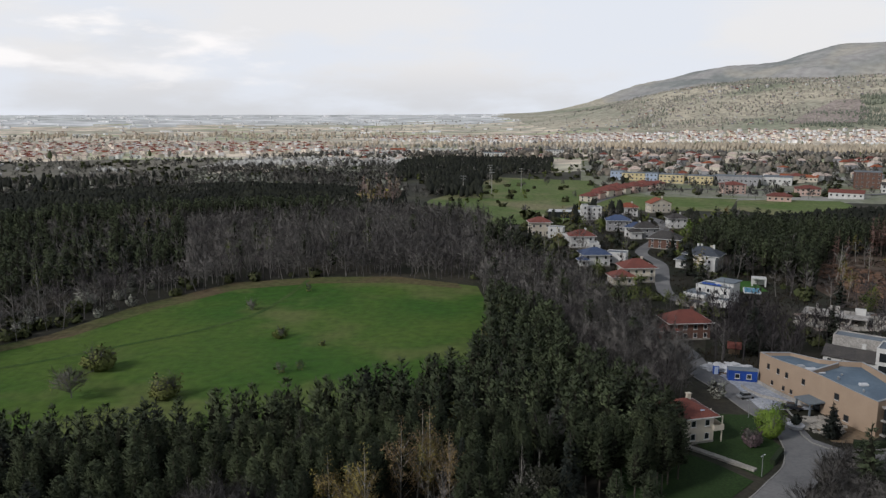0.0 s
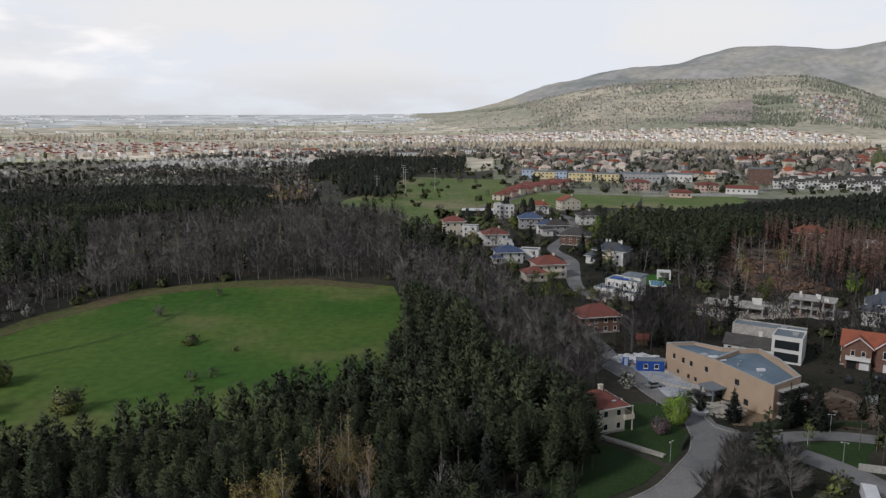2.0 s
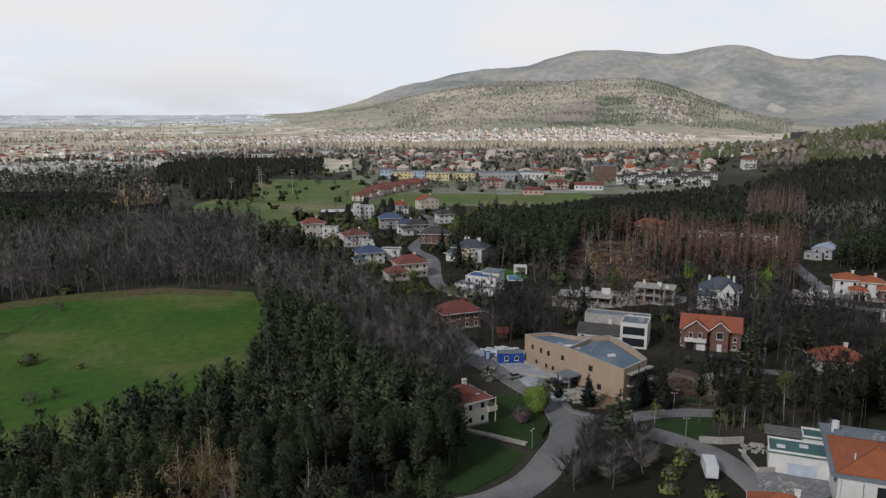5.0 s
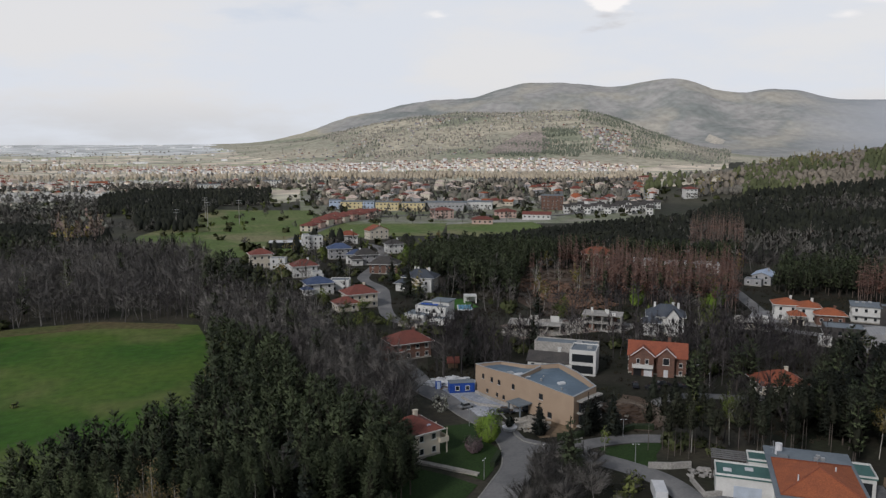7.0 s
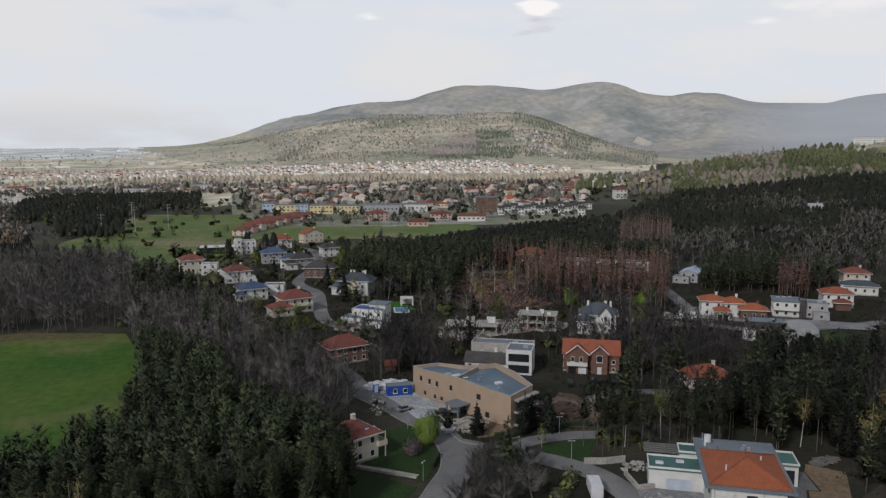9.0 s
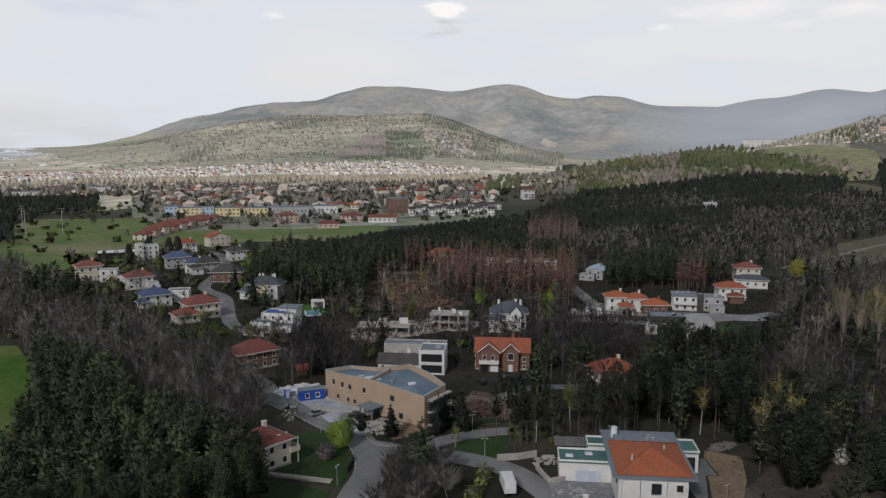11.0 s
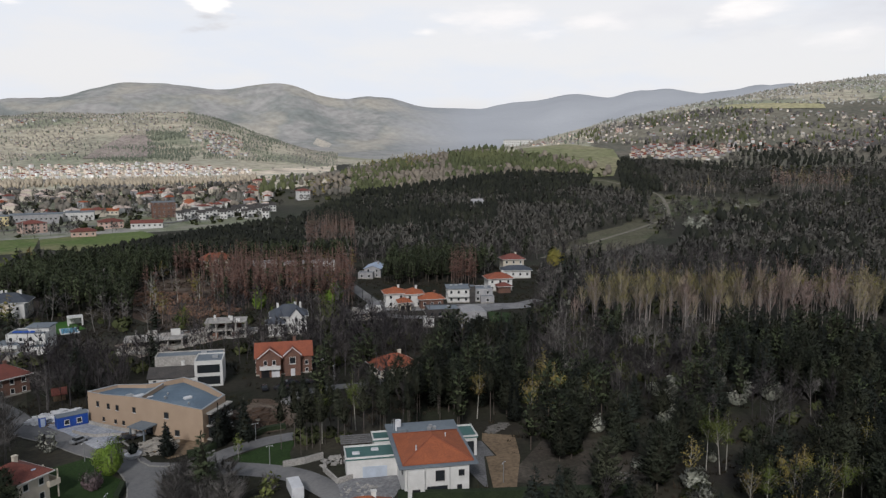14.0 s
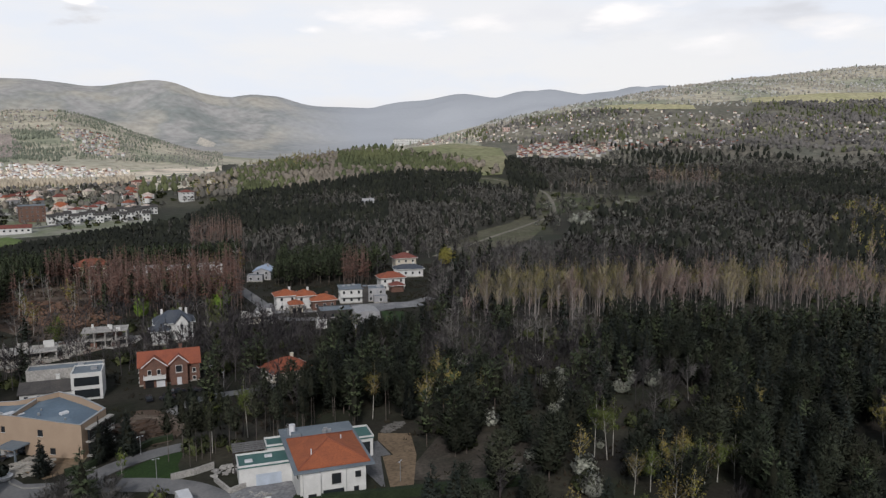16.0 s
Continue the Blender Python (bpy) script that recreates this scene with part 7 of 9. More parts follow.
zone([(3.2, 330), (7.8, 322), (8.6, 352), (3.6, 384)], {"broadpine": 3, "pine": 2, "bare": 6, "spring": 1}, 5.0, 0.92)
# among the villas
zone([(6, 332), (21.5, 262), (22, 520), (6, 520)], {"bare": 2, "darkbare": 1.4, "bush": 6, "spruce": 1, "spring": 1, "birch": 0.3}, 6.4, 0.66)
zone([(11, 285), (14, 275), (16, 250), (19.5, 240), (20, 256), (15, 296), (11.5, 320)], {"bush": 3, "bare": 3, "spring": 2}, 6, 0.6)
zone([(18.6, 205), (20.4, 208), (28, 214), (30.5, 222), (29, 262), (21.5, 272), (17.2, 256)], {"darkbare": 10, "bare": 1.5, "spruce": 1, "bush": 0.6}, 4.0, 0.94)
zone([(30.5, 242), (36, 246), (36, 266), (30.5, 270)], {"darkbare": 6, "bare": 1.5, "bush": 1}, 5, 0.85)
zone([(35, 244), (49, 236), (49.5, 262), (47.5, 282), (43, 296), (36, 272)], {"darkbare": 12, "bare": 1.5, "bush": 0.6}, 3.9, 0.95)
zone([(39, 200), (45, 196), (49, 238), (40.5, 240)], {"darkbare": 9, "pine": 2, "bush": 1}, 5.0, 0.85)
zone([(36, 268), (44, 292), (44, 318), (36, 322)], {"darkbare": 4, "spring": 2.4, "bush": 2}, 6.5, 0.8)
# the pine wood beyond the villas
zone([(19.2, 378), (22.5, 352), (23.8, 338), (27, 318), (29.5, 352), (30.5, 440), (43, 452), (43, 712), (41.6, 700), (37, 658), (34.5, 628), (32, 606), (29.5, 572), (27.2, 542), (25, 508), (22.7, 490), (20.5, 440), (18.4, 408)], {"pine": 10, "bare": 0.7}, 5.0, 0.97)
zone([(26, 296), (31, 300), (31, 345), (28, 340)], {"birch": 3, "bare": 4, "pine": 1}, 8, 0.6)
zone([(29.4, 338), (34, 330), (43, 326), (43.4, 424), (36, 432), (30, 436)], {"dead": 12, "pine": 0.5, "birch": 0.5, "bare": 1}, 4.1, 0.92)
zone([(29.5, 292), (36, 288), (43, 300), (43, 328), (34, 330), (29.5, 318)], {"darkbare": 6, "bare": 2, "bush": 3, "spring": 0.5}, 5, 0.8)
zone([(20.5, 330), (26.6, 300), (29.4, 300), (27.4, 322), (22, 350)], {"darkbare": 5, "bare": 3, "bush": 2, "spruce": 0.6}, 5, 0.85)
zone([(27.2, 330), (29.4, 312), (32.2, 318), (32.6, 375), (31.8, 415), (29, 415), (27.4, 390)], {"bare": 3, "dead": 2, "birch": 0.6}, 11, 0.5)
zone([(43, 440), (52, 436), (57, 452), (61, 560), (58, 640), (43, 600)], {"darkbare": 9, "bare": 3, "pine": 1.2}, 5.8, 0.96)
zone([(39.5, 500), (43.2, 500), (43.2, 640), (39.5, 640)], {"dead": 9, "bare": 2}, 5.5, 0.95)
zone([(45.2, 372), (53.2, 396), (54, 434), (46, 438)], {"pine": 10, "bare": 0.6}, 5.4, 0.95)
zone([(50.3, 368), (52.4, 372), (52.6, 404), (50.5, 398)], {"dead": 10}, 4.2, 0.97)
zone([(37.4, 605), (39, 630), (43, 640), (43, 600), (58, 640), (60, 780), (52, 840), (43, 850), (41, 800), (39.3, 700)], {"pine": 12, "bare": 0.6}, 7.2, 0.96)
zone([(39.6, 930), (43, 910), (43, 1030), (39.6, 1060)], {"hillbare": 6, "goldpoplar": 3}, 9, 0.9)
# the near wood on the east side
zone([(31, 176), (33.6, 176), (34.6, 208), (31.5, 208)], {"spruce": 4, "darkbare": 5, "bush": 2}, 5.4, 0.7)
zone([(36.6, 167), (42.5, 165), (42.5, 181), (36.8, 182)], {"slimpine": 9, "bush": 0.3}, 3.9, 0.95)
zone([(41, 188), (48.2, 195), (48.6, 216), (41.6, 206)], {"darkbare": 3, "bush": 1.5}, 5.6, 0.5)
zone([(46, 206), (50, 160), (55, 140), (60, 128), (66, 122), (69, 150), (66, 205), (58, 262), (50, 262)], {"pine": 5, "broadpine": 6, "spruce": 3, "birch": 0.3, "darkbare": 1, "bush": 0.8}, 5.6, 0.92)
zone([(48.4, 192), (56, 196), (56, 214), (49, 216)], {"pine": 6, "spruce": 4, "broadpine": 2}, 4.8, 0.95)
zone([(42.5, 170), (48.6, 173), (48.6, 189), (42.5, 186)], {"slimpine": 9, "darkbare": 1}, 4.3, 0.9)
zone([(48.6, 173), (54.5, 176), (54.5, 193), (48.6, 192)], {"slimpine": 6, "pine": 4}, 4.1, 0.92)
zone([(56, 135), (62, 100), (72, 100), (76, 130), (72, 190), (64, 205)], {"pine": 4, "broadpine": 7, "spruce": 1.6, "darkbare": 2.6, "blossom": 0.6, "birch": 0.4, "bush": 2.2, "spring": 0.4}, 6.2, 0.82)
zone([(64, 86), (98, 80), (98, 215), (84, 222), (76, 212), (72, 150)], {"spruce": 7, "broadpine": 6, "pine": 2, "birch": 0.3, "darkbare": 0.4}, 6.8, 0.93)
zone([(66, 96), (76, 96), (77, 118), (68, 122)], {"birch": 5, "spring": 3, "blossom": 2, "pine": 2}, 5.5, 0.85)
zone([(56, 205), (64, 205), (71, 192), (71.5, 282), (66, 278), (57, 276)], {"darkbare": 6, "bare": 5, "bush": 3, "blossom": 0.6, "pine": 1.4, "spruce": 0.5}, 5.0, 0.92)
zone([(70.5, 212), (76, 206), (98, 212), (98, 326), (88, 318), (77, 296), (71, 284)], {"pine": 3, "broadpine": 6, "spruce": 5, "darkbare": 0.3}, 6.4, 0.95)
zone([(55.6, 282), (61, 276), (61, 312), (57, 306)], {"bush": 4, "darkbare": 7, "poplar": 1.4}, 5.6, 0.85)
zone([(61, 290), (68, 286), (76, 306), (88, 330), (98, 340), (98, 366), (86, 356), (74, 328), (66, 306), (61, 303)], {"poplar": 12, "goldpoplar": 1.4, "bare": 0.8, "bush": 1}, 5.8, 0.88)
zone([(61, 303), (66, 306), (74, 328), (86, 356), (98, 366), (98, 388), (86, 378), (74, 348), (66, 324), (61, 316)], {"poplar": 2, "goldpoplar": 10}, 5.4, 0.9)
zone([(72, 178), (78.5, 182), (78, 222), (73.5, 226)], {"darkbare": 5, "bush": 2, "bare": 2}, 6, 0.55)
zone([(72.6, 118), (81, 118), (81, 150), (72.6, 148)], {"spring": 3, "bush": 4, "birch": 3, "broadpine": 1}, 6.5, 0.8)
zone([(56.6, 318), (59, 314), (59.4, 338), (57, 340)], {"poplar": 10}, 6.5, 0.9)
# the valley and slopes to the east
zone([(57, 306), (66, 318), (76, 350), (98, 388), (98, 480), (70, 470), (62, 470), (58, 470), (57.4, 390)], {"darkbare": 5, "bare": 8, "spruce": 1, "bush": 2, "blossom": 0.4}, 5.2, 0.96)
zone([(66.5, 470), (98, 480), (98, 700), (74, 690), (70, 650), (68, 560)], {"bare": 12, "darkbare": 2, "bush": 1.2, "spruce": 0.5, "blossom": 0.6}, 6.4, 0.96)
zone([(67.4, 545), (71, 545), (71, 575), (67.8, 575)], {"spruce": 9, "bare": 2}, 7, 0.85)
zone([(67.4, 650), (69.8, 640), (70, 700), (67.8, 706)], {"blossom": 9, "bare": 2}, 8, 0.85)
zone([(69.5, 700), (74, 690), (98, 700), (98, 960), (76, 950), (74, 880), (73, 800)], {"bare": 11, "bush": 1.5, "spruce": 1.5, "blossom": 0.4}, 7.4, 0.97)
zone([(84, 460), (98, 460), (98, 800), (89, 800), (86, 640)], {"goldpoplar": 1.2, "spruce": 8, "bare": 3}, 7.5, 0.95)
zone([(76.6, 560), (84.6, 540), (84, 640), (77.4, 660)], {"spruce": 2.5, "bare": 8, "blossom": 1}, 7, 0.9)
zone([(57.2, 470), (58.6, 530), (60.4, 590), (63.4, 655), (65.2, 720), (65.2, 790), (54, 760), (54, 640)], {"darkbare": 9, "bare": 3, "pine": 2.2}, 6.8, 0.97)
zone([(64.6, 640), (66.8, 590), (68.5, 740), (73, 850), (72, 905), (66.4, 905), (65.6, 860), (65.6, 740)], {"bush": 3, "bare": 8, "blossom": 0.6, "darkbare": 2}, 8.5, 0.62)
zone([(43, 720), (54, 760), (65.2, 785), (65.4, 880), (61.4, 920), (60.4, 925), (52, 900), (44, 880)], {"bare": 10, "pine": 6}, 7.4, 0.97)
zone([(43, 850), (52, 840), (60.4, 900), (61.2, 1000), (56, 1010), (50, 945), (43, 900)], {"pine": 14, "bare": 1.5}, 7.2, 0.98)
zone([(43, 900), (50, 945), (56, 1010), (55, 1065), (50, 1050), (43, 1030)], {"hillbare": 8, "hillpine": 2.5}, 8.2, 0.97)
zone([(43, 1030), (50, 1050), (55, 1065), (56, 1010), (61.2, 1010), (60.4, 1040), (58.2, 1095), (56, 1150), (54, 1170), (50, 1215), (46, 1290), (43, 1290)], {"hillpine": 12, "hillbare": 1.2}, 7.6, 0.98)
zone([(36, 1000), (43, 1000), (46, 1290), (50, 1215), (54, 1180), (56.5, 1350), (62, 1380), (62, 1560), (44, 1700), (36, 1400)], {"hillbare": 6, "hillpine": 3, "bush": 1}, 15, 0.75)
zone([(43, 1040), (50, 1060), (50.5, 1215), (46, 1290), (43, 1290)], {"hillbare": 10, "hillpine": 1.5, "goldpoplar": 1.2}, 8, 0.95)
zone([(55.5, 1150), (58.4, 1100), (60.5, 1045), (61.3, 1010), (62.6, 1030), (62.2, 1080), (60, 1130), (57.5, 1190), (55.5, 1230)], {"hillbare": 5, "bush": 3, "hillpine": 1.5}, 9.5, 0.9)
zone([(63.2, 930), (72.8, 925), (74, 1090), (70, 1180), (63.6, 1180)], {"bare": 12, "pine": 1.5}, 7.6, 0.98)
zone([(63.2, 925), (66, 910), (66, 1010), (63.6, 1180), (62.9, 1180)], {"pine": 10, "bare": 1}, 7.4, 0.96)
zone([(66, 890), (70.4, 900), (70.4, 912), (66, 906)], {"poplar": 8}, 9, 0.5)
zone([(73, 930), (98, 950), (98, 1270), (70, 1180), (74, 1090)], {"bare": 12, "pine": 2, "bush": 1, "blossom": 0.4}, 8.0, 0.97)
zone([(73.4, 955), (78.4, 965), (78.4, 1075), (73.6, 1050)], {"poplar": 8, "bare": 5}, 8, 0.95)
zone([(78.6, 950), (98, 950), (98, 1120), (84, 1110), (79, 1040)], {"pine": 9, "bare": 3}, 7.6, 0.96)
zone([(86, 720), (98, 720), (98, 860), (86.4, 850)], {"goldpoplar": 1.2, "pine": 5, "bare": 5}, 7.5, 0.9)
zone([(70, 1180), (98, 1270), (98, 1420), (72, 1400)], {"bare": 8, "pine": 4, "blossom": 0.4}, 9.5, 0.95)
zone([(60, 1380), (72, 1300), (98, 1420), (98, 1650), (80, 1560), (66, 1700), (60, 1640)], {"hillbare": 5, "bare": 3, "pine": 3}, 10.5, 0.85)
zone([(73, 1330), (98, 1380), (98, 1560), (80, 1540)], {"bare": 10, "pine": 2}, 9, 0.95)
zone([(79.5, 1545), (98, 1640), (98, 2010), (88, 1990), (81, 1790)], {"pine": 5, "bare": 10}, 8.0, 0.97)
zone([(62, 1640), (80, 1700), (81, 1800), (88, 2000), (98, 2020), (98, 3000), (75, 2800), (60, 2000)], {"fruit": 6, "hillbare": 5, "hillpine": 0.25}, 11.5, 0.75)
zone([(-16, 2500), (4, 2180), (14, 2150), (13, 2700), (9, 3300), (-10, 3300)], {"hillbare": 7, "bush": 2}, 42, 0.6)
zone([(14, 2150), (42, 2100), (42, 3400), (9, 3500), (13, 2700)], {"hillbare": 9, "hillpine": 0.9}, 12, 0.8)
zone([(25, 2260), (33, 2120), (37, 2120), (38, 2900), (32, 3100), (30.8, 2300)], {"hillpine": 9, "hillbare": 2}, 10.5, 0.95)
zone([(28.6, 2110), (31.4, 2080), (31.6, 2260), (30.8, 2420), (28.6, 2440)], {"hillpine": 10}, 7.5, 0.97)
zone([(25.2, 2080), (28.4, 2070), (28.4, 2120), (25, 2150)], {"hillpine": 10}, 8, 0.9)


def inside(P, poly):
    ok = np.zeros(len(P), bool)
    Q = np.array(poly, float)
    for a, b in zip(Q, np.roll(Q, -1, 0)):
        c = (a[1] > P[:, 1]) != (b[1] > P[:, 1])
        ok ^= c & (P[:, 0] < (b[0] - a[0]) * (P[:, 1] - a[1]) / (b[1] - a[1] + 1e-12) + a[0])
    return ok


def clear(X, Y):
    ok = np.ones(len(X), bool)
    for x, y, r in EXCLUDE:
        ok &= np.hypot(X - x, Y - y) > r
    for line, half in PATHS:
        for a, b in zip(line, line[1:]):
            d = b - a
            t = np.clip(((X - a[0]) * d[0] + (Y - a[1]) * d[1]) / (d @ d), 0, 1)
            ok &= np.hypot(X - a[0] - t * d[0], Y - a[1] - t * d[1]) > half
    return ok


def plant():
    rng = np.random.RandomState(11)
    spots = {k: [] for k in KINDS}
    for i, (poly, mix, gap, chance) in enumerate(ZONES):
        az, rr = [p[0] for p in poly], [p[1] for p in poly]
        xs = [polar(a, r) for a in np.linspace(min(az), max(az), 9) for r in (min(rr), max(rr))]
        lo, hi = np.min(xs, 0), np.max(xs, 0)
        gx, gy = np.meshgrid(np.arange(lo[0], hi[0], gap), np.arange(lo[1], hi[1], gap))
        X = gx.ravel() + rng.uniform(-0.46, 0.46, gx.size) * gap
        Y = gy.ravel() + rng.uniform(-0.46, 0.46, gx.size) * gap
        P = np.stack([np.degrees(np.arctan2(X, Y)), np.hypot(X, Y)], -1)
        ok = inside(P, poly) & (rng.uniform(size=len(X)) < chance)
        for later in ZONES[i + 1:]:
            ok &= ~inside(P, later[0])
        # far trees stand in drifts and along hedge lines
        drift = np.sin(X / 47 + 2 * np.sin(Y / 83)) + np.sin(Y / 39 + 2 * np.sin(X / 71 + 1)) + 1.2 * np.sin(P[:, 1] / 11 + 2.2 * np.sin(P[:, 0] * 0.9))
        ok &= (P[:, 1] < 1250) | (drift + rng.uniform(-1, 1, len(X)) > -0.9 + (gap > 12) * 0.9)
        X, Y = X[ok], Y[ok]
        ok = clear(X, Y) & ~inside(np.stack([X, Y], -1), MEADOW)
        X, Y = X[ok], Y[ok]
        names = sorted(mix)
        # kinds gather in drifts
        far = np.clip(np.hypot(X, Y) / 400, 0.8, 1.7)
        w = np.array([mix[n] for n in names], float)[:, None] * np.exp(far * np.array([np.sin(X / (19 + 3 * k) / far + k) * np.sin(Y / (23 + 2 * k) / far + 2 * k) for k in range(len(names))]))
        pick = (rng.uniform(size=len(X)) * w.sum(0) < np.cumsum(w, 0)).argmax(0)
        for k, n in enumerate(names):
            spots[n] += [(X[q], Y[q]) for q in np.flatnonzero(pick == k)]
    return spots


def scatter(name, templates, pts, mats, label, rng, span, sink=0.0):
    """One mesh of many trees."""
    VV, TT, KK, NN, n = [], [], [], [], 0
    pts = np.array(pts)
    which = rng.randint(len(templates), size=len(pts))
    for q, (V, T, K, N) in enumerate(templates):
        p = pts[which == q]
        if not len(p):
            continue
        a, s = rng.uniform(0, 6.283, len(p)), rng.uniform(*span, len(p))
        wide = s * rng.uniform(0.85, 1.15, len(p))
        c, sn = np.cos(a)[:, None], np.sin(a)[:, None]
        out = np.empty((len(p), len(V), 3))
        out[..., 0] = (V[:, 0] * c - V[:, 1] * sn) * wide[:, None] + p[:, :1]
        out[..., 1] = (V[:, 0] * sn + V[:, 1] * c) * wide[:, None] + p[:, 1:2]
        out[..., 2] = V[:, 2] * s[:, None] + land(p[:, 0], p[:, 1])[:, None] - sink
        VV.append(out.reshape(-1, 3))
        soft = np.empty((len(p), len(V), 3))
        soft[..., 0], soft[..., 1], soft[..., 2] = N[:, 0] * c - N[:, 1] * sn, N[:, 0] * sn + N[:, 1] * c, N[:, 2]
        NN.append(soft.reshape(-1, 3))
        TT.append((T[None] + (np.arange(len(p)) * len(V))[:, None, None]).reshape(-1, 3) + n)
        KK.append(np.tile(K, len(p)))
        n += len(p) * len(V)
    if n:
        tagged(new(name, tri_mesh(name, np.concatenate(VV), np.concatenate(TT), mats, np.concatenate(KK), normals=np.concatenate(NN))), label, "trees", kind="stuff")


def single_tree(kind, x, y, scale, turn, template, made={}):
    """A tree of its own: trunk and crown under one root."""
    key = (kind, id(template))
    label, mats = KINDS[kind][0], KINDS[kind][1]
    m = pose(x, y, land1(x, y), 0, 0, turn)
    if key not in made:
        V, T, K, N = template
        root = thing(GROUND[kind], x, y, turn, label, "bush" if kind in ("bush", "blossom") else "tree")
        for name, sel in (("trunk", K == 0), ("crown", K > 0)):
            o = new(name, tri_mesh(name, V, T[sel], mats, K[sel], normals=N))
            o.parent = root
        root.scale = (scale,) * 3
        made[key] = root
        return root
    ob = copy_thing(made[key], m)
    ob.scale = (scale,) * 3
    return ob


SPOTS = plant()
for order, kind in enumerate(KINDS):
    rng = np.random.RandomState(40 + order)
    label, mats, span, near, mid, far = KINDS[kind]
    P = np.array(SPOTS[kind]) if SPOTS[kind] else np.zeros((0, 2))
    if not len(P):
        continue
    R = np.hypot(P[:, 0], P[:, 1])
    P, R = P[np.argsort(R)], np.sort(R)
    P, R = P[R > 72], R[R > 72]
    first = min(LIMIT[kind], int((R < 330).sum()))
    close = [near(100 * order + q) for q in range(4)] if near else []
    for i in range(first):
        single_tree(kind, P[i, 0], P[i, 1], rng.uniform(*span), rng.uniform(0, 360), close[i % 4])
    rest, rr = P[first:], R[first:]
    bands = (("", 0, 470, [(mid or far)(700 + 10 * order + q) for q in range(5)]), ("distant_", 470, 1350, [far(800 + 10 * order + q) for q in range(5)]), ("remote_", 1350, 9000, [speck(900 + 10 * order + q, *{"pine": (9, 2.6, 0.3), "hillpine": (9, 2.6, 0.3), "poplar": (13, 3.4, 1), "bare": (7, 3.4, 1), "hillbare": (6, 3.0, 1)}.get(kind, (4, 3, 1))) for q in range(4)]))
    for pre, a, b, tpl in bands:
        sel = (rr >= a) & (rr < b)
        if sel.any():
            # coarse far conifers wear the needles darkened for inner shade
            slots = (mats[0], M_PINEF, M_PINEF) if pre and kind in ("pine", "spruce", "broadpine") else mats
            if pre == "distant_" and kind in ("bare", "darkbare"):
                slots = [M_GREYWOOD] * 3
            # remote stands: most take hill colours with sun and haze painted in
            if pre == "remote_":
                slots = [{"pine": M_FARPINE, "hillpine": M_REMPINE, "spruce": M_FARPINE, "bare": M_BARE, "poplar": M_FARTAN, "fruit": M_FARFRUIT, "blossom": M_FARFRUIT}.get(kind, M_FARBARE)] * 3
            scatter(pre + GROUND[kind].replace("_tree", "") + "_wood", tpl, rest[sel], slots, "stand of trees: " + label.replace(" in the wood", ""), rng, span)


def undergrowth():
    """Low dry tufts and brambles on the ground of gardens and woods."""
    rng = np.random.RandomState(77)
    tufts = []
    for q in range(6):
        s = Soup(60 + q)
        for k in range(7):
            a = s.rng.uniform(0, 6.283)
            d = np.array([math.cos(a) * s.rng.uniform(0.2, 0.8), math.sin(a) * s.rng.uniform(0.2, 0.8), s.rng.uniform(0.35, 0.95)])
            s.twig((math.cos(a) * 0.25, math.sin(a) * 0.25, -0.1), d, s.rng.uniform(0.1, 0.24), 0)
        tufts.append(s.done())
    for poly, gap in (([(5, 330), (20, 200), (50, 190), (58, 300), (58, 440), (44, 440), (18, 520), (8, 520)], 2.3), ([(31, 150), (50, 130), (98, 85), (98, 330), (57, 330), (50, 240), (31, 210)], 2.9)):
        xs = np.array([polar(a, r) for a, r in poly])
        lo, hi = xs.min(0), xs.max(0) + 20
        gx, gy = np.meshgrid(np.arange(lo[0], hi[0], gap), np.arange(lo[1], hi[1], gap))
        X = gx.ravel() + rng.uniform(-0.5, 0.5, gx.size) * gap
        Y = gy.ravel() + rng.uniform(-0.5, 0.5, gx.size) * gap
        P = np.stack([np.degrees(np.arctan2(X, Y)), np.hypot(X, Y)], -1)
        ok = inside(P, poly) & (np.sin(X / 9 + 2 * np.sin(Y / 13)) + np.sin(Y / 7 + X / 23) + rng.uniform(-1, 1, len(X)) > -0.4)
        X, Y = X[ok], Y[ok]
        near = np.ones(len(X), bool)
        for line, half in PATHS:
            for a, b in zip(line, line[1:]):
                d = b - a
                t = np.clip(((X - a[0]) * d[0] + (Y - a[1]) * d[1]) / (d @ d), 0, 1)
                near &= np.hypot(X - a[0] - t * d[0], Y - a[1] - t * d[1]) > half * 0.8
        for x, y, r in EXCLUDE:
            near &= np.hypot(X - x, Y - y) > r * 0.75
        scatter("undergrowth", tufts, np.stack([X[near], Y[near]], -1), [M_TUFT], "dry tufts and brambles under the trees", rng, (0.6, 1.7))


undergrowth()


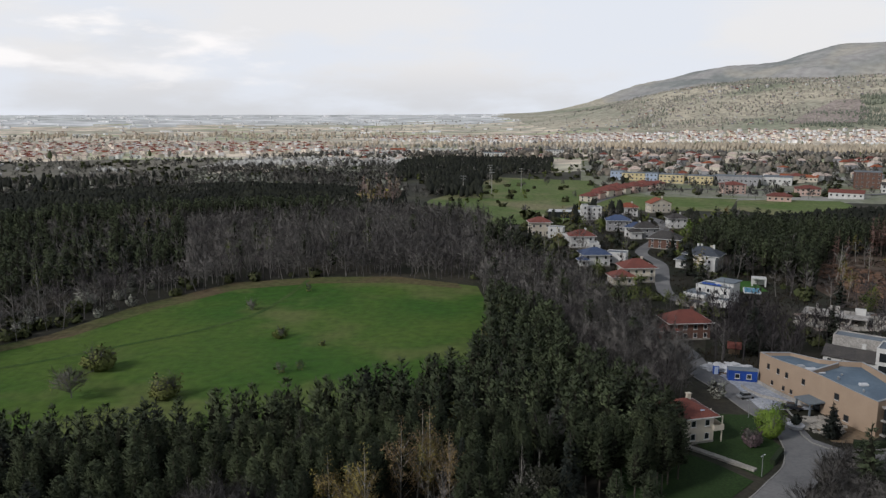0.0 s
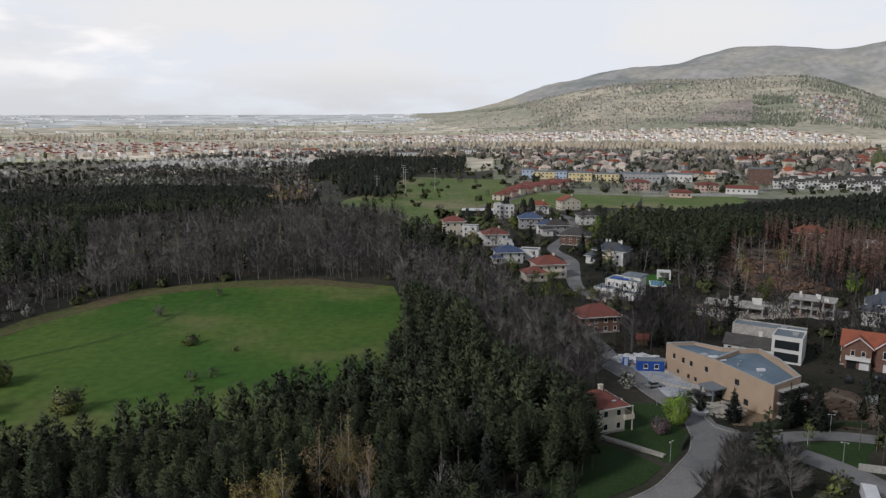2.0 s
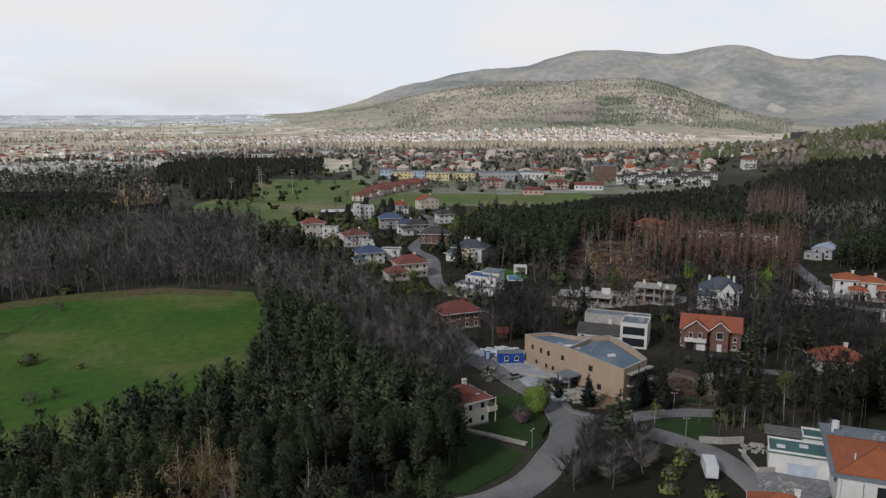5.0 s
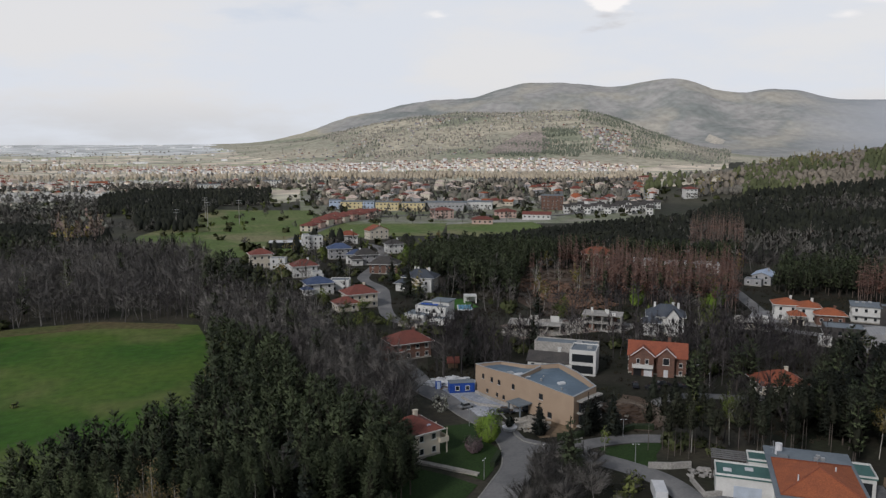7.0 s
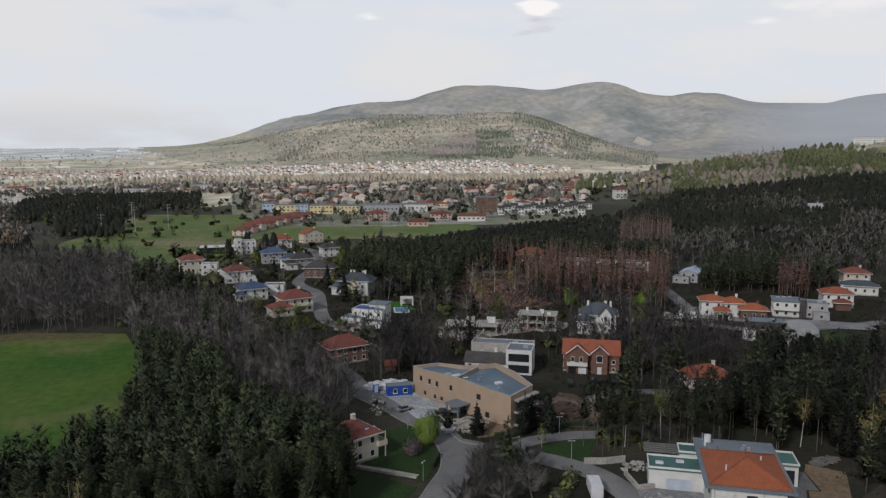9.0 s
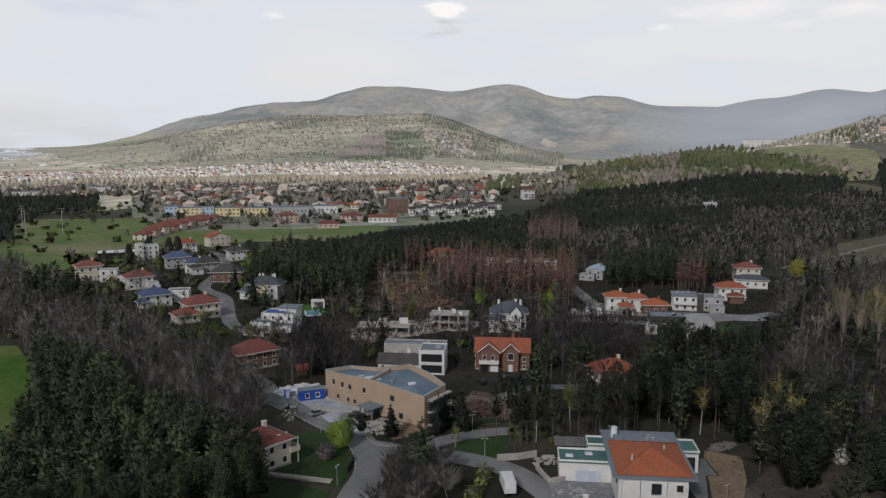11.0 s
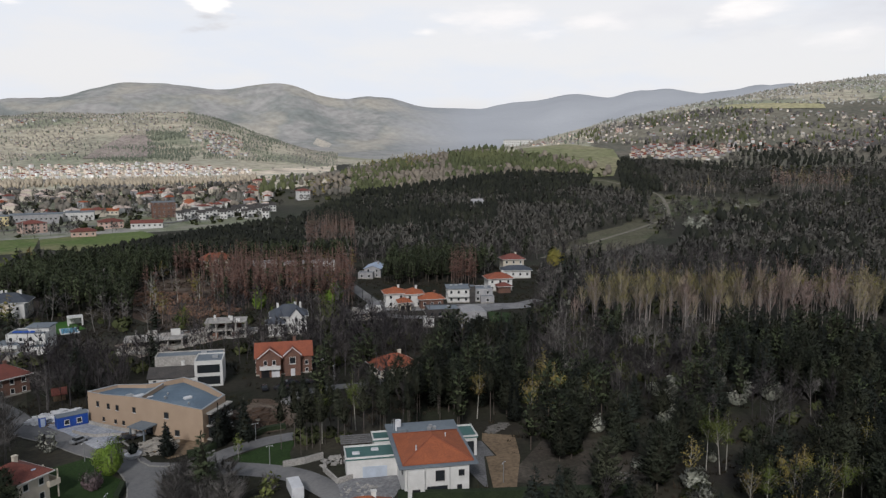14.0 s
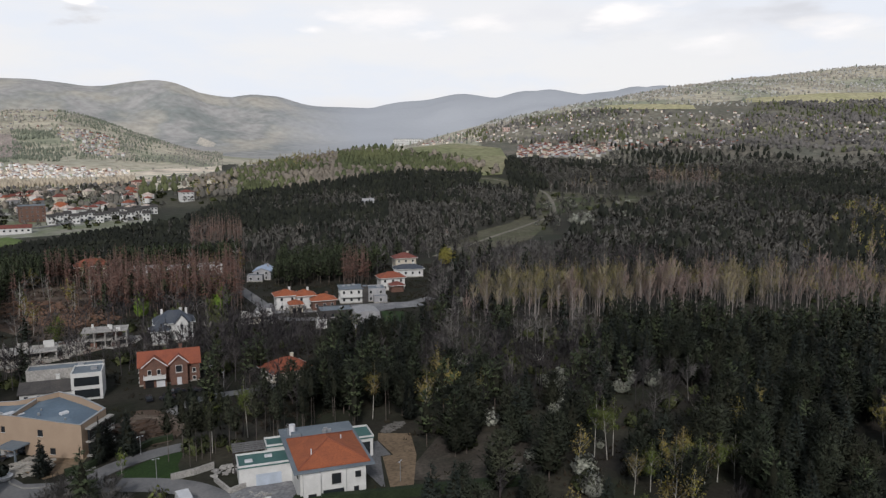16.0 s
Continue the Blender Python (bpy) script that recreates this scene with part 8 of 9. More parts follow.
# ---- distant villages ----
def village(name, zones, count, seed, label, size=(7, 10.5), roofs=(0.4, 0.3, 0.2, 0.1), tall=1.0, walls=None):
    rng = np.random.RandomState(seed)
    V, T, K = [], [], []
    n = 0
    for poly, share in zones:
        az, rr = [p[0] for p in poly], [p[1] for p in poly]
        done = 0
        while done < count * share:
            q = np.array([[rng.uniform(min(az), max(az)), math.sqrt(rng.uniform(min(rr) ** 2, max(rr) ** 2))]])
            if not inside(q, poly)[0]:
                continue
            done += 1
            x, y = polar(*q[0])
            z, a = land1(x, y), rng.uniform(0, 3.14) if rng.uniform() < 0.4 else 0.3 + rng.normal(0, 0.15)
            w, d = rng.uniform(*size), rng.uniform(*size) * 0.8
            h, rise = min(9, rng.uniform(0.5, 0.75) * w * tall), min(4, rng.uniform(0.2, 0.3) * w)
            b = np.array([(-w / 2, -d / 2), (w / 2, -d / 2), (w / 2, d / 2), (-w / 2, d / 2)])
            e = b * 1.1
            c, s = math.cos(a), math.sin(a)

            def put(P, zz):
                return [(px * c - py * s + x, px * s + py * c + y, z + zz) for px, py in P]

            V += put(b, -2) + put(b, h) + put(e, h) + put([(-w / 2 + d / 2, 0), (w / 2 - d / 2, 0)], h + rise)
            i = n
            for k in range(4):
                j = (k + 1) % 4
                T += [(i + k, i + j, i + 4 + j), (i + k, i + 4 + j, i + 4 + k)]
                K += [rng.randint(3)] * 2 if k == 0 else [K[-1]] * 2
            T += [(i + 8, i + 9, i + 13), (i + 8, i + 13, i + 12), (i + 9, i + 10, i + 13), (i + 10, i + 11, i + 12), (i + 10, i + 12, i + 13), (i + 11, i + 8, i + 12)]
            K += [3 + rng.choice(4, p=roofs)] * 6
            n += 14
    me = tri_mesh(name, V, T, [*(walls or (M_WHITE, M_CREAM, M_GREYW)), M_RED, M_RUST, M_ORANGE, M_ROOFP], K)
    tagged(new(name, me), label, "houses", kind="stuff")


village("village_west", [([(-42, 1270), (-22, 1280), (-12, 1340), (-8, 1480), (-8, 1720), (-20, 1850), (-42, 1980)], 0.88), ([(-9, 1100), (8, 1080), (8, 1420), (-9, 1500)], 0.05), ([(-40, 1980), (-4, 1900), (0, 2600), (-40, 2600)], 0.07)], 1250, 5, "distant village of white houses with red roofs on the plain", (6.5, 10), (0.26, 0.22, 0.0, 0.52), 0.95, (M_SUNNY, M_CREAM, M_SHED))
village("village_foot", [([(-6, 1900), (4, 1800), (34, 1780), (36, 1900), (30, 2030), (8, 2070), (-4, 2060)], 1.0)], 1250, 6, "sunlit village of white and cream houses along the foot of the hill", (5, 9), (0.08, 0.14, 0.12, 0.66), 1.2, (M_SHED, M_SUNNY, M_SHED))
village("village_town", [([(20, 830), (37, 800), (37, 1250), (12, 1300), (12, 900)], 1.0)], 150, 7, "low houses and sheds on the edge of the valley town", (7, 14), (0.3, 0.14, 0.06, 0.5))
village("village_rows", [([(63.8, 1212), (70.5, 1225), (70.8, 1345), (66, 1352), (64, 1322)], 0.7), ([(70.5, 1290), (80, 1330), (80, 1390), (70.5, 1370)], 0.3)], 250, 8, "rows of white houses with red roofs at the foot of the eastern slope", (5, 8), (0.55, 0.25, 0.05, 0.15), 0.8)
village("village_slope", [([(56, 1400), (64, 1370), (72, 1400), (74, 1640), (66, 1660), (58, 1560)], 0.55), ([(72, 1400), (88, 1460), (90, 1700), (82, 1660), (74, 1620)], 0.38), ([(46, 1300), (52, 1280), (52, 1420), (46, 1450)], 0.07)], 330, 18, "houses scattered among trees over the eastern slope", (3.6, 6.4), (0.34, 0.2, 0.06, 0.40), 0.7, (M_WHITE, M_GREYW, M_SUNNY))


def sheds():
    """Long low factory sheds far out on the plain."""
    rng = np.random.RandomState(9)
    V, T = [], []
    while len(V) < 8 * 150:
        az, r = rng.uniform(-36, 6), rng.uniform(2100, 4300)
        x, y = polar(az, r)
        w, d, h, z = 8 + 40 * rng.uniform() ** 2.5, rng.uniform(7, 16), rng.uniform(3.5, 6.5), land1(x, y)
        i = len(V)
        V += [(x + a * w / 2, y + b * d / 2, z + c) for c in (-1, h) for a, b in ((-1, -1), (1, -1), (1, 1), (-1, 1))]
        T += [(i + a, i + b, i + c) for a, b, c in ((0, 1, 5), (0, 5, 4), (1, 2, 6), (1, 6, 5), (2, 3, 7), (2, 7, 6), (3, 0, 4), (3, 4, 7), (4, 5, 6), (4, 6, 7))]
    tagged(new("works", tri_mesh("works", V, T, [M_SHED])), "pale factory sheds far out on the plain", "sheds", kind="stuff")


sheds()
village("village_hamlet", [([(31.4, 2270), (34.2, 2150), (35.4, 2190), (35, 2420), (31.4, 2500)], 0.9), ([(19, 2600), (23, 2600), (23, 2700), (19, 2720)], 0.1)], 150, 12, "hamlet of white houses up the hillside", (6, 10), (0.15, 0.2, 0.15, 0.5), 1.1)

village("village_hill", [([(7, 2120), (14, 2110), (24, 2150), (24, 2500), (10, 2600)], 0.6), ([(14, 2500), (22, 2500), (20, 2800), (15, 2800)], 0.15), ([(24, 2420), (31, 2450), (33, 2700), (24, 2750)], 0.25)], 210, 14, "scattered pale houses on the lower hillside", (4.5, 7.5), (0.15, 0.15, 0.1, 0.6), 1.0)


# ---- single trees and shrubs with a place of their own ----
def own_tree(name, label, x, y, template, mats, scale=1.0, turn=0.0, category="tree"):
    V, T, K, N = template
    ob = thing(name, x, y, turn, label, category)
    for n, sel in (("trunk", K == 0), ("crown", K > 0)):
        o = new(n, tri_mesh(n, V, T[sel], mats, K[sel], normals=N))
        o.parent = ob
    ob.scale = (scale,) * 3
    return ob


BUSHY = (M_BARE, M_BARE, M_MBUSH)
own_tree("bush", "broad olive-green bush alone on the meadow", -94.8, 199, shrub(501, 6.4, 5.4, 500, 2600, 0.3), BUSHY, category="bush")
own_tree("bush", "round grey-green bush alone on the meadow", -69.3, 178, shrub(502, 6.0, 4.6, 700, 1800, 0.26), BUSHY, category="bush")
own_tree("bare_tree", "low leafless brown tree on the meadow", -92.8, 178, broadleaf(503, 7.4, 1.0, 4.6, 34, 1500, 200, 0.2, 0.035, 0.18, 0.7), BUSHY)
own_tree("bush", "thin yellowish bush on the meadow", -51.5, 229, shrub(504, 3.4, 3.4, 160, 260, 0.34), (M_BARE, M_BARE, M_YGREEN), category="bush")
own_tree("bush", "leafless small shrub on the meadow", -68.7, 262, shrub(505, 4.4, 3.2, 380, 40, 0.3), BUSHY, category="bush")
own_tree("bush", "tiny leafless shrub on the meadow", -36.9, 220.5, shrub(506, 2.0, 1.3, 90, 60, 0.25), BUSHY, category="bush")
own_tree("bush", "leafless shrub on the meadow", -44.5, 196, shrub(507, 3.4, 2.4, 260, 40, 0.3), BUSHY, category="bush")
own_tree("bush", "leafless twiggy shrub beside another on the meadow", -39.6, 199, shrub(508, 2.8, 1.8, 200, 40, 0.3), BUSHY, category="bush")
own_tree("bush", "sparse shrub near the meadow's far edge", -53, 288, shrub(509, 3.6, 2.0, 200, 30, 0.3), BUSHY, category="bush")
own_tree("blossom_bush", "wide shrub in creamy blossom at the wood's edge", -132, 269, shrub(510, 5.5, 5.4, 120, 700, 0.5), (M_BARE, M_BARE, M_BLOSSOM), category="bush")
own_tree("blossom_tree", "small white-blossoming tree at the wood's edge", -127, 297, shrub(511, 7.0, 2.6, 160, 420, 0.42), (M_BARE, M_BARE, M_BLOSSOM))
for i, (az, r) in enumerate(((-15.9, 334), (-14.3, 338), (-13.2, 336), (-8.5, 340), (-5.6, 336), (-29.0, 300))):
    x, y = polar(az, r)
    own_tree("birch_tree", "tall slim birch with a pale trunk above the grey wood", x, y, broadleaf(520 + i, 19, 5, 2.0, 18, 120, 150, 0.22, 0.04, 0.17, 1.4), (M_BIRCHB, M_BARE, M_YGREEN))
for i, (az, r, h) in enumerate(((-29.5, 110, 14), (-27, 112, 15), (-24.5, 108, 13), (-19.5, 111, 15), (-17.6, 112, 15.5), (-16, 109, 14))):
    x, y = polar(az, r)
    own_tree("bare_tree", "broad leafless grey tree before the pines", x, y, broadleaf(640 + i, h, 3, 4.8, 44, 3600, 200, 0.16, 0.036, 0.2, 0.8), (M_BARE, M_BARE, M_YGREEN))
for i, (az, r, h, m) in enumerate(((-9.2, 112, 15, 0), (-8.2, 113, 13, 0), (-6.6, 112, 17, 0), (-3.6, 120, 17, 1), (-2.6, 122, 18, 1), (-1.4, 121, 17, 0), (-0.4, 123, 17.5, 1), (0.6, 121, 15, 1), (5.8, 112, 16, 2), (7.0, 112, 15, 2), (-7.4, 110, 12, 0))):
    x, y = polar(az, r)
    own_tree("birch_tree", ("birch with golden-green catkins among the pines", "birch with russet budding crown among the pines", "bare birch with pale trunk among the pines")[m], x, y, broadleaf(650 + i, h * 1.15, 4, 2.7, 24, 320, (2200, 1700, 60)[m], 0.115, 0.028, 0.14, 1.4), (M_BIRCHB, M_BARE, (M_BIRCHL, M_RUSSET, M_BARE)[m]))
own_tree("willow_tree", "bright lime-green young willow beside the lane", 71.5, 154.5, shrub(530, 8.8, 3.4, 300, 10000, 0.12), (M_BARE, M_BARE, M_LIME))
own_tree("cherry_tree", "small pink-blossoming tree on the lawn", 65.8, 150.2, shrub(531, 4.4, 2.3, 300, 1300, 0.17), (M_BARE, M_BARE, M_PINK))
own_tree("blossom_tree", "thin white-blossoming tree beside the lane", 68.4, 177.5, shrub(532, 6.0, 2.4, 200, 260, 0.3), (M_BARE, M_BARE, M_BLOSSOM))
for i, (x, y, h) in enumerate(((84.8, 154, 8.2), (95.9, 150.2, 10.5), (101.6, 148, 11.5), (99.0, 151.8, 9.0), (103.5, 151, 8.0), (127.5, 166.5, 6.5), (132, 163, 6.5), (136.5, 161, 8.0))):
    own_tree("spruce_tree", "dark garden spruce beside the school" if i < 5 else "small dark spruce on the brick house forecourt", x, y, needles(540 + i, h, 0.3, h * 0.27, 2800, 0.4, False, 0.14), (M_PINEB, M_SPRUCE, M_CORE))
own_tree("pine_tree", "tall lone conifer beside the lane", 77.5, 127.5, needles(546, 15.5, 1.5, 4.0, 1800, 0.6, False), (M_PINEB, M_PINE, M_CORE))
for i, (x, y, h) in enumerate(((73.5, 132, 7.5), (77.5, 131.5, 7), (71.5, 127, 7.5), (80.5, 135.5, 6), (67.5, 122.5, 8), (74.5, 122.5, 7), (62.5, 117.5, 8), (83, 129, 6), (70, 116.5, 7.5), (79, 120, 6.5))):
    own_tree("bare_tree", "leafless grey tree beside the road junction", x, y, broadleaf(550 + i, h, 1.0, 3.7, 34, 1700, 0, 0.2, 0.028, 0.14, 0.8), (M_BARE, M_BARE, M_BARE))
for i, (x, y) in enumerate(((83, 117), (88, 121), (79, 112), (91, 124), (86, 108))):
    own_tree("bush", "low dark shrub on the verge", x, y, shrub(560 + i, 2.4, 2.4, 200, 260, 0.3), BUSHY, category="bush")
own_tree("birch_tree", "slim young yellow-green birch on the verge", 94.1, 139.8, broadleaf(566, 6.2, 1.6, 1.3, 14, 60, 240, 0.16, 0.02, 0.07, 1.2), (M_BIRCHB, M_BARE, M_YGREEN))
for i, (x, y, h) in enumerate((polar(52.6, 188) + (15,), polar(57.7, 202) + (14,), polar(59.2, 190) + (15.5,), polar(63.5, 206) + (14,), polar(70.1, 166) + (14.5,), polar(71.1, 165) + (15,), polar(71.5, 167) + (14,), (112.5, 132.5, 14), (123.5, 132.5, 15))):
    own_tree("birch_tree", "tall birch with golden catkins above the pines", x, y, broadleaf(570 + i, h, 6, 1.9, 20, 260, 1500, 0.125, 0.026, 0.13, 1.3), (M_BIRCHB, M_BARE, M_BIRCHL if i in (0, 1, 2) else M_YGREEN))
for i, (x, y, h, r) in enumerate(((194, 268, 10, 3.4), (228, 256, 9, 3.6), (221, 252, 7, 3.0), (140, 421, 9, 4), (375, 230, 11, 6.4), (95, 447, 7, 4.5), (183, 38, 9, 3))):
    own_tree("young_tree", "wide weeping willow in yellow-green leaf" if i == 4 else "rounded tree in bright yellow-green leaf", x, y, shrub(580 + i, h, r, 160, 2600 if r < 5 else 5200, 0.3), (M_BARE, M_BARE, M_GOLD if i == 4 else M_LIME if i < 5 else M_YGREEN))
for i, (x, y) in enumerate(((177.6, 306), (168, 309.5), (193, 300), (186, 302), (164, 306))):
    own_tree("birch_tree", "tall bare birch with a pale trunk in the clearing", x, y, broadleaf(590 + i, 17, 5, 1.7, 18, 140, 70, 0.2, 0.04, 0.17, 1.3), (M_BIRCHB, M_BARE, M_YGREEN))
for i, (x, y, h) in enumerate((polar(73.2, 149) + (10,), polar(74.4, 151) + (11,), polar(75.2, 156) + (11.5,), polar(76.0, 153) + (11,), polar(76.6, 160) + (11,), polar(77.4, 156) + (10.5,), polar(78.3, 158) + (11,), polar(79.2, 160) + (10.5,), polar(77.5, 172) + (7.5,), polar(80.4, 163) + (10,))):
    own_tree("birch_tree", "birch in fresh yellow-green leaf among conifers", x, y, broadleaf(600 + i, h, 2.6, 2.1, 22, 420, 1700 if i % 3 else 500, 0.12, 0.026, 0.12, 1.3), (M_BIRCHB, M_BARE, M_YGREEN if i % 2 else M_BIRCHL))
for i, (x, y) in enumerate(((137.5, 50), (194.6, 81), (176.5, 74.7), (215, 75.5), (203, 66), (215, 67), (213, 60), (196, 86))):
    own_tree("blossom_bush", "shrub in white blossom among the conifers", x, y, shrub(610 + i, 5.2, 2.9, 200, 1900, 0.17), (M_BARE, M_BARE, M_BLOSSOM), category="bush")


# ---- things round the school and the lanes ----
def make_container():
    ob = thing("site_container", 79.6, 190.8, -12, "blue steel site office container with two white windows", "container")
    bm = bmesh.new()
    box(bm, 0, 0, 0.1, 7.2, 3.0, 2.9)
    part("body", bm, M_BLUEP, ob)
    for i in range(24):
        bm = bmesh.new()
        box(bm, -3.45 + i * 0.3, -1.54, 0.3, 0.14, 0.08, 2.5)
        part("rib", bm, M_BLUEP, ob)
    bm = bmesh.new()
    box(bm, 0, 0, 3.004, 7.4, 3.2, 0.14)
    part("roof", bm, M_FLATG, ob)
    for x in (-1.4, 1.5):
        add_window(ob, x, -1.58, 1.6, 0, 1.2, 1.3)


def make_toilet():
    ob = thing("portable_toilet", 74.4, 195.6, -10, "small blue portable toilet cabin", "toilet cabin")
    bm = bmesh.new()
    box(bm, 0, 0, 0, 1.5, 1.5, 2.5)
    part("body", bm, M_BLUEP, ob, soft=0.06)
    bm = bmesh.new()
    box(bm, 0, -0.78, 0.15, 1.0, 0.06, 2.1)
    part("door", bm, M_SKYBLUE, ob)
    bm = bmesh.new()
    box(bm, 0, 0, 2.504, 1.6, 1.6, 0.18)
    part("roof", bm, M_TARP, ob)


def car(x, y, rz, paint, label):
    ob = thing("car", x, y, rz, label, "car", z=land1(x, y) + 0.14)
    bm = bmesh.new()
    v = box(bm, 0, 0, 0.35, 4.4, 1.75, 0.6)
    bmesh.ops.bevel(bm, geom=bm.edges[:], offset=0.12, segments=2, affect="EDGES")
    part("body", bm, paint, ob)
    bm = bmesh.new()
    v = box(bm, -0.2, 0, 0.96, 2.4, 1.6, 0.55)
    for q in v[4:]:
        q.co.x = -0.2 + (q.co.x + 0.2) * 0.68
        q.co.y *= 0.84
    part("cabin", bm, M_GLASS, ob, "dark glazed cabin")
    bm = bmesh.new()
    box(bm, -0.2, 0, 1.512, 1.6, 1.34, 0.06)
    part("roof", bm, paint, ob)
    for a in (-1.35, 1.35):
        for b in (-0.8, 0.8):
            bm = bmesh.new()
            cyl(bm, 0, 0, -0.11, 0.34, 0.22, 12)
            o = part("wheel", bm, M_TYRE, ob)
            o.matrix_basis = pose(a, b, 0.3, 90, 0, 0)
    return ob


def make_truck():
    ob = thing("truck", 90.7, 115.5, 62, "white box truck parked beside the lane", "truck", z=land1(90.7, 115.5) + 0.14)
    bm = bmesh.new()
    box(bm, -0.6, 0, 0.9, 5.4, 2.4, 2.4)
    part("box_body", bm, M_TARP, ob, soft=0.05)
    bm = bmesh.new()
    v = box(bm, 3.1, 0, 0.5, 1.9, 2.2, 2.1)
    for q in v[4:]:
        q.co.x = min(q.co.x, 3.7)
    part("cab", bm, M_CARW, ob, soft=0.05)
    bm = bmesh.new()
    box(bm, 3.98, 0, 1.5, 0.12, 1.9, 0.8)
    part("windscreen", bm, M_GLASS, ob)
    for a in (-2.2, 2.6):
        for b in (-1.0, 1.0):
            bm = bmesh.new()
            cyl(bm, 0, 0, -0.14, 0.46, 0.28, 12)
            o = part("wheel", bm, M_TYRE, ob)
            o.matrix_basis = pose(a, b, 0.46, 90, 0, 0)


def street_lamp(x, y, rz):
    ob = thing("street_lamp", x, y, rz, "slim grey lamp post with two pale heads", "street lamp")
    bm = bmesh.new()
    cyl(bm, 0, 0, 0, 0.09, 4.6, 8, 0.06)
    part("pole", bm, M_METAL, ob)
    for s in (-1, 1):
        bm = bmesh.new()
        box(bm, s * 0.3, 0, 4.5, 0.55, 0.06, 0.06)
        part("arm", bm, M_METAL, ob)
        bm = bmesh.new()
        box(bm, s * 0.58, 0, 4.4, 0.34, 0.2, 0.12)
        part("head", bm, M_TARP, ob)


def power_pole(x, y, h):
    ob = thing("power_pole", x, y, 15, "grey power line pole with a crossarm", "power pole")
    bm = bmesh.new()
    cyl(bm, 0, 0, -0.5, 0.35, h, 8, 0.2)
    part("pole", bm, M_CONC, ob)
    for z in (h - 1.2, h - 3.4):
        bm = bmesh.new()
        box(bm, 0, 0, z, 5.0, 0.3, 0.3)
        part("crossarm", bm, M_METAL, ob)


def rubble(name, label, cx, cy, rx, ry, count, size, material, seed, heap=0.0):
    """Loose blocks lying about, too many to count."""
    rng = np.random.RandomState(seed)
    V, T = [], []
    C = np.array([(-1, -1, 0), (1, -1, 0), (1, 1, 0), (-1, 1, 0), (-1, -1, 1), (1, -1, 1), (1, 1, 1), (-1, 1, 1)], float)
    F = [(0, 1, 5), (0, 5, 4), (1, 2, 6), (1, 6, 5), (2, 3, 7), (2, 7, 6), (3, 0, 4), (3, 4, 7), (4, 5, 6), (4, 6, 7)]
    for i in range(count):
        a, q = rng.uniform(0, 6.283), math.sqrt(rng.uniform())
        x, y = cx + rx * q * math.cos(a), cy + ry * q * math.sin(a)
        t, s = rng.uniform(0, 6.283), rng.uniform(*size) * np.array([rng.uniform(0.5, 1.6), rng.uniform(0.4, 1), rng.uniform(0.3, 0.8)]) * 0.5
        B = C * s * rng.uniform(0.8, 1.2, (8, 3))
        B = np.stack([B[:, 0] * math.cos(t) - B[:, 1] * math.sin(t) + x, B[:, 0] * math.sin(t) + B[:, 1] * math.cos(t) + y, B[:, 2] + land1(x, y) + 0.1 + heap * (1 - q)], -1)
        T += [(f[0] + len(V), f[1] + len(V), f[2] + len(V)) for f in F]
        V += [tuple(b) for b in B]
    tagged(new(name, tri_mesh(name, V, T, [material])), label, "rubble", kind="stuff")


def wall_run(name, label, pts, h, thick, material, category="wall"):
    L = [Vector(p) for p in pts]
    bm = bmesh.new()
    for a, b in zip(L, L[1:]):
        d = b - a
        s = Vector((-d.y, d.x)).normalized() * thick / 2
        lo = [(p.x, p.y) for p in (a - s, b - s, b + s, a + s)]
        v = [bm.verts.new((x, y, land1(x, y) - 0.3)) for x, y in lo] + [bm.verts.new((x, y, land1(x, y) + h)) for x, y in lo]
        for f in ((4, 5, 6, 7), (0, 1, 5, 4), (1, 2, 6, 5), (2, 3, 7, 6), (3, 0, 4, 7)):
            bm.faces.new([v[i] for i in f])
    bmesh.ops.recalc_face_normals(bm, faces=bm.faces[:])
    me = bpy.data.meshes.new(name)
    bm.to_mesh(me)
    bm.free()
    me.materials.append(material)
    return tagged(new(name, me), label, category)


make_container()
make_toilet()
make_truck()
car(75.5, 177.6, 10, M_CARS, "silver hatchback parked at the school forecourt")
car(83.6, 170.5, -25, M_CARB, "dark car parked near the school entrance")
car(131.6, 172.5, -36, M_CARB, "dark car parked before the brick house")
car(136.5, 174.5, -15, M_CARB, "black estate car on the brick house drive")
car(139.5, 171, -20, M_CARB, "dark car parked beside a hedge")
car(128.2, 176, 60, M_CARB, "dark saloon car before the garages")
for x, y, rz in ((62.3, 136.6, 40), (96.9, 132, -30), (103.2, 145.8, -20), (123, 87, 10), (71.3, 165.5, 20), (150, 176, 0), (148, 168, 30)):
    street_lamp(x, y, rz)
for x, y, h in ((44.7, 717, 22), (41.5, 639, 24), (70.3, 675, 22), (17.4, 643, 18), (240, 640, 16)):
    power_pole(x, y, h)
rubble("stone_rubble", "pale broken stones along the school bed", 86, 161, 5.5, 5.0, 190, (0.3, 1.3), M_STONE, 21, 0.3)
rubble("site_rubble", "building rubble and pallets on the forecourt", 79, 200, 7, 4, 150, (0.4, 1.5), M_TARP, 22, 0.7)
rubble("timber_scraps", "timber and board scraps beside the container", 78.5, 196, 4, 5, 70, (0.3, 1.1), M_WOOD, 23)
rubble("yard_rubble", "builder's rubble before the garage", 100.5, 107.5, 4, 3.5, 60, (0.2, 0.9), M_CONC, 24)
rubble("felled_branches", "felled logs and branches over the clearing", 178, 305, 16, 38, 420, (0.5, 2.6), M_LOG, 25)
rubble("plot_rubble", "pale rubble heaps round the concrete shells", 138, 244, 20, 8, 260, (0.5, 2.2), M_STONE, 41, 0.6)
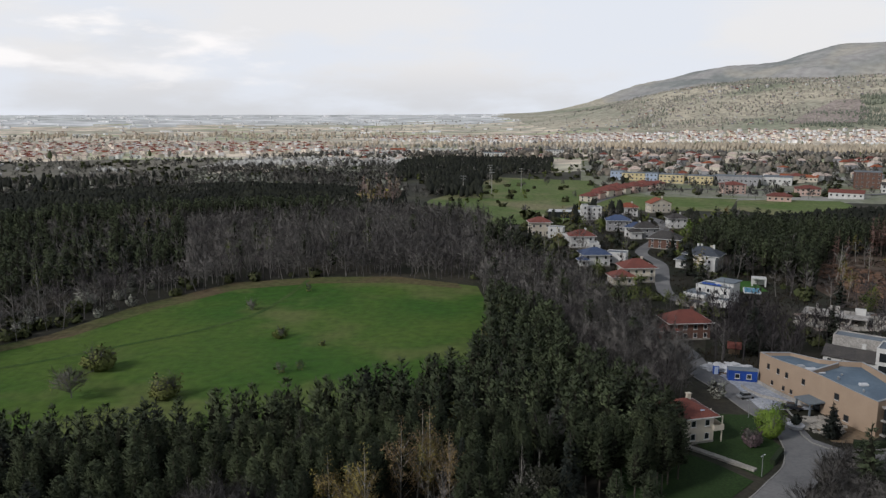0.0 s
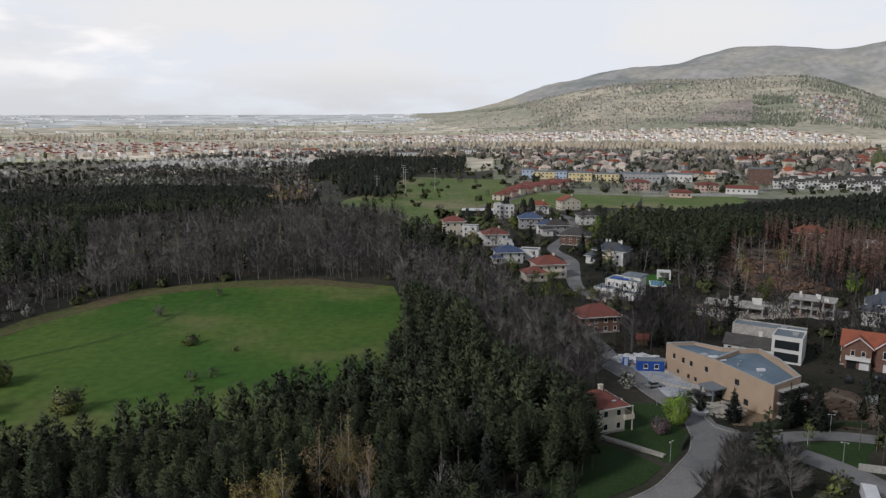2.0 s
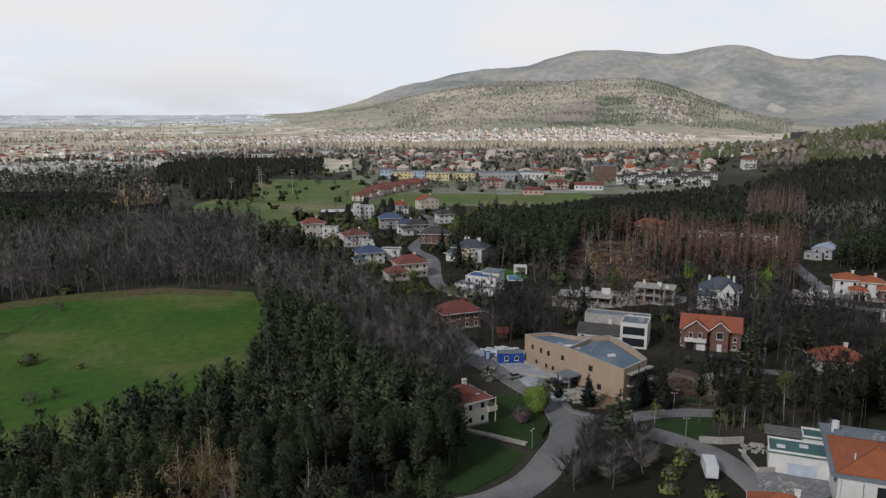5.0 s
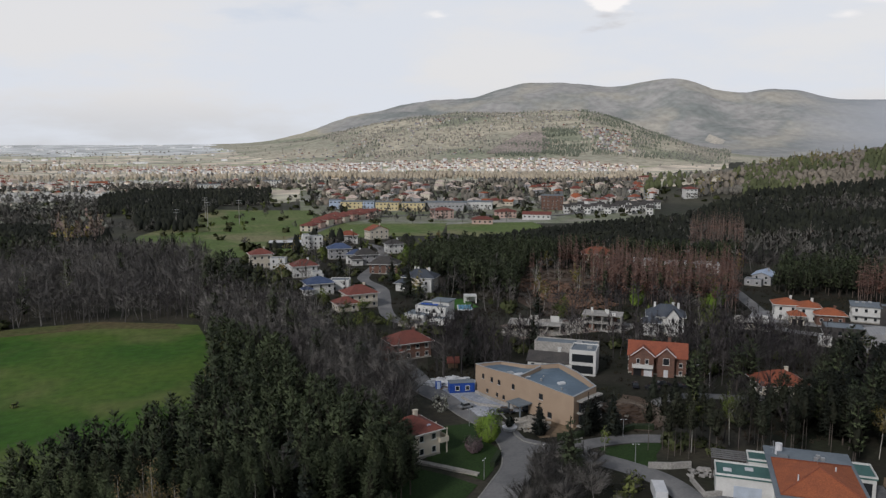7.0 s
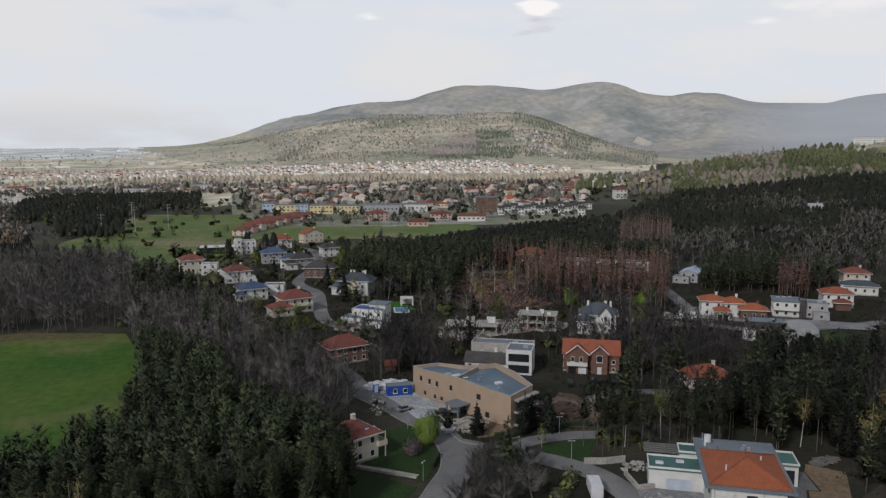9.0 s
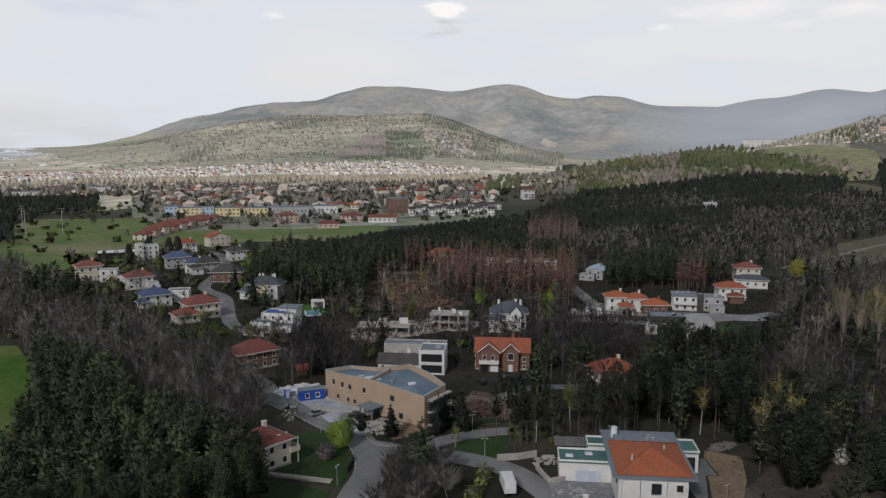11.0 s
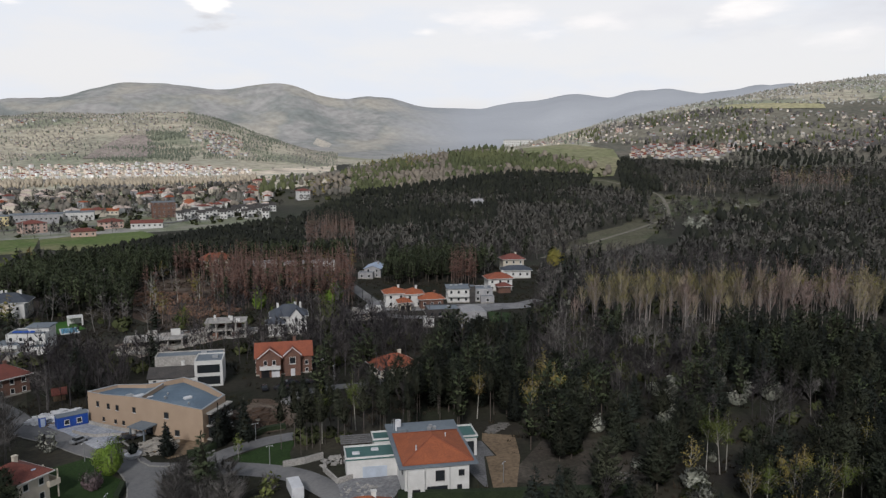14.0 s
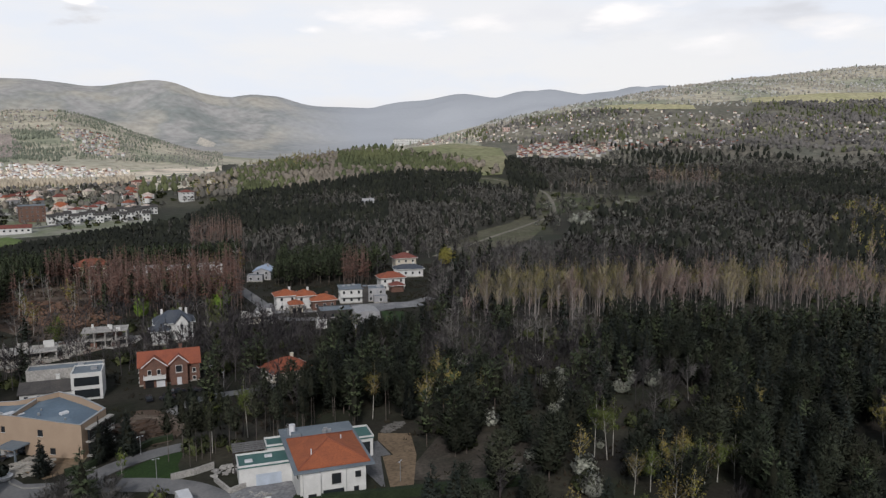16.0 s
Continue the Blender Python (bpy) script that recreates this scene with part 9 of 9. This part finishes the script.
rubble("plot_rubble", "rubble and formwork beside the white slab", 162, 240, 10, 7, 160, (0.4, 1.8), M_CONC, 42, 0.5)
rubble("plot_rubble", "concrete rubble across the building plot", 145, 249, 24, 9, 300, (0.4, 1.6), M_CONC, 26)
rubble("earth_clods", "heaped clods of brown earth", 114, 160, 6, 8, 220, (0.6, 2.4), M_EARTH, 27, 1.4)
rubble("stone_rubble", "grey broken stones behind the white house", 147, 106, 4.6, 1.7, 120, (0.3, 1.0), M_GRIT, 28, 0.4)
rubble("stone_rubble", "small heap of pale stones in the clearing", 147.6, 86, 1.8, 1.2, 26, (0.2, 0.8), M_GRIT, 43, 0.3)
rubble("stone_rubble", "loose pale stones below the conifers", 152.6, 79.2, 2.4, 1.4, 34, (0.2, 0.8), M_GRIT, 45, 0.3)
rubble("stone_rubble", "scattered stones along the clearing's edge", 140.5, 69.5, 3.2, 3.6, 34, (0.2, 0.8), M_GRIT, 46)
rubble("loose_stones", "pale sandy stones on the earth mound", 114.5, 158, 3.5, 4.5, 60, (0.3, 1.1), M_STONE, 47, 0.8)
rubble("plank_stack", "stacked planks and beams beside the garage", 107.5, 122.5, 4.0, 2.2, 44, (0.25, 1.3), M_CONC, 44, 0.2)
wall_run("ramp_wall", "low grey concrete wall curving along the school ramp", [(77.3, 185.2), (78, 181.4), (79.4, 178), (82.4, 175.6), (85, 172.4)], 0.9, 0.3, M_CONC)
wall_run("bed_kerb", "pale stone kerb curving round the school bed", [(82.6, 172), (82, 166.5), (80.8, 161.5), (79.2, 156), (79.4, 151.6), (81.4, 148.8), (85, 147.4), (89, 147.6), (93.5, 148.4)], 0.32, 0.35, M_KERB, "kerb")
wall_run("garden_path_wall", "low stone-edged garden path wall", [(50, 151.5), (56, 145.5), (62, 138.8)], 0.5, 1.4, M_STONE)
wall_run("concrete_wall", "low raw concrete boundary wall", [(98, 128.8), (102.5, 126.8), (107, 125.8)], 1.5, 0.4, M_CONC)
wall_run("concrete_wall", "low raw concrete forecourt wall", [(102.6, 120.6), (100.2, 113.4), (105.6, 112.4)], 1.2, 0.4, M_CONC)
wall_run("hedge", "clipped dark evergreen hedge before the white house", [(103, 98.6), (110, 90.6), (116.5, 83.8), (126, 74), (135, 64.5)], 1.9, 1.5, M_HEDGE, "hedge")
wall_run("hedge", "clipped dark hedge beside the school", [(87.5, 150.0), (91, 148.8), (94.5, 149.8)], 1.5, 1.3, M_HEDGE, "hedge")
wall_run("hedge", "clipped dark hedge along the branch lane", [(104, 148.6), (108.5, 149), (113, 147)], 1.4, 1.2, M_HEDGE, "hedge")
wall_run("hedge", "clipped dark hedge along the garden lawn", [(66.5, 141.5), (70.8, 147)], 1.2, 1.0, M_HEDGE, "hedge")


def make_planter():
    ob = thing("planter", 79.6, 159.6, 0, "white round concrete planter with a clipped dark shrub", "planter", z=land1(79.6, 159.6) + 0.14)
    bm = bmesh.new()
    cyl(bm, 0, 0, 0, 1.5, 0.8, 14, 1.9)
    part("bowl", bm, M_TARP, ob)
    V, T, K, N = shrub(620, 2.6, 1.1, 30, 320, 0.3)
    V = V + np.array([0, 0, 0.78])
    o = new("shrub", tri_mesh("shrub", V, T, (M_BARE, M_SPRUCE, M_SPRUCE), K, normals=N))
    o.parent = ob


make_planter()
house(43.6, 128, 4, [(0, 4, 10, 8, 3.0, "hip", 2.6, M_ORANGE, M_WHITE, 1, "f")], "low white house with an orange hip roof behind the hedge", free=7)
shed_x, shed_y = 86.2, 213.4
shed = thing("garden_shed", shed_x, shed_y, -20, "small red-brown timber shed under bare trees", "shed")
bm = bmesh.new()
box(bm, 0, 0, -0.2, 3.0, 2.6, 2.6)
part("wall", bm, M_WOOD, shed)
bm = bmesh.new()
gable(bm, 0, 0, 2.45, 3.0, 2.6, 1.1)
part("roof", bm, M_RED, shed)
EXCLUDE.append((shed_x, shed_y, 3))

for i, (a, r, h) in enumerate(((68.2, 655, 9), (69.1, 668, 10), (68.7, 690, 8), (70.6, 705, 7), (66.9, 640, 6), (74.5, 560, 7), (79.4, 615, 7), (72.3, 221, 5), (67.7, 219, 5.5), (67.4, 201, 4.5), (69.4, 155, 5))):
    x, y = polar(a, r)
    own_tree("blossom_tree", "spreading tree in white blossom above bare scrub", x, y, shrub(900 + i, h, h * 0.55, 140, 420 if r > 400 else 1100, 0.75 if r > 400 else 0.36), (M_BARE, M_BARE, M_BLOSSOM))
for i, (a, r, h) in enumerate(((66.4, 905, 15), (67.6, 900, 17), (69.2, 908, 16), (69.8, 905, 14), (68.6, 912, 18), (47.4, 560, 17), (58.6, 520, 15))):
    x, y = polar(a, r)
    own_tree("poplar_tree", "lone pale leafless poplar beside the valley track", x, y, broadleaf(930 + i, h, 3, 2.2, 18, 220, 60, 0.35, 0.09, 0.3, 2.0), (M_BIRCHB, M_POPB, M_BUD))

for i, (a, r, h) in enumerate(((47.7, 209, 9), (48.3, 213, 10), (46.3, 208, 7), (45.4, 214, 8))):
    x, y = polar(a, r)
    own_tree("spruce_tree", "dark garden spruce before the low house", x, y, needles(960 + i, h, 0.4, h * 0.27, 900, 0.5, False), (M_PINEB, M_SPRUCE, M_CORE))

for i, (a, r, h) in enumerate(((18.3, 150, 13), (17.8, 145, 14), (18.6, 143, 12), (17.6, 156, 13))):
    x, y = polar(a, r)
    own_tree("pine_tree", "tall pine close beside the cream house", x, y, needles(980 + i, h, 3.0, 2.6, 1900, 0.42, True), (M_PINEB, M_PINE, M_CORE))
